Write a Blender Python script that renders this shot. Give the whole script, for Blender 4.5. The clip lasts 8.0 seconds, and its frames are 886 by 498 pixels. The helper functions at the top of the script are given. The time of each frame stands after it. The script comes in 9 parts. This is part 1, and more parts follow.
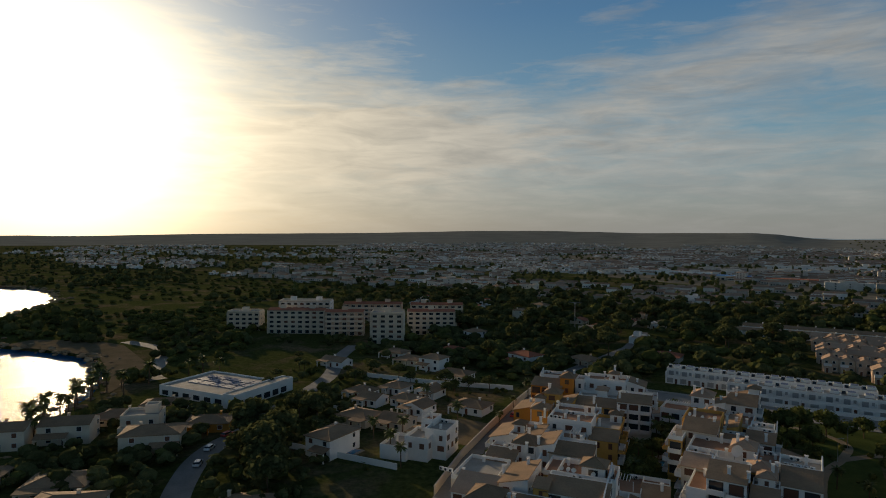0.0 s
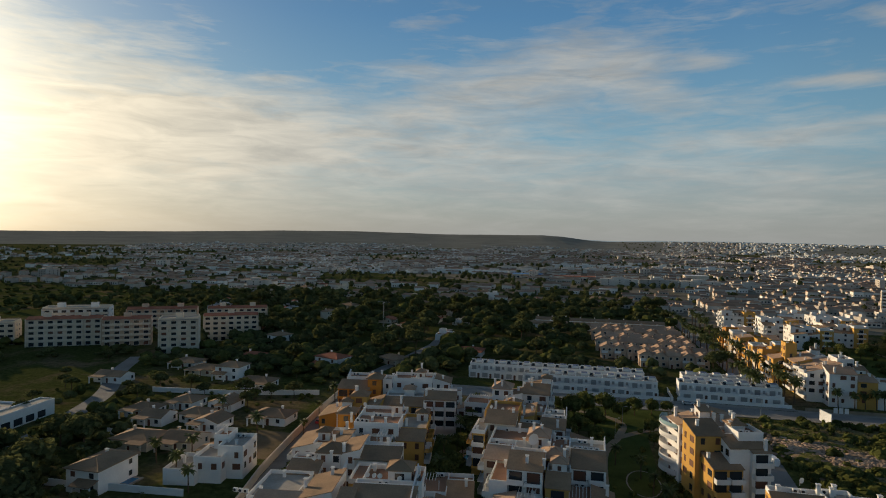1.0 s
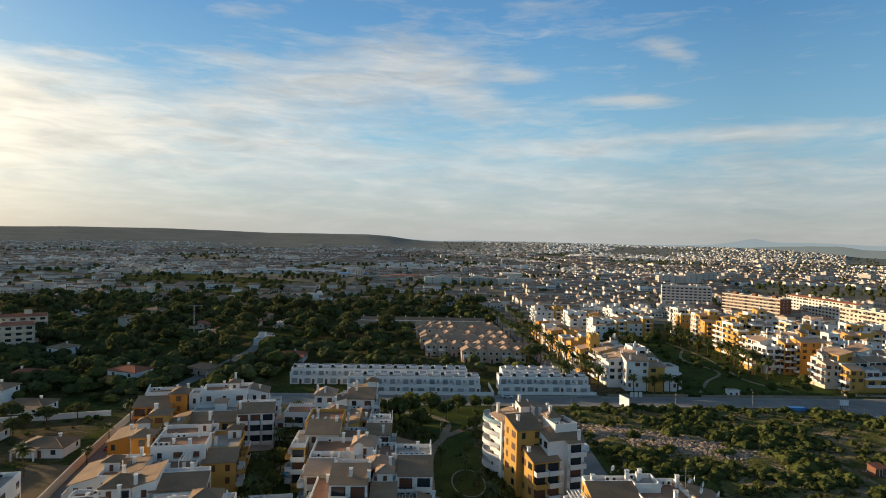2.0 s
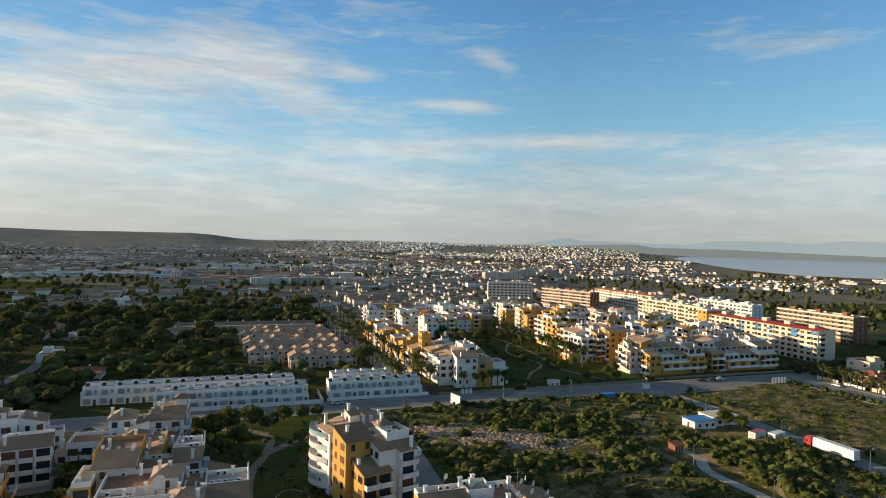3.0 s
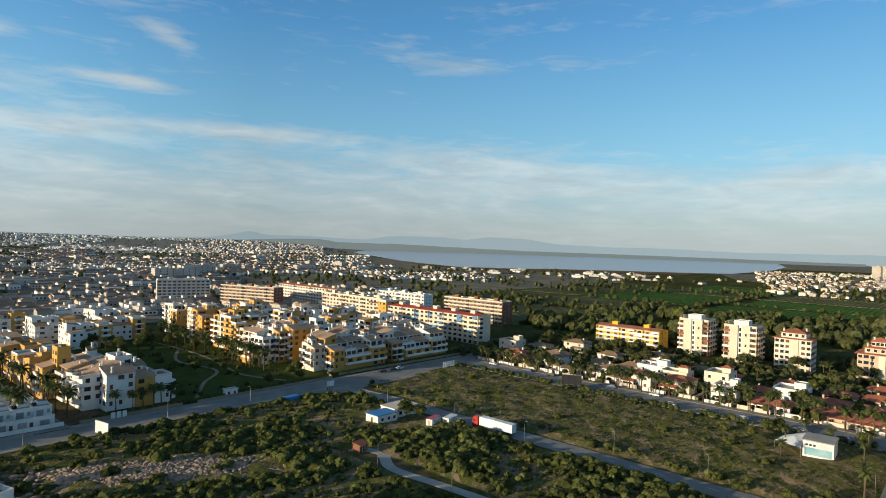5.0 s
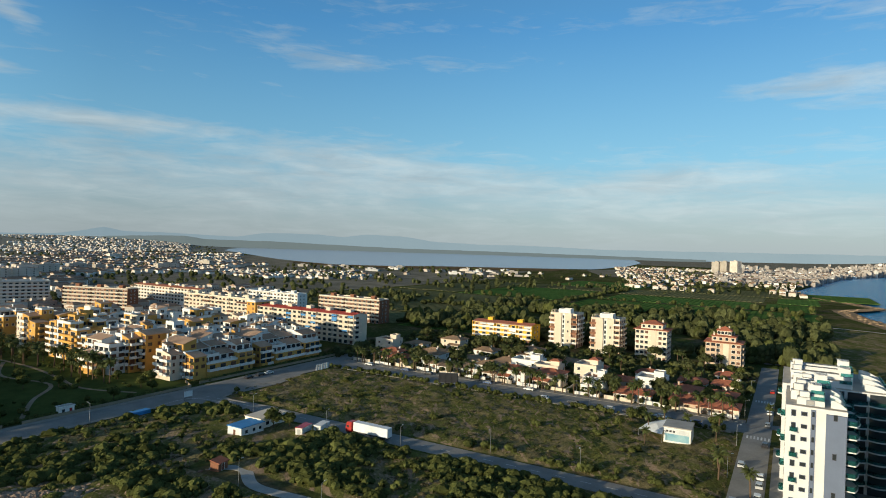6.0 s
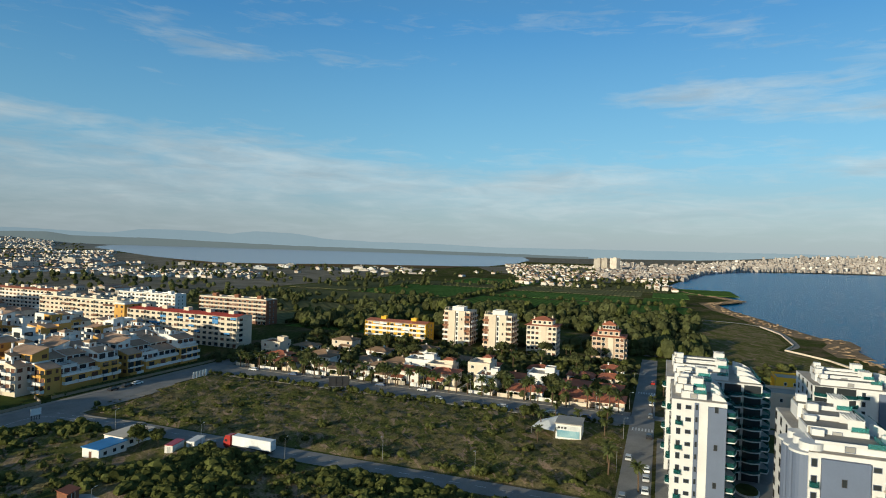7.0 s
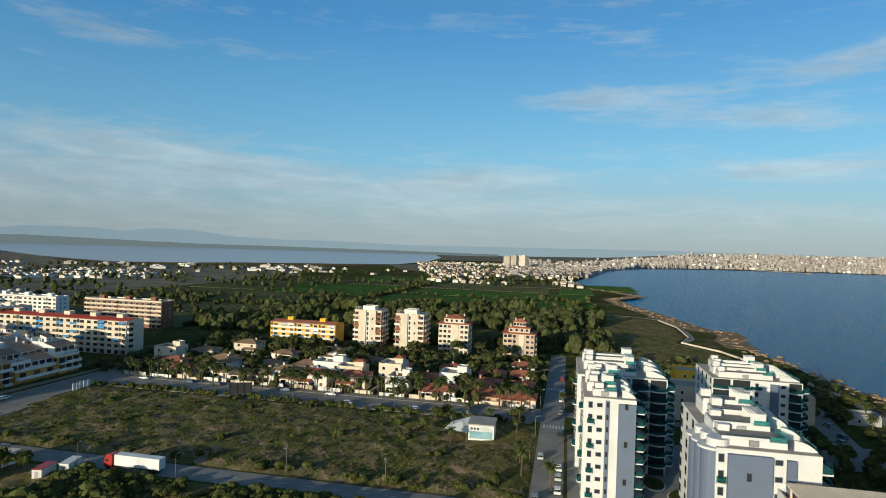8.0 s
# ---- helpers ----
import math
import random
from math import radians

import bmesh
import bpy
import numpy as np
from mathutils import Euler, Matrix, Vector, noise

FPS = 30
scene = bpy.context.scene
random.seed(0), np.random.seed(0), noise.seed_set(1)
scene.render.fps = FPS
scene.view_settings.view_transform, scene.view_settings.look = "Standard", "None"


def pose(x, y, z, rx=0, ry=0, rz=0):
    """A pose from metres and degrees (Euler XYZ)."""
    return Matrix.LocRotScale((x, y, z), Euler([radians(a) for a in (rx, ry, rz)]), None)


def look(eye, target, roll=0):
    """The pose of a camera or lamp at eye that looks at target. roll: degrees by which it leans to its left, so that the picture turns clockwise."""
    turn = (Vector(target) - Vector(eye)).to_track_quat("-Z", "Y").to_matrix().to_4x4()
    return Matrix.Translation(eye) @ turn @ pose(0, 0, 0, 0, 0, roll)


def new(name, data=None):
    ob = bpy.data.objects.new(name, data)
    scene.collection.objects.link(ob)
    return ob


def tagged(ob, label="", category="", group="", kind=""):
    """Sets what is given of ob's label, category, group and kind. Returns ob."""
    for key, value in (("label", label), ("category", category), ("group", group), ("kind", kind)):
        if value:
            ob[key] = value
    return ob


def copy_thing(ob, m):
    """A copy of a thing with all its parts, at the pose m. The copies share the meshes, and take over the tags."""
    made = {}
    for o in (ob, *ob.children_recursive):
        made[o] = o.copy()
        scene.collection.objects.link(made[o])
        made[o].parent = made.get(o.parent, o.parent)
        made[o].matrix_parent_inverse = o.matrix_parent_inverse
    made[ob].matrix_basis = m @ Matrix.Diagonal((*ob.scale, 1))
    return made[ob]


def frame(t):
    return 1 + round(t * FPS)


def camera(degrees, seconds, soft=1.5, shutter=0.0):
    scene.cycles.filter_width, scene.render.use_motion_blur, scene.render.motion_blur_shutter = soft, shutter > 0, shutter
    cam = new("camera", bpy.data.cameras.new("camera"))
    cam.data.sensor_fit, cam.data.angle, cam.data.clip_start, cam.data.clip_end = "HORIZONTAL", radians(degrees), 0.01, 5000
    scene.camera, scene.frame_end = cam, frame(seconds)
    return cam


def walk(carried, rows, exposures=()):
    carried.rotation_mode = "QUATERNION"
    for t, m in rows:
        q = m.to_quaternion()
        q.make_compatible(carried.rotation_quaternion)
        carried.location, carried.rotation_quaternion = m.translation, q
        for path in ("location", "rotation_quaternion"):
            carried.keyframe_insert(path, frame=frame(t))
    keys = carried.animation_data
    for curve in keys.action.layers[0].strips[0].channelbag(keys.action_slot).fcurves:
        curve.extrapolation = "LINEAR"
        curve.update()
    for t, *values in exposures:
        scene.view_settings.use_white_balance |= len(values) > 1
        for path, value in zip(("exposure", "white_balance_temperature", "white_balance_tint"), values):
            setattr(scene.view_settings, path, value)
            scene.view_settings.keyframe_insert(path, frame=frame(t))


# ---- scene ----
cam = camera(72.66, 8.0, soft=1.0)
ROWS = [  # seconds, x, y, z, yaw, pitch, roll
    (0.0, 0.0, 0.0, 63.0, 0.0, -1.47, 0.44),
    (0.5, 1.06, 3.08, 62.15, -3.52, -1.42, 0.59),
    (1.0, 2.28, 7.1, 62.06, -17.86, -1.21, 0.98),
    (1.5, 3.85, 11.0, 61.89, -26.86, -1.09, 1.29),
    (3.0, 13.69, 21.47, 61.44, -50.08, -0.68, 1.38),
    (3.5, 17.77, 24.12, 61.41, -57.92, -0.6, 1.47),
    (4.0, 21.98, 26.06, 61.36, -65.7, -0.55, 1.61),
    (4.5, 26.11, 27.45, 61.11, -72.81, -0.47, 1.68),
    (5.0, 30.74, 28.53, 60.82, -79.38, -0.42, 1.77),
    (6.5, 44.37, 27.74, 60.33, -96.03, -0.26, 1.81),
    (7.0, 48.67, 26.89, 60.34, -100.95, -0.23, 1.88),
    (7.5, 52.43, 25.88, 60.33, -105.73, -0.2, 1.9),
    (8.0, 55.63, 24.67, 60.31, -109.29, -0.17, 1.87),
]
EXPOSURES = [(0.0, -0.61, 7500, 8), (0.5, -0.52, 7500, 8), (1.0, -0.24, 7400, 7), (1.5, 0.14, 7300, 7), (3.0, 0.45, 7250, 6), (4.0, 0.46, 6950, 4), (5.0, 0.34, 6600, 1), (6.5, 0.16, 6250, -2), (8.0, 0.05, 6050, -3)]
walk(cam, [(t, pose(x, y, z, 90 + pitch, 0, yaw) @ pose(0, 0, 0, 0, 0, roll)) for t, x, y, z, yaw, pitch, roll in ROWS], EXPOSURES)

# ---- sky and sun ----
SUN_AZ, SUN_EL = 33.0, 9.0  # degrees left of +y, degrees up
sun_dir = Vector((-math.sin(radians(SUN_AZ)) * math.cos(radians(SUN_EL)), math.cos(radians(SUN_AZ)) * math.cos(radians(SUN_EL)), math.sin(radians(SUN_EL))))


def link(nt, a, b):
    nt.links.new(a, b)


def node(nt, kind, **values):
    n = nt.nodes.new(kind)
    for key, value in values.items():
        n.inputs[key].default_value = value
    return n


def math_node(nt, op, a, b=None, clamp=False):
    n = nt.nodes.new("ShaderNodeMath")
    n.operation, n.use_clamp = op, clamp
    for i, v in enumerate((a, b)):
        if v is None:
            continue
        if isinstance(v, (int, float)):
            n.inputs[i].default_value = v
        else:
            link(nt, v, n.inputs[i])
    return n.outputs[0]


def ramp(nt, fac, stops):
    n = nt.nodes.new("ShaderNodeValToRGB")
    el = n.color_ramp.elements
    while len(el) < len(stops):
        el.new(0.5)
    for e, (p, c) in zip(el, stops):
        e.position, e.color = p, (*c, 1) if len(c) == 3 else c
    link(nt, fac, n.inputs[0])
    return n.outputs[0]


def mix(nt, fac, a, b, blend="MIX"):
    n = nt.nodes.new("ShaderNodeMix")
    n.data_type, n.blend_type = "RGBA", blend
    for i, v in ((0, fac), (6, a), (7, b)):
        if isinstance(v, (int, float)):
            n.inputs[i].default_value = v
        elif isinstance(v, tuple):
            n.inputs[i].default_value = (*v, 1)
        else:
            link(nt, v, n.inputs[i])
    return n.outputs[2]


world = bpy.data.worlds.new("sky")
scene.world = world
world.use_nodes = True
wt = world.node_tree
wt.nodes.clear()
sky = wt.nodes.new("ShaderNodeTexSky")
sky.sky_type, sky.sun_disc = "NISHITA", False
sky.sun_elevation, sky.sun_rotation = radians(SUN_EL), radians(-SUN_AZ)
sky.air_density, sky.dust_density, sky.ozone_density = 1.0, 0.6, 2.0
tc = wt.nodes.new("ShaderNodeTexCoord")
sep = wt.nodes.new("ShaderNodeSeparateXYZ")
link(wt, tc.outputs["Generated"], sep.inputs[0])
up = math_node(wt, "MAXIMUM", sep.outputs[2], 0.0)
# bearing (right of +y) and height above the horizon, in degrees
bearing = math_node(wt, "MULTIPLY", math_node(wt, "ARCTAN2", sep.outputs[0], sep.outputs[1]), 57.2958)
height = math_node(wt, "MULTIPLY", math_node(wt, "ARCSINE", sep.outputs[2]), 57.2958)
comb = wt.nodes.new("ShaderNodeCombineXYZ")
link(wt, bearing, comb.inputs[0]), link(wt, height, comb.inputs[1])


def sky_noise(wide, tall, lean, detail, rough, warp):
    """Streaky noise over the sky: so many degrees wide and tall, leaning."""
    mp = wt.nodes.new("ShaderNodeMapping")
    mp.inputs["Rotation"].default_value = (0, 0, radians(lean))
    mp.inputs["Scale"].default_value = (1 / wide, 1 / tall, 1)
    link(wt, comb.outputs[0], mp.inputs[0])
    nz = node(wt, "ShaderNodeTexNoise", Scale=1.0, Detail=detail, Roughness=rough, Distortion=warp)
    link(wt, mp.outputs[0], nz.inputs[0])
    return nz.outputs[0]


big = sky_noise(13.0, 2.6, 1.5, 6.0, 0.58, 0.5)
fine = sky_noise(4.2, 0.75, -3.0, 8.0, 0.62, 0.8)
dot = wt.nodes.new("ShaderNodeVectorMath")
dot.operation = "DOT_PRODUCT"
dot.inputs[1].default_value = sun_dir
link(wt, tc.outputs["Generated"], dot.inputs[0])
towards = math_node(wt, "MAXIMUM", dot.outputs["Value"], 0.0)
glow = math_node(wt, "POWER", towards, 6.0)
halo = math_node(wt, "POWER", towards, 60.0)
# clear air: deep blue above, paler and greyer towards the horizon
clear_air = ramp(wt, up, [(0.0, (3.0, 3.45, 3.95)), (0.05, (2.6, 3.6, 4.6)), (0.14, (1.7, 3.9, 6.0)), (0.34, (0.6, 2.2, 4.9)), (0.55, (0.5, 1.15, 2.4)), (0.85, (0.42, 0.72, 1.3))])
air = mix(wt, 0.72, sky.outputs[0], clear_air)
# cirrus sheets and streaks: bearing, height, half width, half height, lean, thickness
SHEETS = [(-24, 7, 27, 8, 0, 0.42), (-4, 10, 12, 3.5, 0, 0.22), (19, 12.6, 9, 1.9, 12, 0.26), (28, 15.5, 10, 3.2, 4, 0.30), (36, 13.5, 6, 2.0, -22, 0.22),
          (12, 8, 30, 3.2, 0, 0.28), (5, 18.5, 9, 3.0, 0, -0.22), (30, 3, 60, 3.0, 0, 0.13), (2, 13.8, 3, 0.6, 5, 0.22), (15, 19.3, 5, 0.8, 8, 0.22), (15, 15.3, 3, 0.6, -4, 0.2),
          (41, 15.1, 2.2, 0.7, -10, 0.24), (51.5, 12.7, 4.4, 0.6, -3, 0.40), (54.5, 16.7, 2.2, 0.7, -20, 0.26), (81, 16.5, 5, 0.8, 0, 0.22), (44, 8.4, 9, 1.0, 0, 0.18),
          (58, 9.4, 12, 0.6, 1, 0.28), (82, 8.0, 16, 1.9, -2, 0.25), (111, 6.2, 10, 0.9, 3, 0.26), (62, 5.5, 30, 2.2, 0, 0.11), (124, 14.0, 9, 1.1, 3, 0.26), (136, 11.8, 8, 1.0, -4, 0.26), (144, 15.6, 5, 1.3, 12, 0.28),
          (140, 7.2, 9, 1.0, 0, 0.22), (112, 4.2, 40, 2.4, 0, 0.13), (82, 13, 30, 2.2, 0, -0.12), (104, 14, 14, 4, 0, -0.12)]
cover = math_node(wt, "ADD", math_node(wt, "MULTIPLY", big, 0.60), math_node(wt, "MULTIPLY", fine, 0.44))
for a0, e0, half_w, half_h, lean, thick in SHEETS:
    mp = wt.nodes.new("ShaderNodeMapping")
    mp.vector_type = "TEXTURE"
    mp.inputs["Location"].default_value, mp.inputs["Rotation"].default_value, mp.inputs["Scale"].default_value = (a0, e0, 0), (0, 0, radians(lean)), (half_w, half_h, 1)
    link(wt, comb.outputs[0], mp.inputs[0])
    far_off = wt.nodes.new("ShaderNodeVectorMath")
    far_off.operation = "DOT_PRODUCT"
    link(wt, mp.outputs[0], far_off.inputs[0]), link(wt, mp.outputs[0], far_off.inputs[1])
    cover = math_node(wt, "ADD", cover, math_node(wt, "MULTIPLY", math_node(wt, "POWER", 0.37, far_off.outputs["Value"]), thick))
cover = math_node(wt, "SUBTRACT", cover, 0.06)
cloud = ramp(wt, cover, [(0.48, (0, 0, 0)), (0.68, (0.46, 0.46, 0.46)), (0.94, (0.92, 0.92, 0.92))])
cloud_col = mix(wt, glow, (4.7, 4.95, 5.3), (10.8, 9.8, 8.2))
body = sky_noise(7.0, 1.3, 4.0, 7.0, 0.6, 0.6)
cloud_col = mix(wt, 1.0, cloud_col, ramp(wt, body, [(0.32, (0.80, 0.81, 0.83)), (0.62, (1.16, 1.15, 1.14))]), "MULTIPLY")
cloud_col = mix(wt, up, cloud_col, (0.9, 1.1, 1.4))
sky_col = mix(wt, cloud, air, cloud_col)
haze = math_node(wt, "POWER", math_node(wt, "SUBTRACT", 1.0, up, True), 15.0)
haze_col = mix(wt, glow, (2.95, 3.2, 3.5), (6.0, 5.3, 4.1))
sky_col = mix(wt, math_node(wt, "MULTIPLY", haze, 0.8), sky_col, haze_col)
halo_col = mix(wt, halo, (0.0, 0.0, 0.0), (22.0, 19.5, 15.0))
sky_col = mix(wt, 1.0, sky_col, halo_col, "ADD")
sky_col = mix(wt, 1.0, sky_col, mix(wt, math_node(wt, "POWER", towards, 14.0), (0.0, 0.0, 0.0), (3.6, 3.0, 2.0)), "ADD")
# darkest at right angles to the sun, lighter again opposite to it
side_light = ramp(wt, math_node(wt, "DIVIDE", bearing, 180.0), [(0.25, (1.0, 1.0, 1.0)), (0.34, (0.87, 0.87, 0.87)), (0.44, (0.94, 0.94, 0.94)), (0.56, (1.06, 1.06, 1.05)), (0.70, (1.12, 1.11, 1.10)), (0.84, (1.17, 1.15, 1.13))])
sky_col = mix(wt, 1.0, sky_col, side_light, "MULTIPLY")
bg = node(wt, "ShaderNodeBackground", Strength=0.12)
link(wt, sky_col, bg.inputs[0])
wout = wt.nodes.new("ShaderNodeOutputWorld")
link(wt, bg.outputs[0], wout.inputs[0])

sun = new("sun", bpy.data.lights.new("sun", "SUN"))
sun.data.energy, sun.data.angle, sun.data.color = 5.0, radians(0.7), (1.0, 0.81, 0.59)
sun.matrix_world = look(sun_dir * 300, (0, 0, 0))

# ---- materials ----
def material(name, col, col2=None, rough=0.8, scale=1.0, metal=0.0, bump=0.0, bump_scale=8.0, spread=0.12, stain=0.25, island=False, spec=None, leaf=False):
    """A plain surface: two colours mixed by coarse and fine noise, with tone differing from piece to piece, and fine relief."""
    m = bpy.data.materials.new(name)
    m.use_nodes = True
    nt = m.node_tree
    b = nt.nodes["Principled BSDF"]
    b.inputs["Roughness"].default_value, b.inputs["Metallic"].default_value = rough, metal
    b.inputs["Specular IOR Level"].default_value = spec if spec is not None else 0.0 if rough >= 0.95 else 0.12 if rough > 0.75 else 0.4
    geo = nt.nodes.new("ShaderNodeNewGeometry")
    obj = nt.nodes.new("ShaderNodeObjectInfo")
    coarse = node(nt, "ShaderNodeTexNoise", Scale=0.22 * scale, Detail=3.0, Roughness=0.6)
    grain = node(nt, "ShaderNodeTexNoise", Scale=2.6 * scale, Detail=5.0, Roughness=0.65)
    link(nt, geo.outputs["Position"], coarse.inputs[0]), link(nt, geo.outputs["Position"], grain.inputs[0])
    both = math_node(nt, "ADD", math_node(nt, "MULTIPLY", coarse.outputs[0], 0.6), math_node(nt, "MULTIPLY", grain.outputs[0], 0.4))
    fac = ramp(nt, both, [(0.36, (0, 0, 0)), (0.64, (1, 1, 1))])
    other = col2 if col2 else tuple(c * (1 - stain) for c in col)
    c = mix(nt, fac, other, col)
    tone = geo.outputs["Random Per Island"] if island else obj.outputs["Random"]
    hsv = nt.nodes.new("ShaderNodeHueSaturation")
    link(nt, c, hsv.inputs["Color"])
    link(nt, math_node(nt, "ADD", math_node(nt, "MULTIPLY", tone, 2 * spread), 1.0 - spread), hsv.inputs["Value"])
    link(nt, hsv.outputs[0], b.inputs["Base Color"])
    if leaf:  # leaves let part of the light through
        tl = nt.nodes.new("ShaderNodeBsdfTranslucent")
        link(nt, hsv.outputs[0], tl.inputs["Color"])
        both_sides = node(nt, "ShaderNodeMixShader", Fac=0.38)
        link(nt, b.outputs[0], both_sides.inputs[1]), link(nt, tl.outputs[0], both_sides.inputs[2])
        link(nt, both_sides.outputs[0], nt.nodes["Material Output"].inputs["Surface"])
    if bump:
        rel = node(nt, "ShaderNodeTexNoise", Scale=bump_scale, Detail=4.0)
        link(nt, geo.outputs["Position"], rel.inputs[0])
        bn = node(nt, "ShaderNodeBump", Strength=bump, Distance=0.1)
        link(nt, rel.outputs[0], bn.inputs["Height"]), link(nt, bn.outputs[0], b.inputs["Normal"])
    return m


M = {}
M["white"] = material("white_render", (0.78, 0.755, 0.72), rough=0.9, bump=0.15, stain=0.14, spread=0.05)
M["cream"] = material("cream_render", (0.70, 0.60, 0.48), rough=0.9, bump=0.15, stain=0.16, spread=0.06)
M["ochre"] = material("ochre_render", (0.60, 0.34, 0.095), rough=0.9, bump=0.15, stain=0.18, spread=0.06)
M["orange"] = material("orange_render", (0.55, 0.24, 0.05), rough=0.9, bump=0.15, stain=0.2, spread=0.06)
M["apricot"] = material("apricot_render", (0.58, 0.43, 0.32), rough=0.9, bump=0.15, stain=0.16, spread=0.10)
M["brown"] = material("brown_brick", (0.25, 0.115, 0.07), rough=0.9, bump=0.2, stain=0.2)
M["yellow"] = material("yellow_render", (0.72, 0.44, 0.05), rough=0.85, bump=0.1, stain=0.12)
M["grey"] = material("blue_grey_cladding", (0.12, 0.15, 0.225), rough=0.6, stain=0.1, spread=0.04)
M["concrete"] = material("concrete", (0.42, 0.40, 0.37), rough=0.9, bump=0.2, stain=0.25)
M["redroof"] = material("painted_red_roof", (0.46, 0.075, 0.05), (0.36, 0.06, 0.045), rough=0.8, bump=0.3, bump_scale=3.0, spread=0.1)
M["seawhite"] = material("white_tower_render", (0.66, 0.655, 0.65), rough=0.85, bump=0.1, stain=0.12, spread=0.04)
M["tile"] = material("clay_roof_tile", (0.35, 0.225, 0.14), (0.23, 0.155, 0.10), rough=0.9, bump=0.6, bump_scale=4.0, spread=0.15)
M["redtile"] = material("red_roof_tile", (0.42, 0.15, 0.085), (0.30, 0.11, 0.07), rough=0.9, bump=0.5, bump_scale=4.0, spread=0.15)
M["paletile"] = material("pale_clay_tile", (0.50, 0.33, 0.225), (0.35, 0.235, 0.165), rough=0.9, bump=0.6, bump_scale=4.0, spread=0.15)
M["townground"] = material("town_ground", (0.27, 0.235, 0.19), (0.12, 0.115, 0.08), rough=1.0, scale=0.12, spread=0.02)
M["grass"] = material("field_grass", (0.145, 0.145, 0.052), (0.092, 0.094, 0.034), rough=0.95, island=True, spread=0.35, leaf=True)
M["slab"] = material("roof_screed", (0.48, 0.43, 0.37), rough=0.9, bump=0.2, stain=0.3)
M["terracotta"] = material("terracotta_paving", (0.40, 0.22, 0.14), rough=0.85, bump=0.2)
M["blind"] = material("grey_roller_blind", (0.33, 0.32, 0.31), rough=0.7, stain=0.15, spread=0.2)
M["wood"] = material("brown_shutter", (0.14, 0.055, 0.03), rough=0.6, stain=0.2)
M["frame"] = material("white_window_frame", (0.70, 0.69, 0.66), rough=0.5, stain=0.05)
M["dark"] = material("dark_metal", (0.05, 0.05, 0.055), rough=0.5, metal=0.4)
M["steel"] = material("galvanised_steel", (0.45, 0.46, 0.47), rough=0.4, metal=0.8)
M["asphalt"] = material("asphalt", (0.27, 0.26, 0.245), (0.19, 0.183, 0.172), rough=0.9, bump=0.2, scale=0.6, spread=0.02)
M["paving"] = material("pale_paving", (0.31, 0.285, 0.25), rough=0.9, bump=0.2, scale=1.5, spread=0.03)
M["paint"] = material("road_paint", (0.62, 0.62, 0.60), rough=0.8)
M["sand"] = material("sand", (0.34, 0.27, 0.19), (0.24, 0.19, 0.135), rough=0.95, bump=0.3, scale=0.5)
M["rock"] = material("coastal_rock", (0.40, 0.28, 0.17), (0.22, 0.15, 0.095), rough=0.95, bump=0.8, bump_scale=2.0, island=True, spread=0.3)
M["mural"] = material("mural_print", (0.30, 0.47, 0.52), (0.12, 0.30, 0.42), rough=0.6, scale=1.2)
M["shelf"] = material("shore_shelf", (0.40, 0.28, 0.175), (0.20, 0.145, 0.09), rough=0.95, bump=0.8, bump_scale=1.0, scale=0.5)
M["rubble"] = material("pale_rubble", (0.40, 0.285, 0.205), (0.25, 0.18, 0.13), rough=0.95, island=True, spread=0.35, scale=0.8)
M["soil"] = material("dry_soil", (0.20, 0.15, 0.10), (0.12, 0.10, 0.06), rough=1.0, bump=0.4, scale=0.5)
M["lawn"] = material("lawn", (0.080, 0.100, 0.030), (0.045, 0.060, 0.019), rough=0.95, bump=0.4, scale=0.7)
M["crop"] = material("crop_field", (0.115, 0.19, 0.05), (0.07, 0.125, 0.032), rough=0.95, bump=0.3, scale=0.15)
M["fallow"] = material("fallow_field", (0.19, 0.175, 0.085), (0.12, 0.12, 0.055), rough=0.95, bump=0.3, scale=0.12)
M["pine"] = material("pine_needles", (0.135, 0.145, 0.062), (0.060, 0.068, 0.028), rough=0.95, island=True, spread=0.35, scale=1.5, leaf=True)
M["shrub"] = material("shrub_leaves", (0.150, 0.163, 0.053), (0.060, 0.070, 0.024), rough=0.95, island=True, spread=0.35, scale=1.5, leaf=True)
M["dry"] = material("dry_scrub", (0.18, 0.155, 0.09), (0.11, 0.098, 0.055), rough=0.95, island=True, spread=0.35, leaf=True)
M["palm"] = material("palm_fronds", (0.125, 0.145, 0.042), (0.07, 0.09, 0.025), rough=0.7, island=True, spread=0.3, leaf=True)
M["bark"] = material("bark", (0.13, 0.09, 0.06), rough=0.95, bump=0.6)
M["blue"] = material("blue_paint", (0.06, 0.25, 0.55), rough=0.6)
M["red"] = material("red_paint", (0.45, 0.03, 0.025), rough=0.35)
M["black"] = material("black_rubber", (0.02, 0.02, 0.02), rough=0.7)
M["tarp"] = material("white_awning", (0.72, 0.74, 0.76), rough=0.7)
M["townwall"] = material("far_town_render", (0.62, 0.57, 0.51), (0.42, 0.36, 0.30), rough=0.9, island=True, spread=0.3, scale=0.3)
M["townwhite"] = material("far_white_render", (0.80, 0.78, 0.75), (0.66, 0.63, 0.58), rough=0.9, island=True, spread=0.15, scale=0.3)
M["citywall"] = material("far_city_render", (0.40, 0.365, 0.345), (0.30, 0.27, 0.25), rough=0.9, island=True, spread=0.25, scale=0.3)
M["townroof"] = material("far_town_tile", (0.37, 0.23, 0.155), (0.27, 0.19, 0.14), rough=0.9, island=True, spread=0.25, scale=0.3)
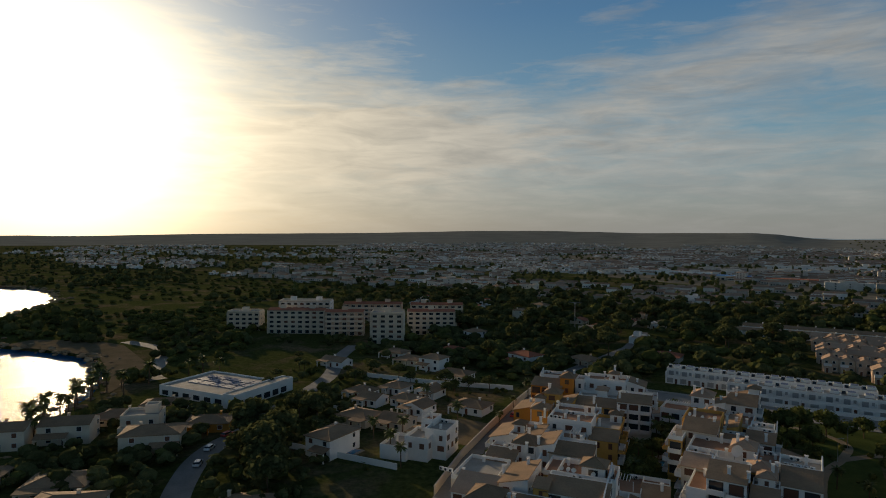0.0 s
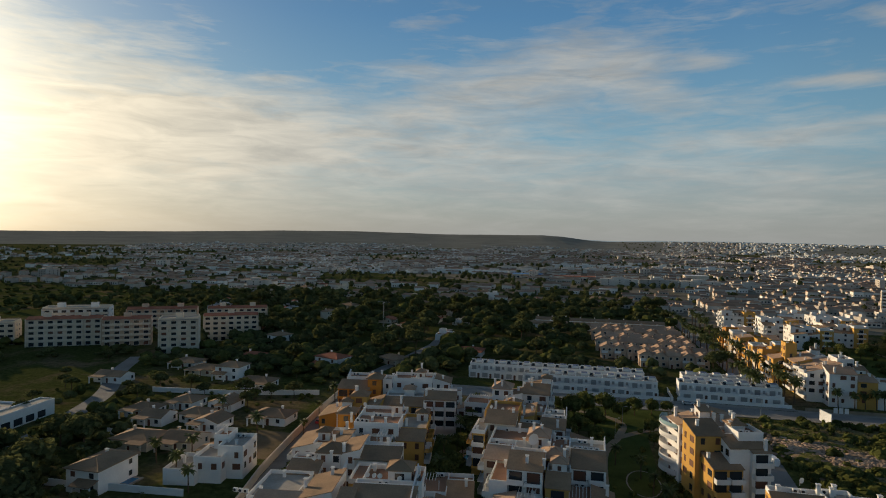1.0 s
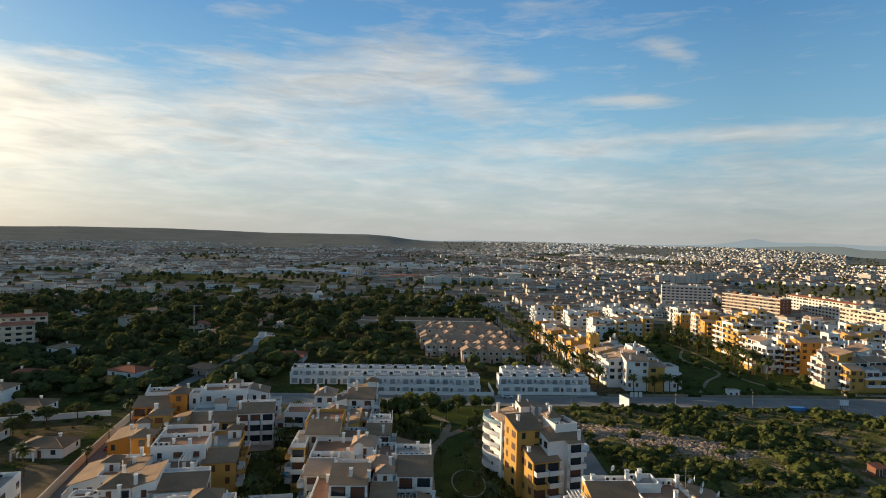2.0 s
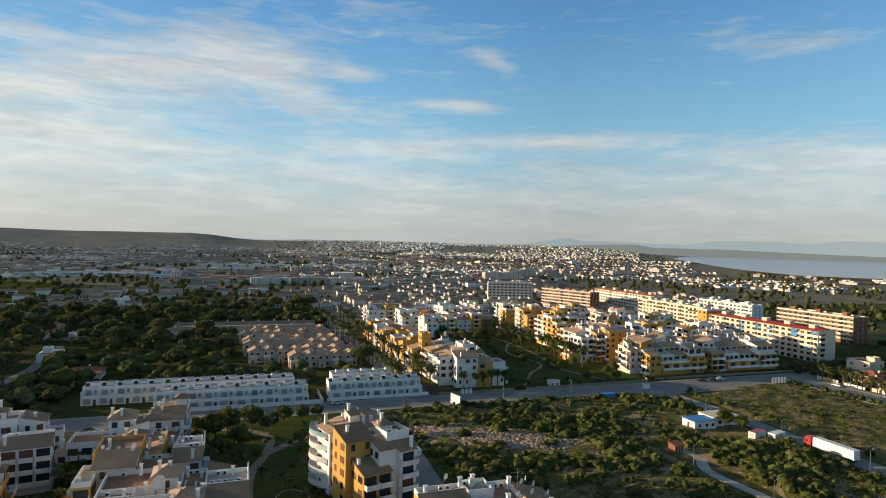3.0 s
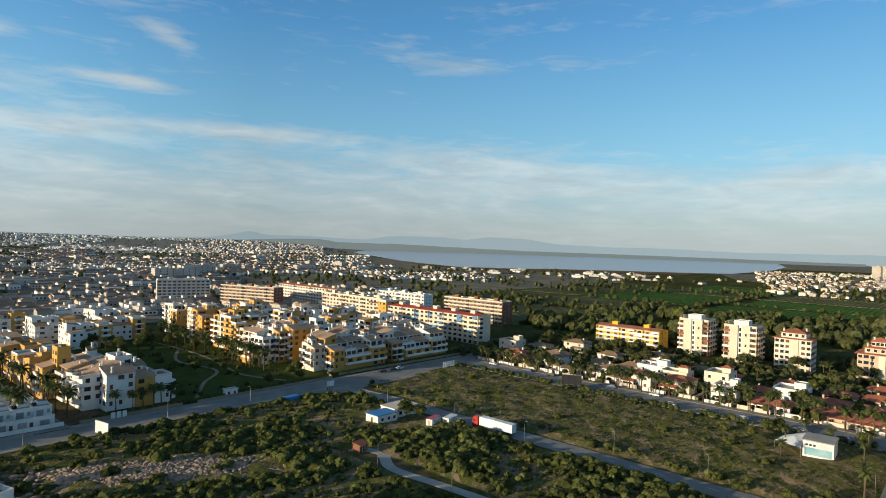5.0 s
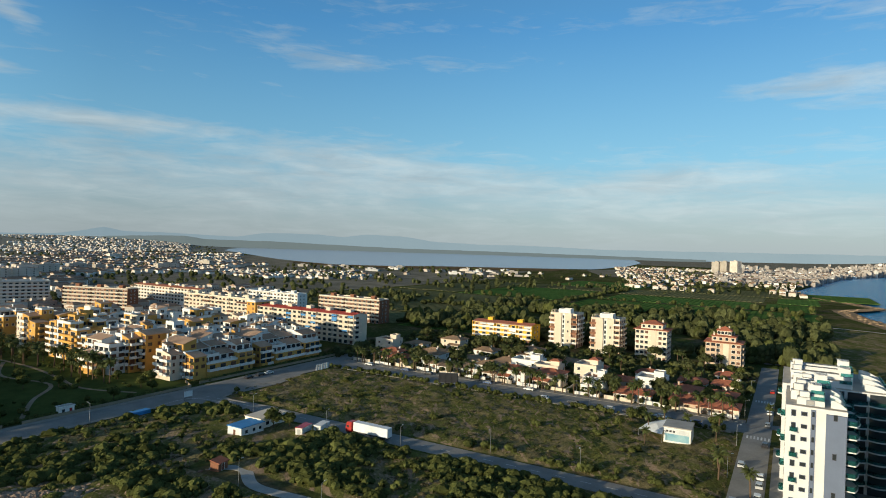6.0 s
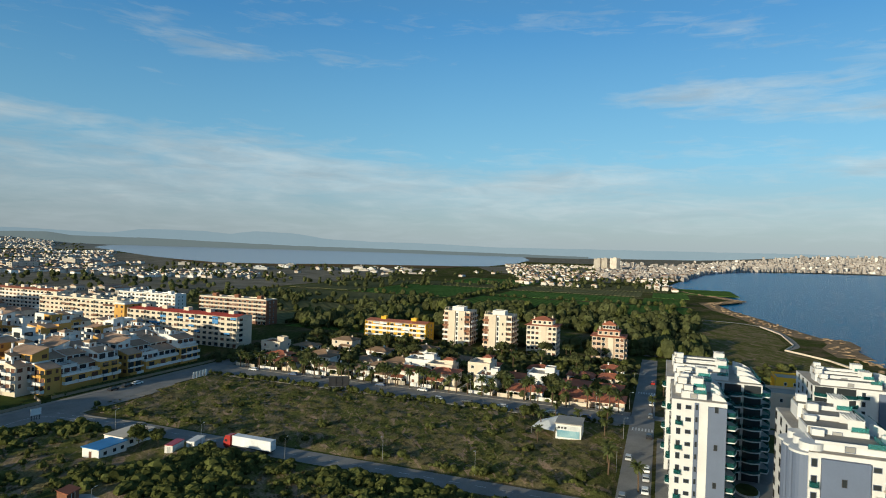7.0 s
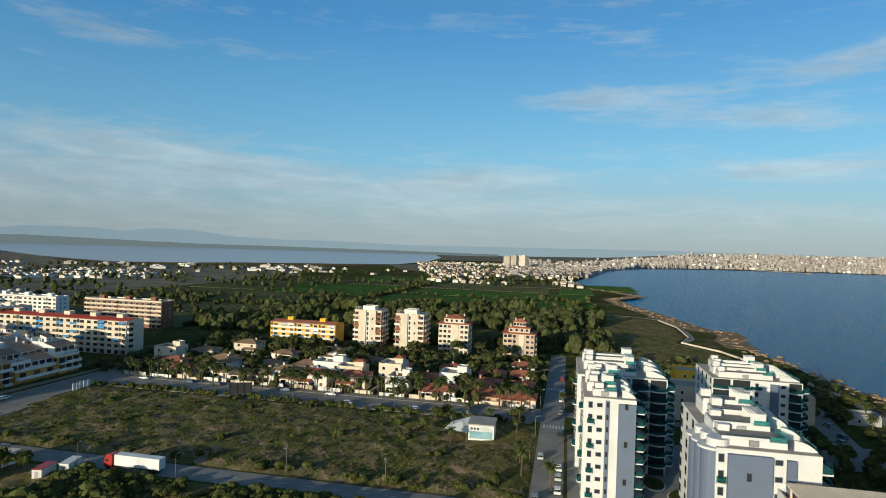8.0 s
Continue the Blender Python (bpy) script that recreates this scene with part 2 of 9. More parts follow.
M["reed"] = material("reed_bed", (0.17, 0.11, 0.06), (0.11, 0.085, 0.05), rough=1.0, scale=0.05)
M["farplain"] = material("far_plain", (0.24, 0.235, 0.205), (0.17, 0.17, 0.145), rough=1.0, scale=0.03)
# farthest land: the blue-grey of distance haze is put into its base colour
M["farhill_haze"] = material("far_hill_haze_tint", (0.30, 0.37, 0.43), (0.27, 0.34, 0.40), rough=1.0, scale=0.02)


def glass_like(name, col, rough=0.08, spec=0.6):
    m = bpy.data.materials.new(name)
    m.use_nodes = True
    b = m.node_tree.nodes["Principled BSDF"]
    b.inputs["Base Color"].default_value = (*col, 1)
    b.inputs["Roughness"].default_value, b.inputs["Specular IOR Level"].default_value = rough, spec
    return m


M["glass"] = glass_like("dark_window_glass", (0.03, 0.035, 0.04))
M["poolglass"] = glass_like("pale_blue_balcony_glass", (0.32, 0.46, 0.48), 0.08)
def thin_glass(name, tint, body):
    """Tinted glass that lets some light pass."""
    m = glass_like(name, body, 0.06)
    nt = m.node_tree
    clear_part, blend = nt.nodes.new("ShaderNodeBsdfTransparent"), nt.nodes.new("ShaderNodeMixShader")
    clear_part.inputs["Color"].default_value = (*tint, 1)
    blend.inputs[0].default_value = 0.55
    nt.links.new(nt.nodes["Principled BSDF"].outputs[0], blend.inputs[1])
    nt.links.new(clear_part.outputs[0], blend.inputs[2])
    nt.links.new(blend.outputs[0], nt.nodes["Material Output"].inputs["Surface"])
    return m


M["teal"] = thin_glass("teal_balcony_glass", (0.4, 0.72, 0.70), (0.025, 0.10, 0.10))
M["railglass"] = thin_glass("turquoise_rail_glass", (0.6, 0.9, 0.88), (0.085, 0.27, 0.27))
M["pool"] = glass_like("pool_water", (0.02, 0.17, 0.32), 0.05)


def water(name, col, wave, rough, depth):
    m = bpy.data.materials.new(name)
    m.use_nodes = True
    nt = m.node_tree
    b = nt.nodes["Principled BSDF"]
    b.inputs["Base Color"].default_value = (*col, 1)
    b.inputs["Roughness"].default_value, b.inputs["Specular IOR Level"].default_value = rough, 0.5
    b.inputs["IOR"].default_value = 1.11
    geo = nt.nodes.new("ShaderNodeNewGeometry")
    n1 = node(nt, "ShaderNodeTexNoise", Scale=wave, Detail=8.0, Roughness=0.78)
    link(nt, geo.outputs["Position"], n1.inputs[0])
    bn = node(nt, "ShaderNodeBump", Strength=depth, Distance=1.0)
    link(nt, n1.outputs[0], bn.inputs["Height"]), link(nt, bn.outputs[0], b.inputs["Normal"])
    return m


M["sea"] = water("sea_water", (0.004, 0.12, 0.275), 0.30, 0.20, 1.3)
M["lagoon"] = water("lagoon_water", (0.40, 0.43, 0.47), 0.05, 0.25, 0.1)

# open ground: scrub, dry grass and bare soil
m = bpy.data.materials.new("scrubland")
m.use_nodes = True
nt = m.node_tree
b = nt.nodes["Principled BSDF"]
b.inputs["Roughness"].default_value, b.inputs["Specular IOR Level"].default_value = 1.0, 0.0
geo = nt.nodes.new("ShaderNodeNewGeometry")
n1 = node(nt, "ShaderNodeTexNoise", Scale=0.035, Detail=6.0, Roughness=0.62, Distortion=0.5)
n2 = node(nt, "ShaderNodeTexNoise", Scale=0.5, Detail=6.0, Roughness=0.7)
n3 = node(nt, "ShaderNodeTexNoise", Scale=0.006, Detail=4.0)
for n in (n1, n2, n3):
    link(nt, geo.outputs["Position"], n.inputs[0])
green = ramp(nt, n2.outputs[0], [(0.3, (0.034, 0.042, 0.014)), (0.55, (0.078, 0.088, 0.030)), (0.75, (0.14, 0.13, 0.055))])
bare = ramp(nt, n2.outputs[0], [(0.3, (0.085, 0.065, 0.040)), (0.7, (0.22, 0.165, 0.105))])
low = ramp(nt, n1.outputs[0], [(0.50, (0, 0, 0)), (0.64, (1, 1, 1))])
near = mix(nt, low, green, bare)
far = ramp(nt, n3.outputs[0], [(0.35, (0.75, 0.78, 0.75)), (0.65, (1.1, 1.08, 1.0))])
link(nt, mix(nt, 1.0, near, far, "MULTIPLY"), b.inputs["Base Color"])
bn = node(nt, "ShaderNodeBump", Strength=0.6, Distance=0.4)
link(nt, n2.outputs[0], bn.inputs["Height"]), link(nt, bn.outputs[0], b.inputs["Normal"])
M["ground"] = m


# rough open field: green growth, dry grass and bare red-brown earth in patches
m = bpy.data.materials.new("rough_field")
m.use_nodes = True
nt = m.node_tree
b = nt.nodes["Principled BSDF"]
b.inputs["Roughness"].default_value, b.inputs["Specular IOR Level"].default_value = 1.0, 0.0
geo = nt.nodes.new("ShaderNodeNewGeometry")
turned = nt.nodes.new("ShaderNodeMapping")
turned.inputs["Rotation"].default_value, turned.inputs["Scale"].default_value = (0, 0, radians(-20)), (0.55, 1.3, 1.0)
link(nt, geo.outputs["Position"], turned.inputs[0])
patch = node(nt, "ShaderNodeTexNoise", Scale=0.085, Detail=6.0, Roughness=0.62, Distortion=1.2)
earth = node(nt, "ShaderNodeTexNoise", Scale=0.16, Detail=7.0, Roughness=0.66, Distortion=1.6)
blades = node(nt, "ShaderNodeTexNoise", Scale=1.4, Detail=6.0, Roughness=0.75)
for n in (patch, earth):
    link(nt, turned.outputs[0], n.inputs[0])
link(nt, geo.outputs["Position"], blades.inputs[0])
lush = ramp(nt, blades.outputs[0], [(0.32, (0.042, 0.045, 0.014)), (0.6, (0.160, 0.160, 0.048)), (0.78, (0.215, 0.205, 0.064))])
parched = ramp(nt, blades.outputs[0], [(0.32, (0.09, 0.075, 0.036)), (0.6, (0.24, 0.195, 0.095)), (0.78, (0.32, 0.26, 0.14))])
cover_col = mix(nt, ramp(nt, patch.outputs[0], [(0.47, (0, 0, 0)), (0.56, (1, 1, 1))]), lush, parched)
bare_col = ramp(nt, blades.outputs[0], [(0.3, (0.20, 0.14, 0.09)), (0.7, (0.38, 0.275, 0.185))])
link(nt, mix(nt, ramp(nt, earth.outputs[0], [(0.545, (0, 0, 0)), (0.59, (1, 1, 1))]), cover_col, bare_col), b.inputs["Base Color"])
bn = node(nt, "ShaderNodeBump", Strength=0.8, Distance=0.35)
link(nt, blades.outputs[0], bn.inputs["Height"]), link(nt, bn.outputs[0], b.inputs["Normal"])
M["field"] = m

# ---- tools for building ----
GRID = -31.0  # the town's street grid, degrees
CG, SG = math.cos(radians(GRID)), math.sin(radians(GRID))


def P(u, v):
    """Plan place of street-grid metres: u along the main road, v away from the shore."""
    return (u * CG - v * SG, u * SG + v * CG)


def at(u, v, z=0.0, turn=0.0):
    x, y = P(u, v)
    return pose(x, y, z, 0, 0, GRID + turn)


def mesh_from(bm, name, mats):
    me = bpy.data.meshes.new(name)
    bm.normal_update()
    bm.to_mesh(me)
    bm.free()
    for mt in mats if isinstance(mats, (list, tuple)) else [mats]:
        me.materials.append(mt)
    return me


def part(name, bm, mats, parent, label="", m=None):
    ob = new(name, mesh_from(bm, name, mats) if isinstance(bm, bmesh.types.BMesh) else bm)
    if parent is not None:
        ob.parent = parent
    if m is not None:
        ob.matrix_basis = m
    return tagged(ob, label=label)


def thing(name, m, label, category, group="", kind=""):
    ob = new(name)
    ob.empty_display_size = 0.5
    ob.matrix_basis = m
    return tagged(ob, label, category, group, kind)


def solid(name, bm, mats, label, category, kind="structure", m=None, group=""):
    ob = part(name, bm, mats, None, "", m)
    return tagged(ob, label, category, group, kind)


def box(bm, x0, y0, z0, x1, y1, z1, mat=0):
    vs = [bm.verts.new((x, y, z)) for z in (z0, z1) for x, y in ((x0, y0), (x1, y0), (x1, y1), (x0, y1))]
    for f in ((3, 2, 1, 0), (4, 5, 6, 7), (0, 1, 5, 4), (1, 2, 6, 5), (2, 3, 7, 6), (3, 0, 4, 7)):
        bm.faces.new([vs[i] for i in f]).material_index = mat
    return vs


def prism(bm, pts, z0, z1, mat=0):
    lo, hi = [bm.verts.new((x, y, z0)) for x, y in pts], [bm.verts.new((x, y, z1)) for x, y in pts]
    n = len(pts)
    bm.faces.new(hi).material_index = mat
    bm.faces.new(lo[::-1]).material_index = mat
    for i in range(n):
        bm.faces.new((lo[i], lo[(i + 1) % n], hi[(i + 1) % n], hi[i])).material_index = mat


def tube(bm, a, b, r0, r1, n=8, mat=0):
    a, b = Vector(a), Vector(b)
    q = (b - a).to_track_quat("Z", "Y")
    rings = []
    for c, r in ((a, r0), (b, r1)):
        rings.append([bm.verts.new(c + q @ Vector((r * math.cos(2 * math.pi * i / n), r * math.sin(2 * math.pi * i / n), 0))) for i in range(n)])
    for i in range(n):
        bm.faces.new((rings[0][i], rings[0][(i + 1) % n], rings[1][(i + 1) % n], rings[1][i])).material_index = mat
    bm.faces.new(rings[1]).material_index = mat
    bm.faces.new(rings[0][::-1]).material_index = mat


def sheet(name, pts, z, mt, label, category, thick=0.0):
    """A flat patch of the ground, with its edge turned down."""
    bm = bmesh.new()
    prism(bm, pts, z - thick if thick else z - 0.5, z)
    return solid(name, bm, mt, label, category)


def fill(bm, pts, z):
    vs = [bm.verts.new((x, y, z)) for x, y in pts]
    es = [bm.edges.new((vs[i], vs[(i + 1) % len(vs)])) for i in range(len(vs))]
    bmesh.ops.triangle_fill(bm, edges=es, use_beauty=True, normal=(0, 0, 1))
    return vs


def smooth(a, b, x):
    t = min(1.0, max(0.0, (x - a) / (b - a)))
    return t * t * (3 - 2 * t)


# ---- ground, sea, lagoon, hills ----
R0 = 2600.0
NEAR_COAST = [(1828, -1164), (1400, -850), (1081, -600), (926, -533), (833, -528), (764, -517), (735, -470), (719, -439), (640, -402), (562, -377), (500, -352),
              (445, -334), (428, -344), (408, -330), (391, -310), (360, -292), (322, -279), (280, -258), (237, -244), (150, -215), (60, -150), (-10, -60), (-70, 30), (-115, 120),
              (-130, 184), (-130, 203), (-134, 229), (-147, 262), (-173, 300), (-200, 315), (-244, 330), (-290, 350), (-330, 385), (-317, 431), (-330, 478), (-351, 551),
              (-380, 590), (-438, 658), (-497, 674), (-700, 720), (-1200, 900)]


def on_land(x, y, margin=0.0):
    """Whether a place lies inland of the near coast."""
    if math.hypot(x, y) > R0:
        return True
    inside = False
    pts = LAND
    for (xa, ya), (xb, yb) in zip(pts, pts[1:] + pts[:1]):
        if (ya > y) != (yb > y) and x < (xb - xa) * (y - ya) / (yb - ya) + xa:
            inside = not inside
    if inside and margin:
        return all(on_land(x + dx, y + dy) for dx, dy in ((margin, 0), (-margin, 0), (0, margin), (0, -margin)))
    return inside


def polar(r, deg):
    return (r * math.cos(radians(deg)), r * math.sin(radians(deg)))


def east_edge(r):
    return float(np.interp(r, (2600, 3090, 3400, 3895, 4850), (-35.5, -44, -54.6, -61, -68)))


WEST = 152.0
NA = 120
ring0 = [polar(R0, east_edge(R0) + (WEST - east_edge(R0)) * i / NA) for i in range(NA + 1)]
LAND = ring0 + NEAR_COAST[::-1]
bm = bmesh.new()
outline = ring0 + [(x, y) for x, y in NEAR_COAST[::-1]]
vs = fill(bm, outline, 0.0)
n_ring = len(ring0)
skirt = vs[n_ring - 1:] + [vs[0]]
low = [bm.verts.new((v.co.x, v.co.y, -6)) for v in skirt]
for i in range(len(skirt) - 1):
    bm.faces.new((skirt[i], skirt[i + 1], low[i + 1], low[i]))


CREST_DEG = (-70, -42, -34, -22, 18, 21, 25, 30, 37, 47, 57, 59, 61, 63, 73, 80, 88, 96, 110, 121, 140)
CREST_TOP = (70, 70, 20, 0, 0, 6, 34, 46, 46, 50, 40, 52, 74, 82, 78, 90, 84, 64, 50, 28, 24)


def hill(r, deg):
    """Height of the land that rises slowly inland."""
    top = float(np.interp(deg, CREST_DEG, CREST_TOP))
    rough = smooth(10, 30, deg)
    return smooth(2700, 4600, r) * smooth(0.0, 9.0, deg - east_edge(r)) * (top + rough * (3 * noise.noise((deg * 0.3, 3.1, 0)) + 2 * noise.noise((deg * 1.1, 7.7, 0))))


last = vs[:n_ring]
for r in (2750, 2950, 3200, 3450, 3700, 3950, 4200, 4450, 4650, 4850):
    lo_a = east_edge(r)
    row = []
    for i in range(NA + 1):
        d = lo_a + (WEST - lo_a) * i / NA
        x, y = polar(r, d)
        row.append(bm.verts.new((x, y, hill(r, d))))
    for i in range(NA):
        bm.faces.new((last[i], row[i], row[i + 1], last[i + 1]))
    last = row
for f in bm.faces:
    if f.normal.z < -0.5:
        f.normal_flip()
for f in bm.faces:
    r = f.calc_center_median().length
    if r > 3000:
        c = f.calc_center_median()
        # slot 2, the outermost ring, has haze painted into its colour
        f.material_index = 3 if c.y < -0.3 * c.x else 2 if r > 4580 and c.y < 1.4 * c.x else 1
solid("ground", bm, [M["ground"], M["farplain"], M["farhill_haze"], M["townground"]], "flat coastal ground with scrub, dry grass and bare soil", "ground")

bm = bmesh.new()
bm.faces.new([bm.verts.new((*polar(4950, a), -2.0)) for a in range(0, 360, 6)])
solid("water", bm, M["sea"], "blue sea with small waves along the shore", "sea", "structure")

bm = bmesh.new()
fill(bm, [polar(r, d) for d, r in ((20.5, 4300), (19, 3300), (17, 2550), (15, 2100), (11, 1720), (6, 1670), (0, 1760), (-8, 1850), (-14, 1990), (-17, 2500), (-18.5, 3400), (-18, 4600), (-6, 4640), (6, 4640), (16, 4620))], 0.8)
solid("lagoon", bm, M["lagoon"], "pale salt lagoon lying behind the town", "lagoon")

bm = bmesh.new()
low, hi = [], []
for i in range(0, 321):
    d = -55 + 133 * i / 320
    x, y = polar(4880, d)
    h = float(np.interp(d, (-55, -40, -30, -15, -10, -4, 0.5, 3.5, 6.6, 8.8, 11, 13.4, 15.8, 18.3, 23.4, 27, 28.6, 30.2, 32, 37, 47, 57, 62, 78), (86, 88, 80, 68, 80, 80, 90, 128, 130, 104, 118, 120, 116, 80, 94, 96, 121, 88, 64, 52, 58, 48, 60, 60)))
    h += 5 * noise.noise((d * 0.35, 1, 0)) + 3 * noise.noise((d * 1.7, 5, 0))
    low.append(bm.verts.new((x, y, -5)))
    hi.append(bm.verts.new((x * 1.004, y * 1.004, h)))
for i in range(320):
    bm.faces.new((low[i + 1], low[i], hi[i], hi[i + 1]))
# self-lit pale blue: distance haze over the range put in as emission
m = material("far_mountain_haze_glow", (0.06, 0.075, 0.09), (0.05, 0.065, 0.08), rough=1.0, scale=0.01)
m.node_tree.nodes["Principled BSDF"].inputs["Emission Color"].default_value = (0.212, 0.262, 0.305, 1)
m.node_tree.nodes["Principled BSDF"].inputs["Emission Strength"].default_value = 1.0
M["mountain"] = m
# the foothills glow a darker grey, which stands in for thinner haze
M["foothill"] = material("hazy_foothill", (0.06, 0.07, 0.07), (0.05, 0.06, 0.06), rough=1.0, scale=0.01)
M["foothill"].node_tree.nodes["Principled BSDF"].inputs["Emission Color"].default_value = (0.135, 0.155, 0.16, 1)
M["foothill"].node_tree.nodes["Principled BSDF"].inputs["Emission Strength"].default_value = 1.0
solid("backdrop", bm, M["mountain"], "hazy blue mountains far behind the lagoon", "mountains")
bm = bmesh.new()
rows = []
for i in range(0, 241):
    d = -24 + 60 * i / 240
    h = float(np.interp(d, (-24, -14, -4, 2.4, 6.6, 11, 14.6, 20.8, 22.6, 26, 29, 33, 36), (16, 22, 27, 28, 35, 44, 53, 55, 76, 68, 52, 50, 46))) + 3 * noise.noise((d * 0.8, 2, 0)) + 1.5 * noise.noise((d * 3.1, 7, 0))
    rows.append([bm.verts.new((*polar(r, d), z)) for r, z in ((4640, -3), (4690, 6 + 2 * noise.noise((d, 4, 0))), (4780, h * 0.55), (4860, h), (4875, -3))])
for a, c in zip(rows, rows[1:]):
    for k in range(4):
        bm.faces.new((a[k], a[k + 1], c[k + 1], c[k]))
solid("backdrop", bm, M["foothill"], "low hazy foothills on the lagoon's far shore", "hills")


def quad_uv(u0, v0, u1, v1):
    return [P(u0, v0), P(u1, v0), P(u1, v1), P(u0, v1)]


# built-up ground under the far quarters
bm = bmesh.new()
fill(bm, [P(80, 470), P(290, 470), P(335, 590), P(392, 535), P(1050, 535), P(1500, 640)] + [polar(2560, d) for d in (18, 30, 40, 50, 60, 70, 80, 88)] + [polar(1500, 92), P(66, 700), P(60, 560)], 0.03)
solid("ground", bm, M["townground"], "grey-brown built-up ground between the far houses", "ground")
bm = bmesh.new()
fill(bm, [(1150, -520), (1500, -380), (1880, -440), (2080, -640), (2440, -830), (2090, -1480), (1840, -1150), (1420, -840)], 0.03)
solid("ground", bm, M["townground"], "grey-brown built-up ground of the city by the bay", "ground")


def road(name, pts_uv, z=0.06, mt="asphalt", label="worn grey asphalt road", category="road"):
    return sheet(name, [P(u, v) for u, v in pts_uv], z, M[mt], label, category)


def kerb_strip(name, u0, v0, u1, v1, label="pale paved pavement with a raised kerb"):
    bm = bmesh.new()
    prism(bm, quad_uv(u0, v0, u1, v1), -0.3, 0.16)
    return solid(name, bm, M["paving"], label, "pavement")


road("road", [(-100, 239.5), (180, 239.5), (300, 242), (300, 250), (-100, 250)], label="grey asphalt main road past the white terraces")
road("road", [(170, 20), (178, 20), (178.5, 205), (176.2, 222), (176.6, 229), (180.5, 232.6), (207, 231.8), (213, 236.4), (249, 237.2), (249, 243), (148, 241), (150, 238), (163, 232.4), (168.6, 226), (170, 216)], 0.05, label="grey asphalt road across the scrubland")
road("road", [(249, 57), (262, 57), (262, 242), (249, 242)], 0.05, label="palm-lined asphalt street in front of the villas")
road("road", [(140, 49), (420, 49), (420, 57.2), (140, 57.2)], 0.07, label="asphalt side street running down to the sea")
road("road", [(66, 250.8), (76, 250.8), (74, 520), (64, 520)], 0.05, label="palm-lined asphalt street between the terraces")
road("road", [(42, 140), (50, 140), (54, 200), (47, 205)], 0.05, label="short asphalt access road")
kerb_strip("pavement", -100, 237.5, 149, 239.5)
kerb_strip("pavement", -58, 250, 66, 253)
kerb_strip("pavement", 76, 250, 300, 252.4)
kerb_strip("pavement", 262, 57.5, 266, 242)
kerb_strip("pavement", 246, 60, 249, 240)


ROUGH = []  # u0, v0, u1, v1, height, distance to a flat track


def relief(u, v):
    """Height of the uneven ground at a place."""
    for u0, v0, u1, v1, height, keep_flat in ROUGH:
        if u0 <= u <= u1 and v0 <= v <= v1:
            x, y = P(u, v)
            edge = smooth(0.0, 5.0, min(u - u0, u1 - u, v - v0, v1 - v, keep_flat(u, v)))
            k = 0.5 + 0.55 * noise.noise((x * 0.055, y * 0.055, 1.1)) + 0.5 * noise.noise((x * 0.17, y * 0.17, 5.1)) + 0.34 * noise.noise((x * 0.55, y * 0.55, 8.3))
            return -0.06 + (0.075 + height * max(0.0, k)) * edge
    return 0.0


def rough_ground(name, u0, v0, u1, v1, height, label, keep_flat=lambda u, v: 9.0):
    """Uneven open ground: low swells and hummocks that sink to the level at its edges and beside tracks."""
    ROUGH.append((u0, v0, u1, v1, height, keep_flat))
    step = 1.3
    nu, nv = int((u1 - u0) / step), int((v1 - v0) / step)
    V, F = [], []
    for j in range(nv + 1):
        for i in range(nu + 1):
            u, v = u0 + (u1 - u0) * i / nu, v0 + (v1 - v0) * j / nv
            x, y = P(u, v)
            V.append((x, y, relief(u, v)))
    for j in range(nv):
        for i in range(nu):
            a = j * (nu + 1) + i
            F.append((a, a + 1, a + nu + 2, a + nu + 1))
    me = bpy.data.meshes.new(name)
    me.from_pydata(V, [], F)
    me.polygons.foreach_set("use_smooth", [True] * len(F))
    me.materials.append(M["field"])
    return tagged(new(name, me), label, "field", "", "structure")


rough_ground("field", 178.6, 57.6, 246, 238, 0.95, "uneven open field of green growth, dry grass and bare earth", lambda u, v: min((231.0 if u < 212 else 236.0) - v, u - 178.6 if v < 200 else u - 179.4))
rough_ground("field", 56, 57.6, 169.5, 237, 0.9, "uneven scrub ground with dry grass and bare earth", lambda u, v: min(abs(u - 127) - 3.0 if v < 182 else 9.0, -(12 * (u - 149) + 20 * (v - 237)) / 23.3 if u > 146 else 9.0, 9.0))

# ---- generators: buildings ----
TURN = {"S": 0, "E": 90, "N": 180, "W": 270}
CACHE = {}


def shared(key, make, mats):
    if key not in CACHE:
        bm = bmesh.new()
        make(bm)
        CACHE[key] = mesh_from(bm, key.split("|")[0], mats)
    return CACHE[key]


def window_mesh(w, h, kind):
    """One framed window: a proud frame, its reveal and the pane or shutter set back in it."""
    def make(bm):
        t = 0.1
        ring = lambda e, y: [bm.verts.new(c) for c in ((-w / 2 - e, y, -e), (w / 2 + e, y, -e), (w / 2 + e, y, h + e), (-w / 2 - e, y, h + e))]
        back, front, inner, deep = ring(t, 0.02), ring(t, -0.07), ring(0, -0.07), ring(0, -0.02)
        for i in range(4):
            k = (i + 1) % 4
            bm.faces.new((back[i], back[k], front[k], front[i])), bm.faces.new((front[i], front[k], inner[k], inner[i])), bm.faces.new((inner[i], inner[k], deep[k], deep[i]))
        if kind != "pane":
            bm.faces.new(deep).material_index = 1
    return make


JOIN = {}  # buildings whose small windows, or balconies too, are joined into one part


def join_into(parent, kind, me, m):
    V, F, MI, mats = JOIN[parent.name].setdefault(kind, ([], [], [], []))
    n = len(V)
    slots = []
    for mt in me.materials:
        if mt not in mats:
            mats.append(mt)
        slots.append(mats.index(mt))
    V.extend((m @ v.co)[:] for v in me.vertices)
    for p in me.polygons:
        F.append(tuple(n + i for i in p.vertices)), MI.append(slots[p.material_index])


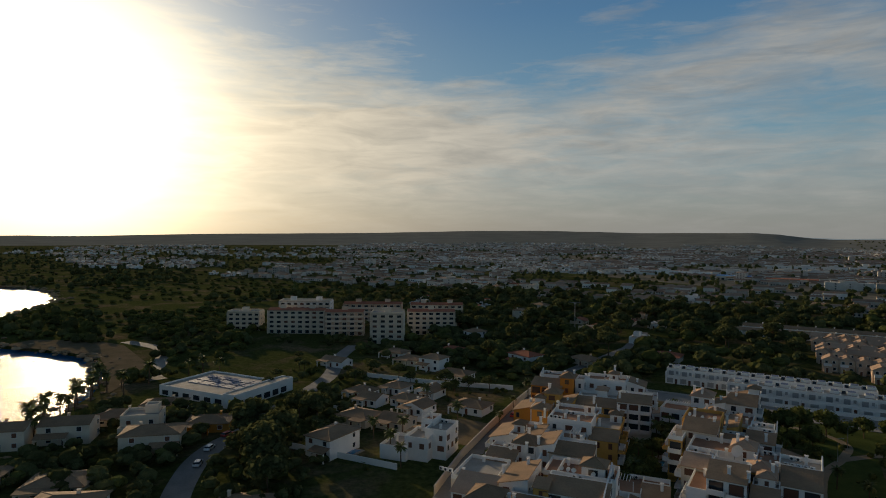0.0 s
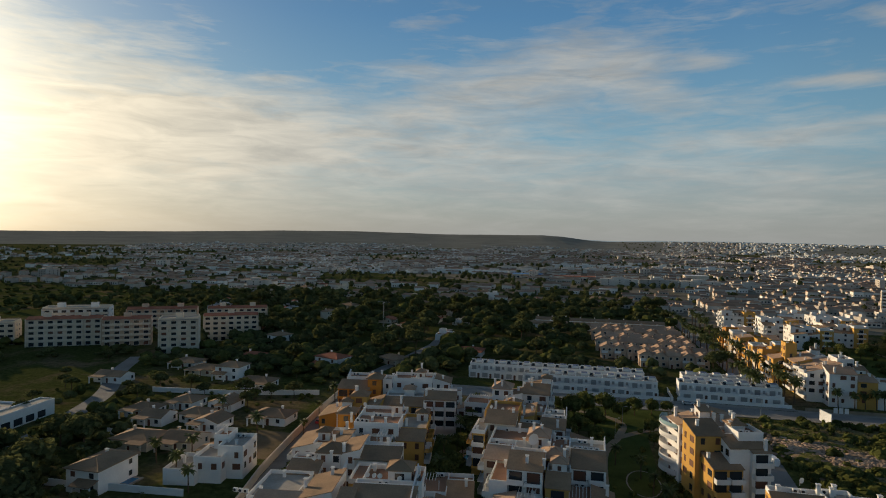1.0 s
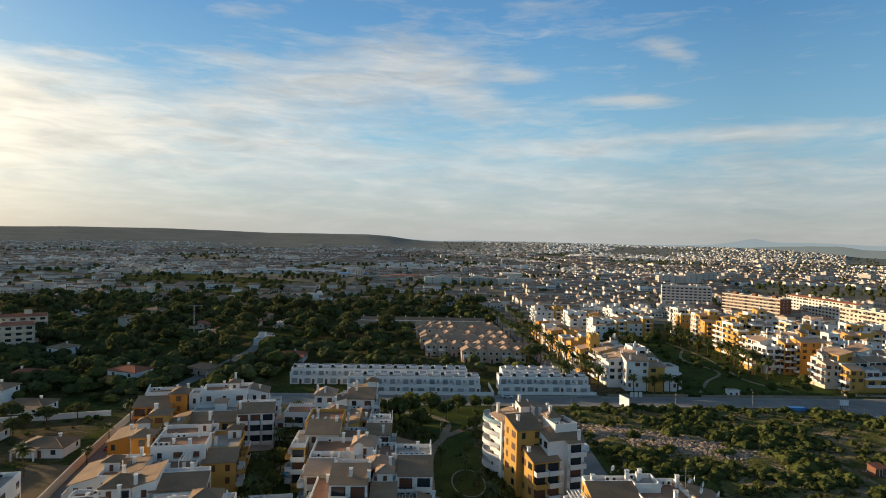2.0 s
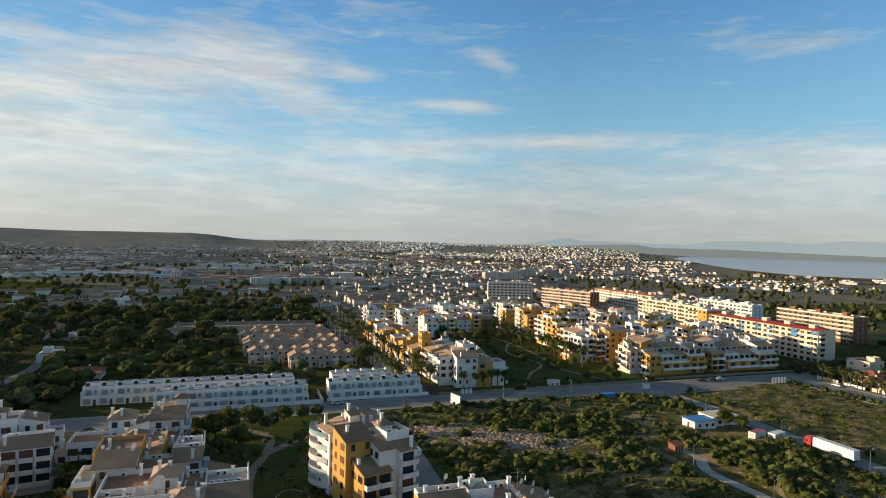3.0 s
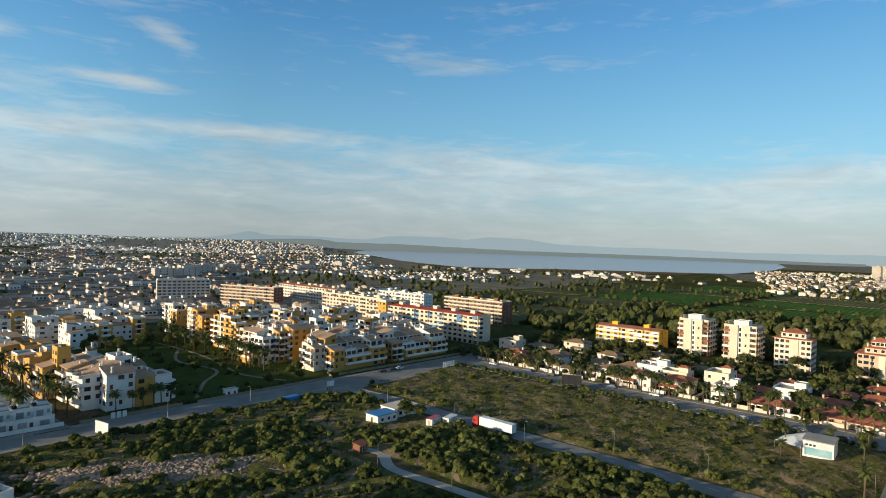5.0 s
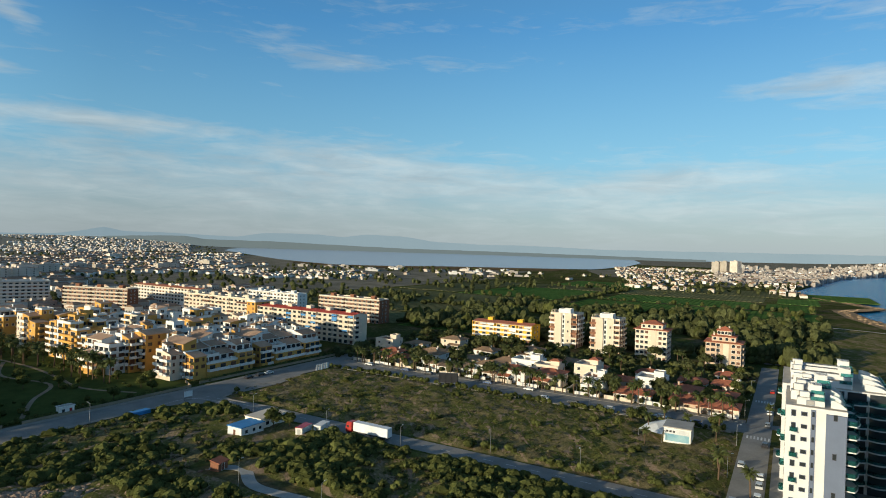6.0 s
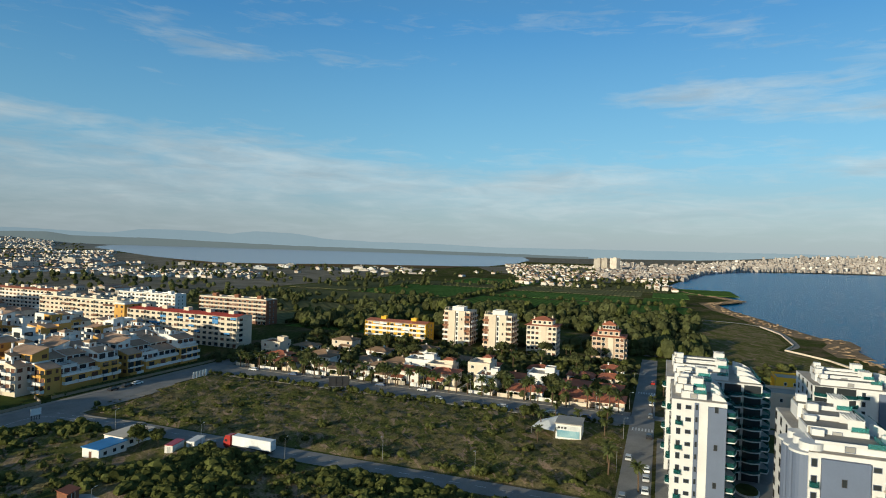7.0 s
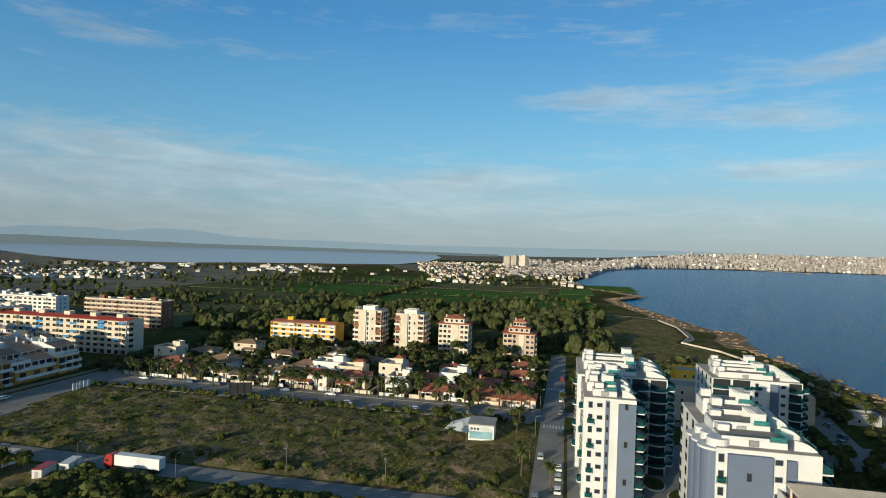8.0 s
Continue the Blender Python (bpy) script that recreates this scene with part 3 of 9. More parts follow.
def flush(parent):
    for kind, (V, F, MI, mats) in JOIN.pop(parent.name, {}).items():
        if V:
            me = bpy.data.meshes.new(kind)
            me.from_pydata(V, [], F)
            for mt in mats:
                me.materials.append(mt)
            me.polygons.foreach_set("material_index", MI)
            tagged(part(kind, me, None, parent), kind="stuff")


def put_window(parent, x, y, z, face, w=1.3, h=1.3, kind="solo", frame_mat="frame"):
    """A framed window on a wall; kind: solo (pane in the same piece), pane (pane of its own), shut (brown shutter)."""
    m = pose(x, y, z, 0, 0, TURN[face])
    inner = {"solo": "glass", "shut": "wood", "pane": "glass", "blind": "blind"}[kind]
    if parent.name in JOIN and kind == "pane":
        kind = "solo"
    me = shared(f"window|{w:.1f}|{h:.1f}|{kind}|{frame_mat}", window_mesh(round(w, 1), round(h, 1), kind), [M[frame_mat], M[inner]])
    if parent.name in JOIN:
        return join_into(parent, "glazing", me, m)
    ob = part("window", me, None, parent, "", m)
    if kind == "pane":
        gm = shared(f"pane|{w:.1f}|{h:.1f}", lambda bm: box(bm, -w / 2, -0.03, 0, w / 2, 0.015, h), M["glass"])
        part("pane", gm, None, ob)
    return ob


def put_balcony(parent, x, y, z, face, w, d=1.3, mt="white", style="solid"):
    def make(bm):
        box(bm, -w / 2, -d, -0.22, w / 2, 0.05, 0)
        if style == "solid":
            box(bm, -w / 2, -d - 0.02, 0.001, w / 2, -d + 0.12, 0.95)
            box(bm, -w / 2 - 0.02, -d + 0.121, 0.001, -w / 2 + 0.12, 0.05, 0.95)
            box(bm, w / 2 - 0.12, -d + 0.121, 0.001, w / 2 + 0.02, 0.05, 0.95)
        elif style == "half":
            box(bm, -w / 2, -d - 0.02, 0.001, w / 2, -d + 0.1, 0.5)
            box(bm, -w / 2, -d, 0.85, w / 2, -d + 0.06, 0.91, 1)
            for i in range(5):
                a = -w / 2 + (w - 0.06) * i / 4
                box(bm, a, -d, 0.5, a + 0.06, -d + 0.06, 0.85, 1)
    me = shared(f"balcony|{w:.1f}|{d:.1f}|{mt}|{style}", make, [M[mt], M["dark"]])
    m = pose(x, y, z, 0, 0, TURN[face])
    if JOIN.get(parent.name, {}).get("all") is not None:
        return join_into(parent, "balcony_front", me, m)
    return part("balcony", me, None, parent, "", m)


HIGH = {"S": (0, 0, 1, 1), "N": (1, 1, 0, 0), "W": (0, 1, 1, 0), "E": (1, 0, 0, 1)}


def put_wall(b, x0, y0, z0, x1, y1, z1, mt, name="wall", slope="", rise=0.0):
    bm = bmesh.new()
    vs = box(bm, x0, y0, z0, x1, y1, z1)
    if slope:
        for v, k in zip(vs[4:], HIGH[slope]):
            v.co.z += k * rise
    return part(name, bm, M[mt], b)


def put_flat(b, x0, y0, x1, y1, z, mt="white", floor="slab", h=0.8):
    bm = bmesh.new()
    box(bm, x0 + 0.1, y0 + 0.1, z - 0.1, x1 - 0.1, y1 - 0.1, z + 0.06)
    t = 0.2
    for a in ((x0 - 0.01, y0 - 0.01, x1 + 0.01, y0 + t), (x0 - 0.01, y1 - t, x1 + 0.01, y1 + 0.01), (x0 - 0.01, y0 + t, x0 + t, y1 - t), (x1 - t, y0 + t, x1 + 0.01, y1 - t)):
        box(bm, a[0], a[1], z - 0.05, a[2], a[3], z + h, 1)
    part("roof", bm, [M[floor], M[mt]], b)


def put_tiles(b, pts, mt):
    """A tiled slope: a thick slab with proud courses of tiles running down it. pts: eave a, eave b, top b, top a."""
    bm = bmesh.new()
    a, c, d, e = [Vector(p) for p in pts]
    nrm = (c - a).cross(e - a).normalized()
    up = nrm * 0.16
    n = max(4, int((c - a).length / 0.22))
    eave, top, low_e, low_t = [], [], [], []
    for i in range(n + 1):
        f = i / n
        rise = up * (0.76 if i % 2 else 0.67)
        eave.append(bm.verts.new(a.lerp(c, f) + rise)), top.append(bm.verts.new(e.lerp(d, f) + rise))
        low_e.append(bm.verts.new(a.lerp(c, f) - nrm * 0.02)), low_t.append(bm.verts.new(e.lerp(d, f) - nrm * 0.02))
    for i in range(n):
        bm.faces.new((eave[i], eave[i + 1], top[i + 1], top[i]))
        bm.faces.new((low_e[i], low_e[i + 1], eave[i + 1], eave[i]))
        bm.faces.new((top[i], top[i + 1], low_t[i + 1], low_t[i]))
    bm.faces.new((low_e[0], eave[0], top[0], low_t[0])), bm.faces.new((low_e[n], low_t[n], top[n], eave[n]))
    return part("roof", bm, M[mt], b)


def put_shed(b, x0, y0, x1, y1, z, side, wall_mt, tile_mt="tile", rise=1.2):
    o = 0.45
    if wall_mt:
        put_wall(b, x0, y0, z - 0.02, x1, y1, z + 0.001, wall_mt, "gable", side, rise)
    s = o * rise / max(1.0, (y1 - y0 if side in "SN" else x1 - x0))
    lowz, hiz = z - s + 0.03, z + rise + 0.03
    q = {"S": ((x0 - 0.2, y0 - o, lowz), (x1 + 0.2, y0 - o, lowz), (x1 + 0.2, y1 + 0.1, hiz), (x0 - 0.2, y1 + 0.1, hiz)),
         "N": ((x1 + 0.2, y1 + o, lowz), (x0 - 0.2, y1 + o, lowz), (x0 - 0.2, y0 - 0.1, hiz), (x1 + 0.2, y0 - 0.1, hiz)),
         "W": ((x0 - o, y1 + 0.2, lowz), (x0 - o, y0 - 0.2, lowz), (x1 + 0.1, y0 - 0.2, hiz), (x1 + 0.1, y1 + 0.2, hiz)),
         "E": ((x1 + o, y0 - 0.2, lowz), (x1 + o, y1 + 0.2, lowz), (x0 - 0.1, y1 + 0.2, hiz), (x0 - 0.1, y0 - 0.2, hiz))}[side]
    put_tiles(b, q, tile_mt)


def put_gable(b, x0, y0, x1, y1, z, wall_mt, tile_mt, rise=1.3, along="x"):
    """Ridge along x or y."""
    o = 0.4
    bm = bmesh.new()
    if along == "x":
        my = (y0 + y1) / 2
        f = [[bm.verts.new(p) for p in ((x, y0, z - 0.01), (x, y1, z - 0.01), (x, my, z + rise - 0.03))] for x in (x0, x1)]
        bm.faces.new(f[0][::-1]), bm.faces.new(f[1])
        for i in range(3):
            bm.faces.new((f[0][i], f[0][(i + 1) % 3], f[1][(i + 1) % 3], f[1][i]))
        part("gable", bm, M[wall_mt], b)
        s = o * rise / (my - y0)
        put_tiles(b, ((x0 - 0.2, y0 - o, z - s), (x1 + 0.2, y0 - o, z - s), (x1 + 0.2, my, z + rise), (x0 - 0.2, my, z + rise)), tile_mt)
        put_tiles(b, ((x1 + 0.2, y1 + o, z - s), (x0 - 0.2, y1 + o, z - s), (x0 - 0.2, my, z + rise), (x1 + 0.2, my, z + rise)), tile_mt)
    else:
        mx = (x0 + x1) / 2
        f = [[bm.verts.new(p) for p in ((x0, y, z - 0.01), (x1, y, z - 0.01), (mx, y, z + rise - 0.03))] for y in (y0, y1)]
        bm.faces.new(f[0]), bm.faces.new(f[1][::-1])
        for i in range(3):
            bm.faces.new((f[0][(i + 1) % 3], f[0][i], f[1][i], f[1][(i + 1) % 3]))
        part("gable", bm, M[wall_mt], b)
        s = o * rise / (mx - x0)
        put_tiles(b, ((x0 - o, y1 + 0.2, z - s), (x0 - o, y0 - 0.2, z - s), (mx, y0 - 0.2, z + rise), (mx, y1 + 0.2, z + rise)), tile_mt)
        put_tiles(b, ((x1 + o, y0 - 0.2, z - s), (x1 + o, y1 + 0.2, z - s), (mx, y1 + 0.2, z + rise), (mx, y0 - 0.2, z + rise)), tile_mt)


def put_hip(b, x0, y0, x1, y1, z, tile_mt, rise=1.5):
    o = 0.5
    x0, y0, x1, y1 = x0 - o, y0 - o, x1 + o, y1 + o
    w, d = x1 - x0, y1 - y0
    k = min(w, d) / 2
    if w >= d:
        ra, rb = Vector((x0 + k, y0 + k, z + rise)), Vector((x1 - k, y0 + k, z + rise))
    else:
        ra, rb = Vector((x0 + k, y0 + k, z + rise)), Vector((x0 + k, y1 - k, z + rise))
    bm = bmesh.new()
    low = [bm.verts.new((x, y, z)) for x, y in ((x0, y0), (x1, y0), (x1, y1), (x0, y1))]
    deep = [bm.verts.new((v.co.x, v.co.y, z - 0.18)) for v in low]
    a, c = bm.verts.new(ra), bm.verts.new(rb)
    if w >= d:
        for f in ((low[0], low[1], c, a), (low[1], low[2], c), (low[2], low[3], a, c), (low[3], low[0], a)):
            bm.faces.new(f)
    else:
        for f in ((low[0], low[1], a), (low[1], low[2], c, a), (low[2], low[3], c), (low[3], low[0], a, c)):
            bm.faces.new(f)
    for i in range(4):
        bm.faces.new((deep[i], deep[(i + 1) % 4], low[(i + 1) % 4], low[i]))
    bm.faces.new(deep[::-1])
    # ridge and hip cappings
    for p, q in ((ra, rb), (low[0].co, ra), (low[3].co, ra if w >= d else rb), (low[1].co, rb if w >= d else ra), (low[2].co, rb)):
        if (Vector(p) - Vector(q)).length > 0.3:
            tube(bm, Vector(p), Vector(q), 0.13, 0.13, 5)
    part("roof", bm, M[tile_mt], b)


def put_chimney(b, x, y, z, h=1.3, mt="white"):
    def make(bm):
        box(bm, -0.32, -0.32, -0.6, 0.32, 0.32, h)
        box(bm, -0.42, -0.42, h + 0.18, 0.42, 0.42, h + 0.28)
        for sx in (-1, 1):
            for sy in (-1, 1):
                box(bm, sx * 0.26 - 0.06, sy * 0.26 - 0.06, h, sx * 0.26 + 0.06, sy * 0.26 + 0.06, h + 0.18)
    me = shared(f"chimney|{h:.1f}|{mt}", make, M[mt])
    if b.name in JOIN:
        return join_into(b, "brickwork", me, pose(x, y, z))
    return part("chimney", me, None, b, "", pose(x, y, z))


def put_door(b, x, y, z, face, w=1.0, h=2.1, mt="wood"):
    me = shared(f"door|{w:.1f}|{h:.1f}|{mt}", window_mesh(w, h, "shut"), [M["frame"], M[mt]])
    if b.name in JOIN:
        return join_into(b, "glazing", me, pose(x, y, z, 0, 0, TURN[face]))
    return part("door", me, None, b, "", pose(x, y, z, 0, 0, TURN[face]))


DISH = []


def dish(m):
    if not DISH:
        ob = thing("satellite_dish", m, "white satellite dish standing on a rooftop", "satellite dish", "rooftop dishes")
        bm = bmesh.new()
        tube(bm, (0, 0, 0), (0, 0, 1.0), 0.05, 0.05, 6)
        part("post", bm, M["steel"], ob)
        bm = bmesh.new()
        rings = []
        for r, d in ((0.05, 0.16), (0.3, 0.10), (0.55, 0.0)):
            rings.append([bm.verts.new((r * math.cos(i * math.pi / 6), -0.25 - d * 0 + d - 0.16, 1.15 + r * math.sin(i * math.pi / 6))) for i in range(12)])
        for p, q in zip(rings, rings[1:]):
            for i in range(12):
                bm.faces.new((p[i], p[(i + 1) % 12], q[(i + 1) % 12], q[i]))
        bm.faces.new(rings[0])
        part("reflector", bm, M["frame"], ob)
        DISH.append(ob)
        return ob
    ob = copy_thing(DISH[0], m)
    return ob


COOLER = []


def cooler(m):
    """A rooftop cooling unit: a ribbed case with a round fan grille on rubber feet."""
    if COOLER:
        return copy_thing(COOLER[0], m)
    ob = thing("air_conditioner", m, "white air conditioner unit standing on a flat roof", "air conditioner", "rooftop coolers")
    bm = bmesh.new()
    box(bm, -0.5, -0.2, 0.12, 0.5, 0.2, 0.9)
    for k in range(5):
        box(bm, 0.501, -0.17, 0.22 + 0.13 * k, 0.53, 0.17, 0.28 + 0.13 * k)
    part("case", bm, M["frame"], ob)
    bm = bmesh.new()
    tube(bm, (-0.12, -0.19, 0.5), (-0.12, -0.24, 0.5), 0.3, 0.3, 14)
    part("fan_grille", bm, M["dark"], ob)
    bm = bmesh.new()
    box(bm, -0.45, -0.2, -0.02, -0.35, 0.2, 0.119)
    box(bm, 0.35, -0.2, -0.02, 0.45, 0.2, 0.119)
    part("feet", bm, M["black"], ob)
    COOLER.append(ob)
    return ob


STOREY = 2.9


def cell_block(name, m, label, rows, cu, cv, seed, colours, balcony=0.55, tile="tile", group="", roofs="TTTFF", deep=False):
    """A stepped block: rows of digits, back row first, give the storeys of each cell; letters after a slash its colours."""
    rnd = random.Random(seed)
    b = thing(name, m, label, "apartment building", group)
    JOIN[b.name] = {}
    east = m.translation.x * CG + m.translation.y * SG < 0
    grid = [[0 if c == "." else int(c) for c in r.split("/")[0]] for r in rows][::-1]
    tint = [(r.split("/") + [""])[1] for r in rows][::-1]
    ny, nx = len(grid), len(grid[0])
    H = lambda i, j: grid[j][i] if 0 <= i < nx and 0 <= j < ny else 0
    key = {"w": "white", "o": "ochre", "c": "cream", "r": "orange", "a": "apricot", "b": "brown"}
    for j in range(ny):
        for i in range(nx):
            n = H(i, j)
            if not n:
                continue
            col = key[tint[j][i]] if len(tint[j]) > i and tint[j][i] in key else rnd.choice(colours)
            e = [rnd.uniform(0.03, 0.5) for _ in range(4)]
            x0, x1, y0, y1 = i * cu - e[0], (i + 1) * cu + e[1], j * cv - e[2], (j + 1) * cv + e[3]
            z1 = n * STOREY + rnd.uniform(-0.25, 0.35)
            kind = rnd.choice(roofs)
            slope = rnd.choice("SSSWEN") if kind == "T" else ""
            rise = rnd.uniform(0.9, 1.6)
            put_wall(b, x0, y0, -0.3, x1, y1, z1, col, "wall", slope, rise)
            trim = "white" if rnd.random() < 0.75 else col
            if kind == "T":
                put_shed(b, x0, y0, x1, y1, z1, slope, "", tile, rise)
            elif kind == "F":
                put_flat(b, x0, y0, x1, y1, z1, trim, "slab", rnd.uniform(0.7, 1.1))
            else:
                put_flat(b, x0, y0, x1, y1, z1, trim, "terracotta", 0.9)
                hx, hy = rnd.uniform(x0 + 0.4, x1 - 3.2), rnd.uniform(y0 + 0.6, y1 - 3.2)
                put_wall(b, hx, hy, z1, hx + 2.6, hy + 2.6, z1 + 2.3, "white", "stair_hut")
                put_shed(b, hx, hy, hx + 2.6, hy + 2.6, z1 + 2.3, "S", "white", tile, 0.5)
                put_door(b, hx + 1.3, hy, z1 + 0.08, "S", 0.8, 1.9)
            if rnd.random() < 0.42:
                put_chimney(b, rnd.uniform(x0 + 0.6, x1 - 0.6), rnd.uniform(y0 + 0.6, y1 - 0.6), z1 + (0.7 if kind == "T" else 0.1), rnd.choice((1.0, 1.5)))
            for face, (di, dj) in {"S": (0, -1), "E": (1, 0), "N": (0, 1), "W": (-1, 0)}.items():
                if face == "N" or (face == "W" and east and rnd.random() < 0.6) or (face == "E" and not east and rnd.random() < 0.6):
                    continue
                nb = H(i + di, j + dj)
                wide = (x1 - x0) if face in "SN" else (y1 - y0)
                fx = {"S": (x0 + x1) / 2, "N": (x0 + x1) / 2, "E": x1, "W": x0}[face]
                fy = {"S": y0, "N": y1, "E": (y0 + y1) / 2, "W": (y0 + y1) / 2}[face]
                bal = rnd.random() < balcony * (1.0 if face == "S" or (face == "W") != east else 0.6)
                bal_w, bal_mt = min(wide - 0.6, 4.6), "white" if rnd.random() < 0.6 else col
                if deep:
                    bal, bal_w, bal_mt = face in "SW" and rnd.random() < 0.74, wide - rnd.choice((0.2, 0.2, 2.2)), col if rnd.random() < 0.55 else "white"
                for s in range(nb, n):
                    z = s * STOREY
                    if s == nb and nb and rnd.random() < 0.5:
                        put_door(b, fx, fy, z + 0.35, face, 1.6, 2.0)
                        continue
                    if bal and s > 0:
                        if deep and s == nb:
                            put_window(b, fx, fy, z + 0.2, face, 3.6, 2.1, "solo", "dark")
                            continue
                        style = "solid" if rnd.random() < 0.8 else "half"
                        put_balcony(b, fx, fy, z + 0.1, face, round(bal_w, 1), 1.8 if deep else 1.3, bal_mt, ("half" if s % 3 == 2 and col == "white" else "solid") if deep else style)
                        put_window(b, fx, fy, z + 0.25, face, rnd.choice((2.2, 3.0, 3.6)) if deep else 2.2, 2.1 if deep else 2.0, "solo", "dark" if deep and s % 2 else "frame")
                    else:
                        k = 2 if wide > 5 else 1
                        for q in range(k):
                            if rnd.random() < 0.22:
                                continue
                            off = (q - (k - 1) / 2) * wide / 2.2
                            dx, dy = (off, 0) if face in "SN" else (0, off)
                            put_window(b, fx + dx, fy + dy, z + 1.0, face, 1.2, 1.3, rnd.choice(("solo", "solo", "shut")))
    flush(b)
    return b


def slab_block(name, m, label, w, d, n, wall, band, seed, roof="redtile", side_win=True, ground_open=False, category="apartment building", bay=4.2, accent="", top=True, faces="S", step=2.85, far=False):
    """A slab of flats: continuous balconies with solid fronts storey by storey on the long faces, dividers, windows behind."""
    rnd = random.Random(seed)
    b = thing(name, m, label, category)
    JOIN[b.name] = {"all": ([], [], [], [])} if far else {}
    h = n * step
    bm = bmesh.new()
    box(bm, 0, 1.3, -0.3, w, d - 1.3, h)
    part("wall", bm, M[wall], b)
    for x in (0, w - 0.3):
        put_wall(b, x - 0.004, 0, -0.3, x + 0.304, d, h + 0.5, wall, "end_wall")
    nb = max(1, round((w - 0.6) / bay))
    bw = (w - 0.6) / nb
    for face in faces:
        for s in range(n):
            z = s * step
            for k in range(nb):
                cx = 0.3 + bw * (k + 0.5)
                y = 1.3 if face == "S" else d - 1.3
                if s or not ground_open:
                    if s:
                        put_balcony(b, cx, y, z + 0.05, face, round(bw - 0.12, 2), 1.25, band if rnd.random() > 0.06 or not accent else accent, "solid")
                    put_window(b, cx, y, z + 0.2, face, min(2.4, bw - 1.0), 2.0, "shut" if rnd.random() < 0.15 else "solo")
                    if accent and s and rnd.random() < 0.16:
                        aw = shared(f"awning|{bw:.1f}|{accent}", lambda bm: [box(bm, -bw / 2 + 0.15, -1.5, 1.6, bw / 2 - 0.15, -1.4, 2.6), box(bm, -bw / 2 + 0.15, -1.4, 2.55, bw / 2 - 0.15, 0.0, 2.62)], M[accent])
                        part("awning", aw, None, b, "", pose(cx, y, z, 0, 0, TURN[face]))
        for k in range(nb + 1):
            x = 0.3 + bw * k
            y0, y1 = (0.1, 1.3) if face == "S" else (d - 1.3, d - 0.1)
            if 0 < k < nb and k % (6 if far else 3) == 0:
                put_wall(b, x - 0.08, y0, -0.3, x + 0.08, y1, h, wall, "divider")
    if side_win:
        for s in range(n):
            for k in range(1, 3):
                put_window(b, -0.004, d * k / 3, s * step + 1.0, "W", 0.9, 1.2)
                put_window(b, w + 0.004, d * k / 3, s * step + 1.0, "E", 0.9, 1.2)
    bm = bmesh.new()
    box(bm, 0.304, 0.1, h + 0.001, w - 0.304, d - 0.1, h + 0.3)
    part("roof_slab", bm, M["slab"], b)
    if roof in ("redtile", "tile", "redroof"):
        put_gable(b, 0.35, 0.5, w - 0.35, d - 0.5, h + 0.31, wall, roof, 1.0)
    else:
        put_flat(b, 0.35, 0.2, w - 0.35, d - 0.2, h + 0.3, band, "slab", 0.9)
    if top:
        for k in range(max(1, int(w / 16))):
            x = (k + 0.5) * w / max(1, int(w / 16))
            put_wall(b, x - 1.8, d / 2 - 1.7, h, x + 1.8, d / 2 + 1.7, h + 2.8, wall, "lift_hut")
            put_flat(b, x - 1.8, d / 2 - 1.7, x + 1.8, d / 2 + 1.7, h + 2.8, wall, "slab", 0.3)
    flush(b)
    return b


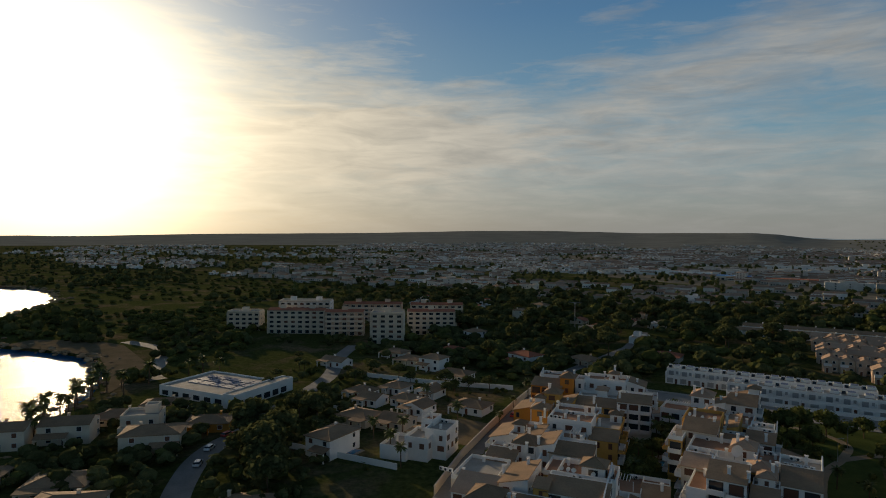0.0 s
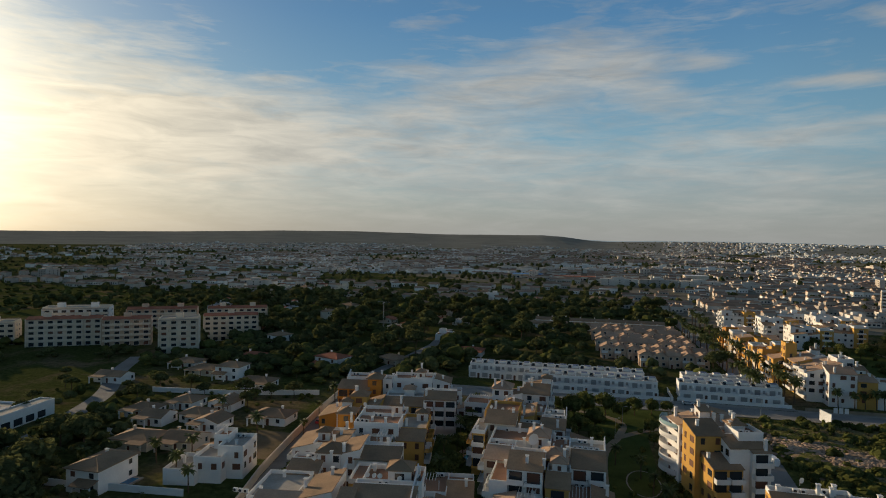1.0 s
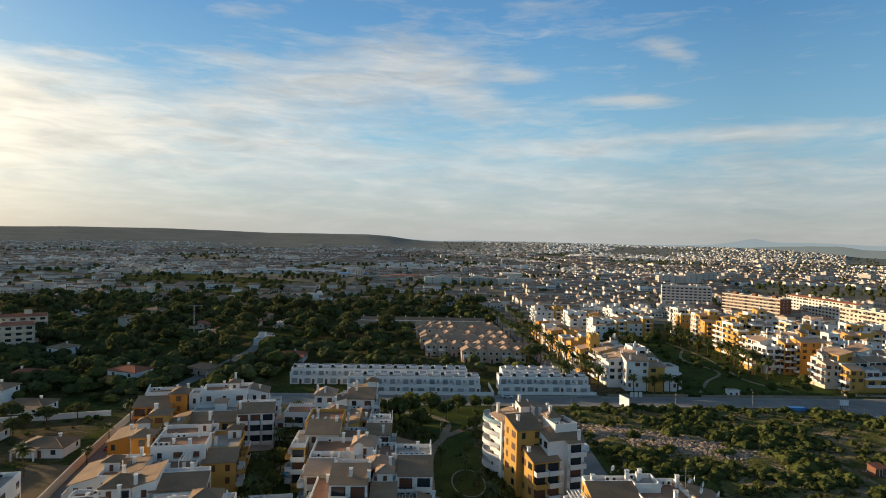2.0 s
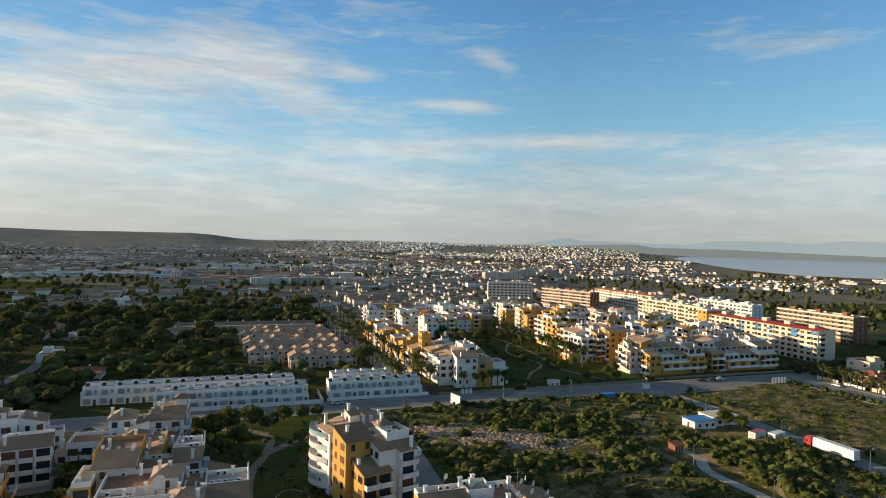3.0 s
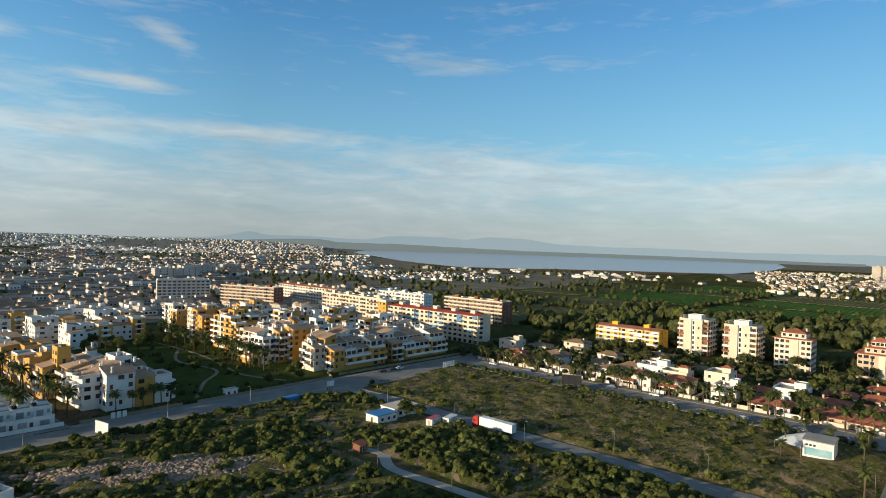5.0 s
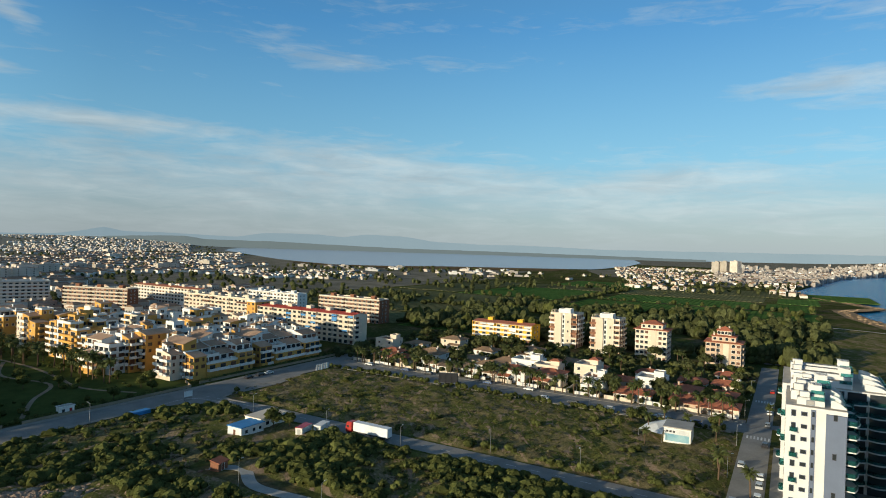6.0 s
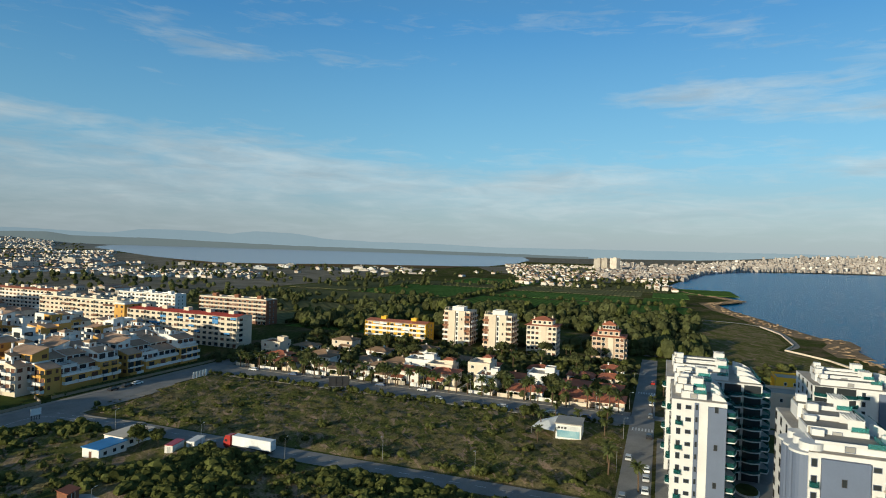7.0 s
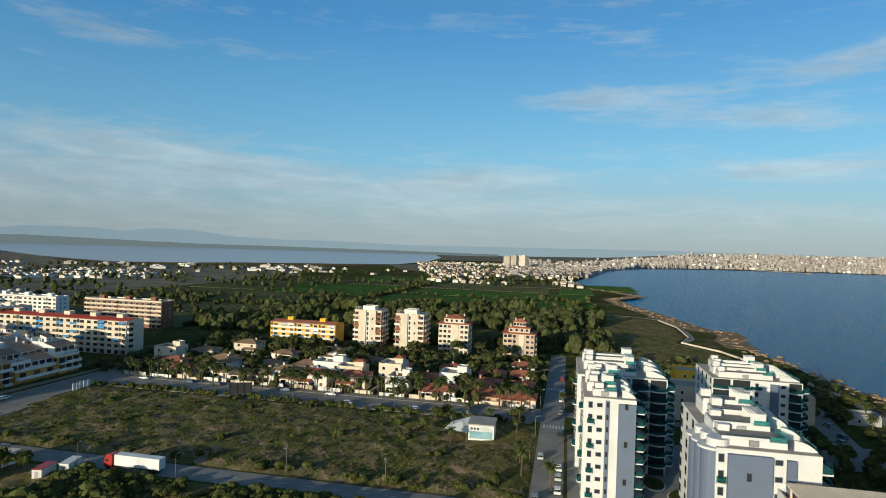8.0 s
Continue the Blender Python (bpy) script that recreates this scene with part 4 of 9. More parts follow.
def villa(m, label, w, d, n, wall, tile, seed, kind="hip", porch=True, far=False):
    rnd = random.Random(seed)
    b = thing("villa", m, label, "house", "detached villas")
    if far:
        JOIN[b.name] = {}
    h = n * 2.9
    put_wall(b, 0, 0, -0.3, w, d, h, wall)
    if kind == "hip":
        put_hip(b, 0, 0, w, d, h, tile, 1.5)
    elif kind == "gable":
        put_gable(b, 0, 0, w, d, h, wall, tile, 1.5, "x" if w > d else "y")
    else:
        put_flat(b, 0, 0, w, d, h, wall, rnd.choice(("slab", "terracotta")), 0.9)
        put_wall(b, w * 0.55, d * 0.5, h, w * 0.9, d * 0.92, h + 2.4, wall, "roof_hut")
        if rnd.random() < 0.5:
            put_hip(b, w * 0.55, d * 0.5, w * 0.9, d * 0.92, h + 2.4, tile, 0.7)
        else:
            put_flat(b, w * 0.55, d * 0.5, w * 0.9, d * 0.92, h + 2.4, wall, "slab", 0.4)
    if porch:
        pw = w * rnd.uniform(0.4, 0.65)
        px = rnd.choice((0, w - pw))
        bm = bmesh.new()
        gate = [(px, -0.3), (px + 0.4, -0.3), (px + 0.4, 2.0), (px + 0.9, 2.4), (px + pw - 0.9, 2.4), (px + pw - 0.4, 2.0), (px + pw - 0.4, -0.3), (px + pw, -0.3), (px + pw, 2.8), (px, 2.8)]
        fr, bk = [bm.verts.new((x, -2.6, z)) for x, z in gate], [bm.verts.new((x, -2.25, z)) for x, z in gate]
        bm.faces.new(fr), bm.faces.new(bk[::-1])
        for i in range(len(gate)):
            k = (i + 1) % len(gate)
            bm.faces.new((fr[k], fr[i], bk[i], bk[k]))
        part("porch", bm, M[wall], b)
        if kind == "flat":
            put_flat(b, px, -2.6, px + pw, -0.004, 2.8, wall, "terracotta", 0.8)
        else:
            put_tiles(b, ((px - 0.2, -3.0, 2.82), (px + pw + 0.2, -3.0, 2.82), (px + pw + 0.2, -0.01, 3.6 if n > 1 else 2.95), (px - 0.2, -0.01, 3.6 if n > 1 else 2.95)), tile)
    put_door(b, w * 0.5, -0.002, 0.0, "S")
    for s in range(n):
        for k in (0.22, 0.8):
            put_window(b, w * k, -0.002, s * 2.9 + 0.95, "S", 1.3, 1.3, rnd.choice(("solo", "solo", "shut")))
            if k < 0.5:
                put_window(b, -0.002, d * k, s * 2.9 + 0.95, "W", 1.1, 1.3, rnd.choice(("solo", "solo", "shut")))
            if k > 0.5:
                put_window(b, w + 0.002, d * k, s * 2.9 + 0.95, "E", 1.1, 1.3, "solo")
    put_chimney(b, w * rnd.uniform(0.2, 0.8), d * 0.62, h + (0.5 if kind != "flat" else 0), 1.4, wall)
    flush(b)
    return b


def garden_wall(pts_uv, h=1.6, mt="white", label="plain white garden wall round a plot", close=False):
    bm = bmesh.new()
    pts = [Vector((*P(u, v), 0)) for u, v in pts_uv]
    for a, c in zip(pts, pts[1:] + ([pts[0]] if close else [])):
        d = (c - a).normalized()
        s = Vector((-d.y, d.x, 0)) * 0.12
        q = [a + s - d * 0.1, a - s - d * 0.1, c - s + d * 0.1, c + s + d * 0.1]
        prism(bm, [(p.x, p.y) for p in q], -0.3, h)
        q2 = [a + s * 1.4 - d * 0.1, a - s * 1.4 - d * 0.1, c - s * 1.4 + d * 0.1, c + s * 1.4 + d * 0.1]
        prism(bm, [(p.x, p.y) for p in q2], h + 0.001, h + 0.09)
    return solid("garden_wall", bm, M[mt], label, "wall", "structure")

def curve_slab(bm, w, d, bulge, z0, z1, n=10):
    pts = [(w, 0), (0, 0)] + [(w * i / n, -d - bulge * math.sin(math.pi * i / n)) for i in range(n + 1)]
    prism(bm, pts, z0, z1)


def glass_rail(bm, w, d, bulge, h=1.0, n=10):
    """One bent rail round the outer edge of a balcony."""
    pts = [(w * i / n, -d - bulge * math.sin(math.pi * i / n) + 0.08) for i in range(n + 1)]
    pts = [(0.06, 0.0)] + [(max(0.06, min(w - 0.06, x)), y) for x, y in pts] + [(w - 0.06, 0.0)]
    rows = []
    for x, y in pts:
        f = x / w
        inx = 0.05 * (1 - 2 * f)
        rows.append([bm.verts.new(c) for c in ((x, y, 0.02), (x, y, h), (x + inx, y + 0.05, h), (x + inx, y + 0.05, 0.02))])
    for p, q in zip(rows, rows[1:]):
        for i in range(3):
            bm.faces.new((p[i], q[i], q[i + 1], p[i + 1]))


# ---- foreground: stepped apartment blocks ----
TONE = {"w": "white", "o": "ochre", "c": "cream", "r": "orange"}


def stepped_block(label, u0, v0, volumes, seed, turn=0.0, chimneys=(), dishes=(), coolers=(), fins=(), pergolas=(), far=False, clutter=True):
    """Flats built up of many volumes (u0, v0, u1, v1, height, colour, roof, balcony faces); roof: S, W, E, N a tiled slope with its eave on that side
    (small letters: paler tiles), H a tiled pyramid, F a terrace, D a screed roof."""
    rnd = random.Random(seed)
    b = thing("apartment_building", at(u0, v0, 0, turn), label, "apartment building")
    if far:
        JOIN[b.name] = {}
    ct, st = math.cos(radians(turn)), math.sin(radians(turn))

    def inner(u, v):
        """A place of the street grid in the block's own axes."""
        return ((u - u0) * ct + (v - v0) * st, -(u - u0) * st + (v - v0) * ct)

    vols = []
    for x0, y0, x1, y1, h, c, r, bal in volumes:
        (cx, cy), hx, hy = inner((x0 + x1) / 2, (y0 + y1) / 2), (x1 - x0) / 2 + rnd.uniform(-0.06, 0.06), (y1 - y0) / 2 + rnd.uniform(-0.06, 0.06)
        x0, y0, x1, y1, h, c = cx - hx, cy - hy, cx + hx, cy + hy, h + rnd.uniform(-0.05, 0.05), TONE[c]
        side, cut = r.upper(), 5.4
        if side in "SN" and y1 - y0 > 7.4:  # a slope in front of a roof terrace with a stair hut
            vols.append((x0, y0, x1, y0 + cut, h, c, r, bal))
            vols.append((x0 + 0.05, y0 + cut, x1 - 0.05, y1, h + 0.8, "white" if rnd.random() < 0.6 else c, rnd.choice("FFD"), bal.replace("S", "")))
            if (y1 - y0 - cut) > 4.5:
                hx0 = rnd.uniform(x0 + 0.3, max(x0 + 0.4, x1 - 3.6))
                vols.append((hx0, y1 - 4.0, hx0 + 3.2, y1 - 0.6, h + 3.2, rnd.choice(("white", "white", c)), rnd.choice("HSh"), ""))
        elif side in "WE" and x1 - x0 > 7.4:
            low, high = ((x0, x0 + cut), (x0 + cut, x1)) if side == "W" else ((x1 - cut, x1), (x0, x1 - cut))
            vols.append((low[0], y0, low[1], y1, h, c, r, bal))
            vols.append((high[0], y0 + 0.05, high[1], y1 - 0.05, h + 0.8, "white" if rnd.random() < 0.6 else c, rnd.choice("FFD"), bal.replace(side, "")))
            hy0 = rnd.uniform(y0 + 0.3, max(y0 + 0.4, y1 - 3.8))
            vols.append((high[0] + 0.2, hy0, min(high[1] - 0.2, high[0] + 3.2), hy0 + 3.2, h + 3.2, rnd.choice(("white", "white", c)), rnd.choice("HSh"), ""))
        else:
            vols.append((x0, y0, x1, y1, h, c, r, bal))

    spare_coolers = []

    def covered(i, x, y, z):
        return any(k != i and q[0] < x < q[2] and q[1] < y < q[3] and q[4] > z for k, q in enumerate(vols))

    for i, (x0, y0, x1, y1, h, col, roof, bal) in enumerate(vols):
        tile = "paletile" if roof.islower() else "tile"
        side = roof.upper()
        if side in "SWEN":
            rise = 0.27 * (y1 - y0 if side in "SN" else x1 - x0)
            put_wall(b, x0, y0, -0.3, x1, y1, h, col, "wall", side, rise)
            put_shed(b, x0, y0, x1, y1, h, side, "", tile, rise)
        else:
            put_wall(b, x0, y0, -0.3, x1, y1, h, col, "wall")
            if side == "H":
                put_hip(b, x0, y0, x1, y1, h + 0.1, tile, 0.3 * min(x1 - x0, y1 - y0))
            else:
                put_flat(b, x0, y0, x1, y1, h, "white" if col == "cream" or rnd.random() < 0.7 else col, "terracotta" if side == "F" else "slab", rnd.uniform(0.8, 1.1))
        if rnd.random() < 0.55:
            put_chimney(b, rnd.uniform(x0 + 0.5, x1 - 0.5), rnd.uniform(y0 + 0.5, y1 - 0.5), h + (0.7 if side in "SWENH" else 0.05), rnd.choice((1.0, 1.4, 1.8)))
        if clutter and side in "FD" and x1 - x0 > 4 and rnd.random() < 0.6:
            px, py = rnd.uniform(x0 + 0.8, x1 - 2.6), y1 - 0.9
            for k in range(rnd.choice((1, 2, 2))):
                spare_coolers.append(b.matrix_basis @ pose(px + 1.3 * k, py, h + 0.06))
        for face, (nx, ny) in {"S": (0, -1), "E": (1, 0), "W": (-1, 0)}.items():
            wide = x1 - x0 if face == "S" else y1 - y0
            for s in range(int((h - 0.2) / STOREY)):
                z = h - (int((h - 0.2) / STOREY) - s) * STOREY
                k = 1 if wide < 5.2 else 2 if wide < 8.5 else 3
                for q in range(k):
                    f = (q + 0.5) / k
                    x, y = (x0 + f * (x1 - x0), y0) if face == "S" else (x1 if face == "E" else x0, y0 + f * (y1 - y0))
                    if covered(i, x + nx * 0.8, y + ny * 0.8, z + 0.6):
                        continue
                    if face in bal and z > 0.8:
                        put_balcony(b, x, y, z + 0.05, face, round(wide / k - 0.3, 1), 1.5, "white" if col != "orange" and rnd.random() < 0.75 else col, "solid" if rnd.random() < 0.8 else "half")
                        put_window(b, x, y, z + 0.15, face, min(2.6, round(wide / k - 0.9, 1)), 2.1, rnd.choice(("solo", "solo", "shut")), "dark")
                    elif rnd.random() < 0.82:
                        kind = rnd.choice(("shut", "shut", "solo"))
                        put_window(b, x, y, z + 0.85, face, rnd.choice((0.8, 1.2, 1.8)) if wide > 3.6 else 0.6, 1.3, kind, "wood" if kind == "shut" else "dark")
    for x, y, z, h in chimneys:
        put_chimney(b, *inner(x, y), z, h)
    for x, y, z, length, h in fins:
        x, y = inner(x, y)
        put_wall(b, x - 0.14, y, z - 1.0, x + 0.14, y + length, z + 0.4, "white", "fin_wall", "S", h)
    for x0, y0, x1, y1, z in pergolas:
        wide, deep, (x0, y0) = x1 - x0, y1 - y0, inner(x0, y0)
        for k in range(int(wide / 0.7)):
            put_wall(b, x0 + k * 0.7, y0, z + 2.2, x0 + k * 0.7 + 0.12, y0 + deep, z + 2.36, "white", "pergola_beam")
        for x in (x0, x0 + wide - 0.4):
            put_wall(b, x, y0, z, x + 0.15, y0 + 0.15, z + 2.2, "white", "pergola_post")
    for x, y, z, aim in dishes:
        dish(at(x, y, z, aim))
    for m in spare_coolers:
        cooler(m)
    for x, y, z, n, along in coolers:
        for k in range(n):
            cooler(at(x + (1.25 * k if along == "u" else 0), y + (1.25 * k if along == "v" else 0), z, 0 if along == "u" else 90))
    flush(b)
    return b


stepped_block("stepped white and ochre apartments with brown tiled roofs beside a lane", -80, 108, [
    (-81, 195, -70.5, 201, 10.8, "r", "S", "S"), (-80, 201, -70.5, 207, 12.6, "w", "F", ""), (-71.5, 197, -66.8, 203, 14.0, "r", "H", ""), (-67, 199.5, -64, 206, 12.8, "w", "D", ""),
    (-65, 204, -51.5, 213, 12.4, "w", "F", ""), (-58, 208, -46, 216, 11.6, "w", "E", ""), (-50, 207, -41.5, 212, 8.6, "w", "F", ""), (-50, 189, -40, 197, 11.0, "w", "S", "S"),
    (-63, 187, -50.5, 199, 8.8, "o", "S", "S"), (-72, 184, -67, 189, 11.6, "o", "H", ""), (-67, 180, -62, 192, 9.2, "o", "W", ""), (-79.5, 176, -68, 188, 7.0, "r", "W", ""), (-71, 171, -66, 176.5, 9.8, "r", "H", ""),
    (-61, 158, -49, 167, 11.4, "w", "F", ""), (-61, 149, -49, 158, 8.6, "o", "F", ""), (-53.5, 140, -43, 147.5, 9.6, "c", "S", ""), (-50, 158, -42.5, 176, 8.4, "o", "S", "E"), (-64, 167, -51, 180, 8.6, "w", "S", ""),
    (-75, 150, -63, 163, 6.6, "w", "W", "W"), (-64, 148, -59, 158, 9.0, "w", "W", ""), (-62, 138, -56.5, 143.5, 10.8, "w", "H", ""), (-57, 139, -52.5, 150, 10.6, "w", "W", ""), (-67.5, 132, -60, 141, 7.6, "w", "S", "S"),
    (-69, 118, -59, 132, 7.4, "c", "D", ""), (-65, 112, -56, 119, 7.6, "w", "s", ""), (-58, 106, -51.5, 112.5, 9.8, "c", "H", ""), (-56.5, 117, -50, 129, 9.4, "w", "W", ""), (-52, 110, -43.5, 120, 7.4, "o", "S", ""),
    (-46, 117.5, -33, 125, 10.0, "w", "S", "S"), (-46, 125, -33.5, 133, 10.6, "w", "F", ""), (-41, 127, -36, 131.5, 12.9, "w", "H", ""), (-50.5, 128, -44, 138, 8.8, "o", "F", ""),
    (-37, 136, -31, 147, 4.6, "o", "F", ""), (-31, 137, -25, 146, 4.4, "w", "S", ""), (-36, 122, -26, 136, 3.6, "w", "E", "")], 5, 8.5,
    chimneys=((-68, 174, 9.5, 1.5), (-66, 170, 8.5, 2.0), (-62.5, 158, 10.0, 1.6), (-61, 146, 10.0, 2.0), (-58, 137.5, 9.5, 1.8), (-53, 149, 9.0, 2.2), (-52, 159, 12.2, 1.2), (-64, 203, 13.5, 1.2), (-60, 212, 13.0, 1.2), (-54, 211, 13.6, 1.2), (-70.5, 186, 12.6, 1.4), (-57, 122, 9.6, 1.4), (-45, 131, 11, 1.0), (-35, 131, 10.8, 1.6), (-66, 130, 7.5, 1.2), (-51, 112, 8.6, 1.0)),
    dishes=((-65, 178.5, 9.9, 20), (-63, 181, 10.5, 60), (-52, 165, 11.5, 40), (-45, 126, 10.7, 30), (-43.6, 126, 10.7, 50), (-42.2, 126.2, 10.7, 20), (-37, 132, 10.7, 70), (-60, 131, 7.5, 40), (-62, 137, 8.6, 10), (-38, 126, 10.7, 40), (-57.5, 165, 11.5, 30), (-63.5, 177, 9.6, 80)),
    coolers=((-60, 160, 11.5, 3, "u"), (-72, 120, 7.5, 3, "u"), (-58, 206, 12.5, 3, "u"), (-34.6, 128, 10.7, 2, "v")), fins=((-80, 201, 12.6, 5.5, 1.6), (-52.6, 129, 8.8, 8, 1.0), (-33.2, 117, 10, 15, 2.6)), pergolas=((-52, 152, -49, 157, 8.7), (-36, 138, -32, 142, 4.7)))
stepped_block("stepped white apartments with brown tiled roofs round a garden court", -40, 124, [
    (-20, 204, -11.5, 211, 11.2, "w", "S", "E"), (-20, 211, -11, 217, 11.6, "w", "W", ""), (-24, 203, -20, 211, 10.6, "w", "W", ""), (-30, 204, -24, 211, 12.2, "w", "h", ""), (-38, 197, -29, 206, 8.0, "w", "F", "S"), (-41, 198, -37, 206, 6.0, "w", "w", ""),
    (-24.5, 190, -19.5, 195.5, 11.0, "o", "H", ""), (-19.5, 180, -14.5, 194, 10.0, "o", "W", ""), (-30, 186, -19.5, 199, 8.6, "w", "F", "S"), (-19, 192, -12, 205, 8.0, "o", "F", ""), (-26.5, 166, -18.3, 172.5, 12.5, "c", "S", ""), (-27.5, 172.5, -18.5, 184, 12.8, "o", "F", ""),
    (-29, 161, -25.6, 171, 11.0, "o", "D", "SW"), (-12.5, 176, -5.5, 184, 9.2, "w", "S", "E"), (-12, 184, -6, 190, 9.8, "w", "D", ""), (-19, 172, -12, 180, 8.4, "o", "S", ""), (-23.5, 156, -11.5, 166, 10.8, "w", "F", ""),
    (-23.5, 147, -16.8, 156, 10.0, "c", "s", "W"), (-16.8, 148, -9, 158, 9.8, "c", "F", ""), (-14, 157, -9, 163, 12.8, "w", "h", ""), (-10, 146, -4.5, 152, 11.8, "o", "h", ""), (-9, 152, -4, 168, 9.2, "w", "F", ""),
    (-16.8, 136, -9.2, 142.5, 12.4, "w", "S", "S"), (-16.8, 142.5, -9.4, 149, 11.6, "w", "F", ""), (-20.5, 135, -16.6, 150, 9.0, "w", "F", "SW"), (-19, 126, -14.5, 135, 6.8, "w", "w", ""), (-14.4, 124, -8.5, 130, 7.2, "w", "W", ""), (-14.5, 130, -9, 136, 6.4, "w", "F", ""),
    (-8.6, 136, -3.4, 146, 9.2, "o", "S", "S"), (-8.6, 128, -4, 136, 6.0, "o", "F", ""), (-3.4, 146, 4.3, 153, 10.2, "w", "S", "S"), (-4, 153, 4.3, 160, 11.4, "w", "D", ""), (1, 127, 5.6, 143, 6.6, "w", "E", ""), (-4, 126, 1, 133, 6.8, "w", "W", ""), (-4, 133, 1, 146, 6.2, "w", "F", ""),
    (-4.2, 165, 1.5, 176, 7.2, "w", "E", "")], 11, 0.0,
    chimneys=((-23, 199, 11.0, 2.0), (-27, 205, 13.4, 1.2), (-18, 216, 12.5, 1.2), (-13, 188, 10, 1.4), (-17, 165, 11.4, 1.6), (-15, 156, 10.4, 2.0), (-11, 160, 13.6, 1.2), (-8.6, 151, 12.4, 1.2), (-9.4, 146, 11.0, 2.0), (-9, 138, 12.8, 1.4), (-4.4, 152, 11.0, 1.6), (-21, 186, 12.6, 1.6), (-17.5, 182, 11.0, 2.2), (-8, 166, 9.6, 1.4), (4, 161, 8.0, 1.4), (-20, 210, 11.4, 1.6)),
    dishes=((-25, 174, 12.9, 30), (-23, 174.4, 12.9, 40), (-21, 174, 12.9, 30), (-26.5, 176, 12.9, 50), (-20, 176, 12.9, 20), (-8.4, 148.5, 12.0, 60), (-16, 204, 8.1, 40), (-5.5, 154, 9.3, 30), (-22, 192, 11.0, 60)),
    coolers=((-2.6, 154.2, 11.5, 5, "u"), (-8, 156, 9.3, 5, "v"), (-6, 155, 9.3, 5, "v"), (-26, 173.4, 12.9, 5, "u")), fins=((4.3, 153, 11.4, 7, 1.6), (-5.6, 184, 9.8, 6, 1.6), (-16.8, 142.5, 11.8, 4, 1.8)), pergolas=((-14, 131, -9.5, 135.5, 6.5), (-3.6, 134, 0.6, 140, 6.3), (-37, 198, -30, 202, 8.1)))
big_dish = copy_thing(DISH[0], at(-13.2, 155.5, 9.9, 35) @ Matrix.Diagonal((2.6, 2.6, 2.6, 1)))
big_dish.scale = (2.6, 2.6, 2.6)
tagged(big_dish, "large white satellite dish on a terracotta roof terrace")
corner_block = stepped_block("six-storey ochre and white apartments with round white balconies", 24.5, 161, [
    (24, 159.5, 31, 166.5, 16.0, "o", "S", ""), (27, 154, 34, 160.5, 10.4, "o", "S", "S"), (30.5, 157, 40, 168, 14.6, "w", "S", ""), (33.5, 160, 39.5, 166.5, 16.4, "w", "F", ""), (36.2, 156.6, 40.6, 160.5, 14.0, "w", "S", "S"),
    (21.5, 168, 30, 175, 15.8, "w", "w", ""), (22, 166.4, 35.5, 178.5, 14.2, "w", "D", ""), (27, 168, 36, 174, 16.0, "w", "s", ""), (30.5, 174, 37, 182, 16.2, "r", "E", "")], 23, 15.0,
    chimneys=((26, 163, 16.8, 1.6), (22.5, 173, 16.6, 2.0), (27, 175, 16.0, 1.8), (31, 169.4, 16.8, 1.8), (33, 170, 16.8, 1.4), (36, 170.5, 16.0, 1.2)),
    dishes=((30.4, 177, 16.6, 20), (30.2, 178.6, 17.0, 30), (29.8, 180, 16.6, 20), (30.4, 175.8, 17.6, 30), (38, 167, 15.8, 40)), coolers=((34.4, 161.6, 16.5, 3, "u"), (37.6, 167.6, 14.8, 2, "v")))
for k in range(5):  # broad round balconies on the landward corner
    slab = part("balcony", shared("balcony|round_corner", lambda bm: curve_slab(bm, 11.5, 1.6, 2.4, -0.3, 0.0), M["white"]), None, corner_block, "", pose(1.6, 18.4, 2.7 + k * 2.95, 0, 0, TURN["W"]))
    part("parapet", shared("parapet|round_corner" if k < 4 else "parapet|round_glass", lambda bm: glass_rail(bm, 11.5, 1.6, 2.4, 0.95, 14), M["white"] if k < 4 else M["poolglass"]), None, slab)
    for y in (9.5, 13.0, 16.4):
        put_window(corner_block, 1.55, y, 2.75 + k * 2.95, "W", 2.2, 2.1, "solo", "dark")
stepped_block("ochre and white apartments with tiled roofs and rooftop terraces", 28, 116, [
    (32, 121, 41, 129, 15.4, "o", "S", ""), (41, 119, 50.5, 130, 15.2, "w", "F", ""), (50.5, 117, 57, 128, 14.6, "r", "E", ""), (28, 121, 32, 127, 13.0, "w", "F", ""), (32, 112, 52, 121, 12.4, "w", "S", "S"), (41, 125, 46, 130, 16.2, "w", "D", "")], 31,
    chimneys=((40.5, 128, 17, 1.2), (43.4, 129, 16.4, 1.6), (47, 121, 15.4, 1.8), (50.2, 127.6, 15.6, 1.8), (54, 118, 15.6, 1.2)), dishes=((38, 129.6, 17.2, 30), (49.6, 123, 15.3, 20), (51.4, 125.6, 16.4, 30), (52.6, 126.4, 16.4, 60), (53.8, 125.4, 15.8, 40), (51.8, 122, 16.0, 30), (55, 122, 15.4, 40)),
    coolers=((46.6, 128.6, 15.3, 3, "u"), (42.4, 120.6, 15.3, 4, "u")), pergolas=((28.4, 121.5, 32, 126, 13.1),))
stepped_block("white flat-roofed modern villa with terraces beside a lane", -102, 134, [
    (-91.5, 142, -85, 152, 7.4, "w", "D", ""), (-95.5, 138, -88.5, 147, 5.6, "w", "D", ""), (-102, 135, -94, 146, 3.1, "w", "D", ""), (-95, 146, -91, 152, 8.4, "w", "F", ""), (-100, 146, -95, 151, 4.6, "w", "W", "")], 47, 10.0,
    pergolas=((-95, 147, -91.4, 151, 8.5),))
b = thing("antenna_mast", at(50.4, 124.5, 15.2), "thin rooftop aerial mast with crosswise rods", "antenna")
bm = bmesh.new()
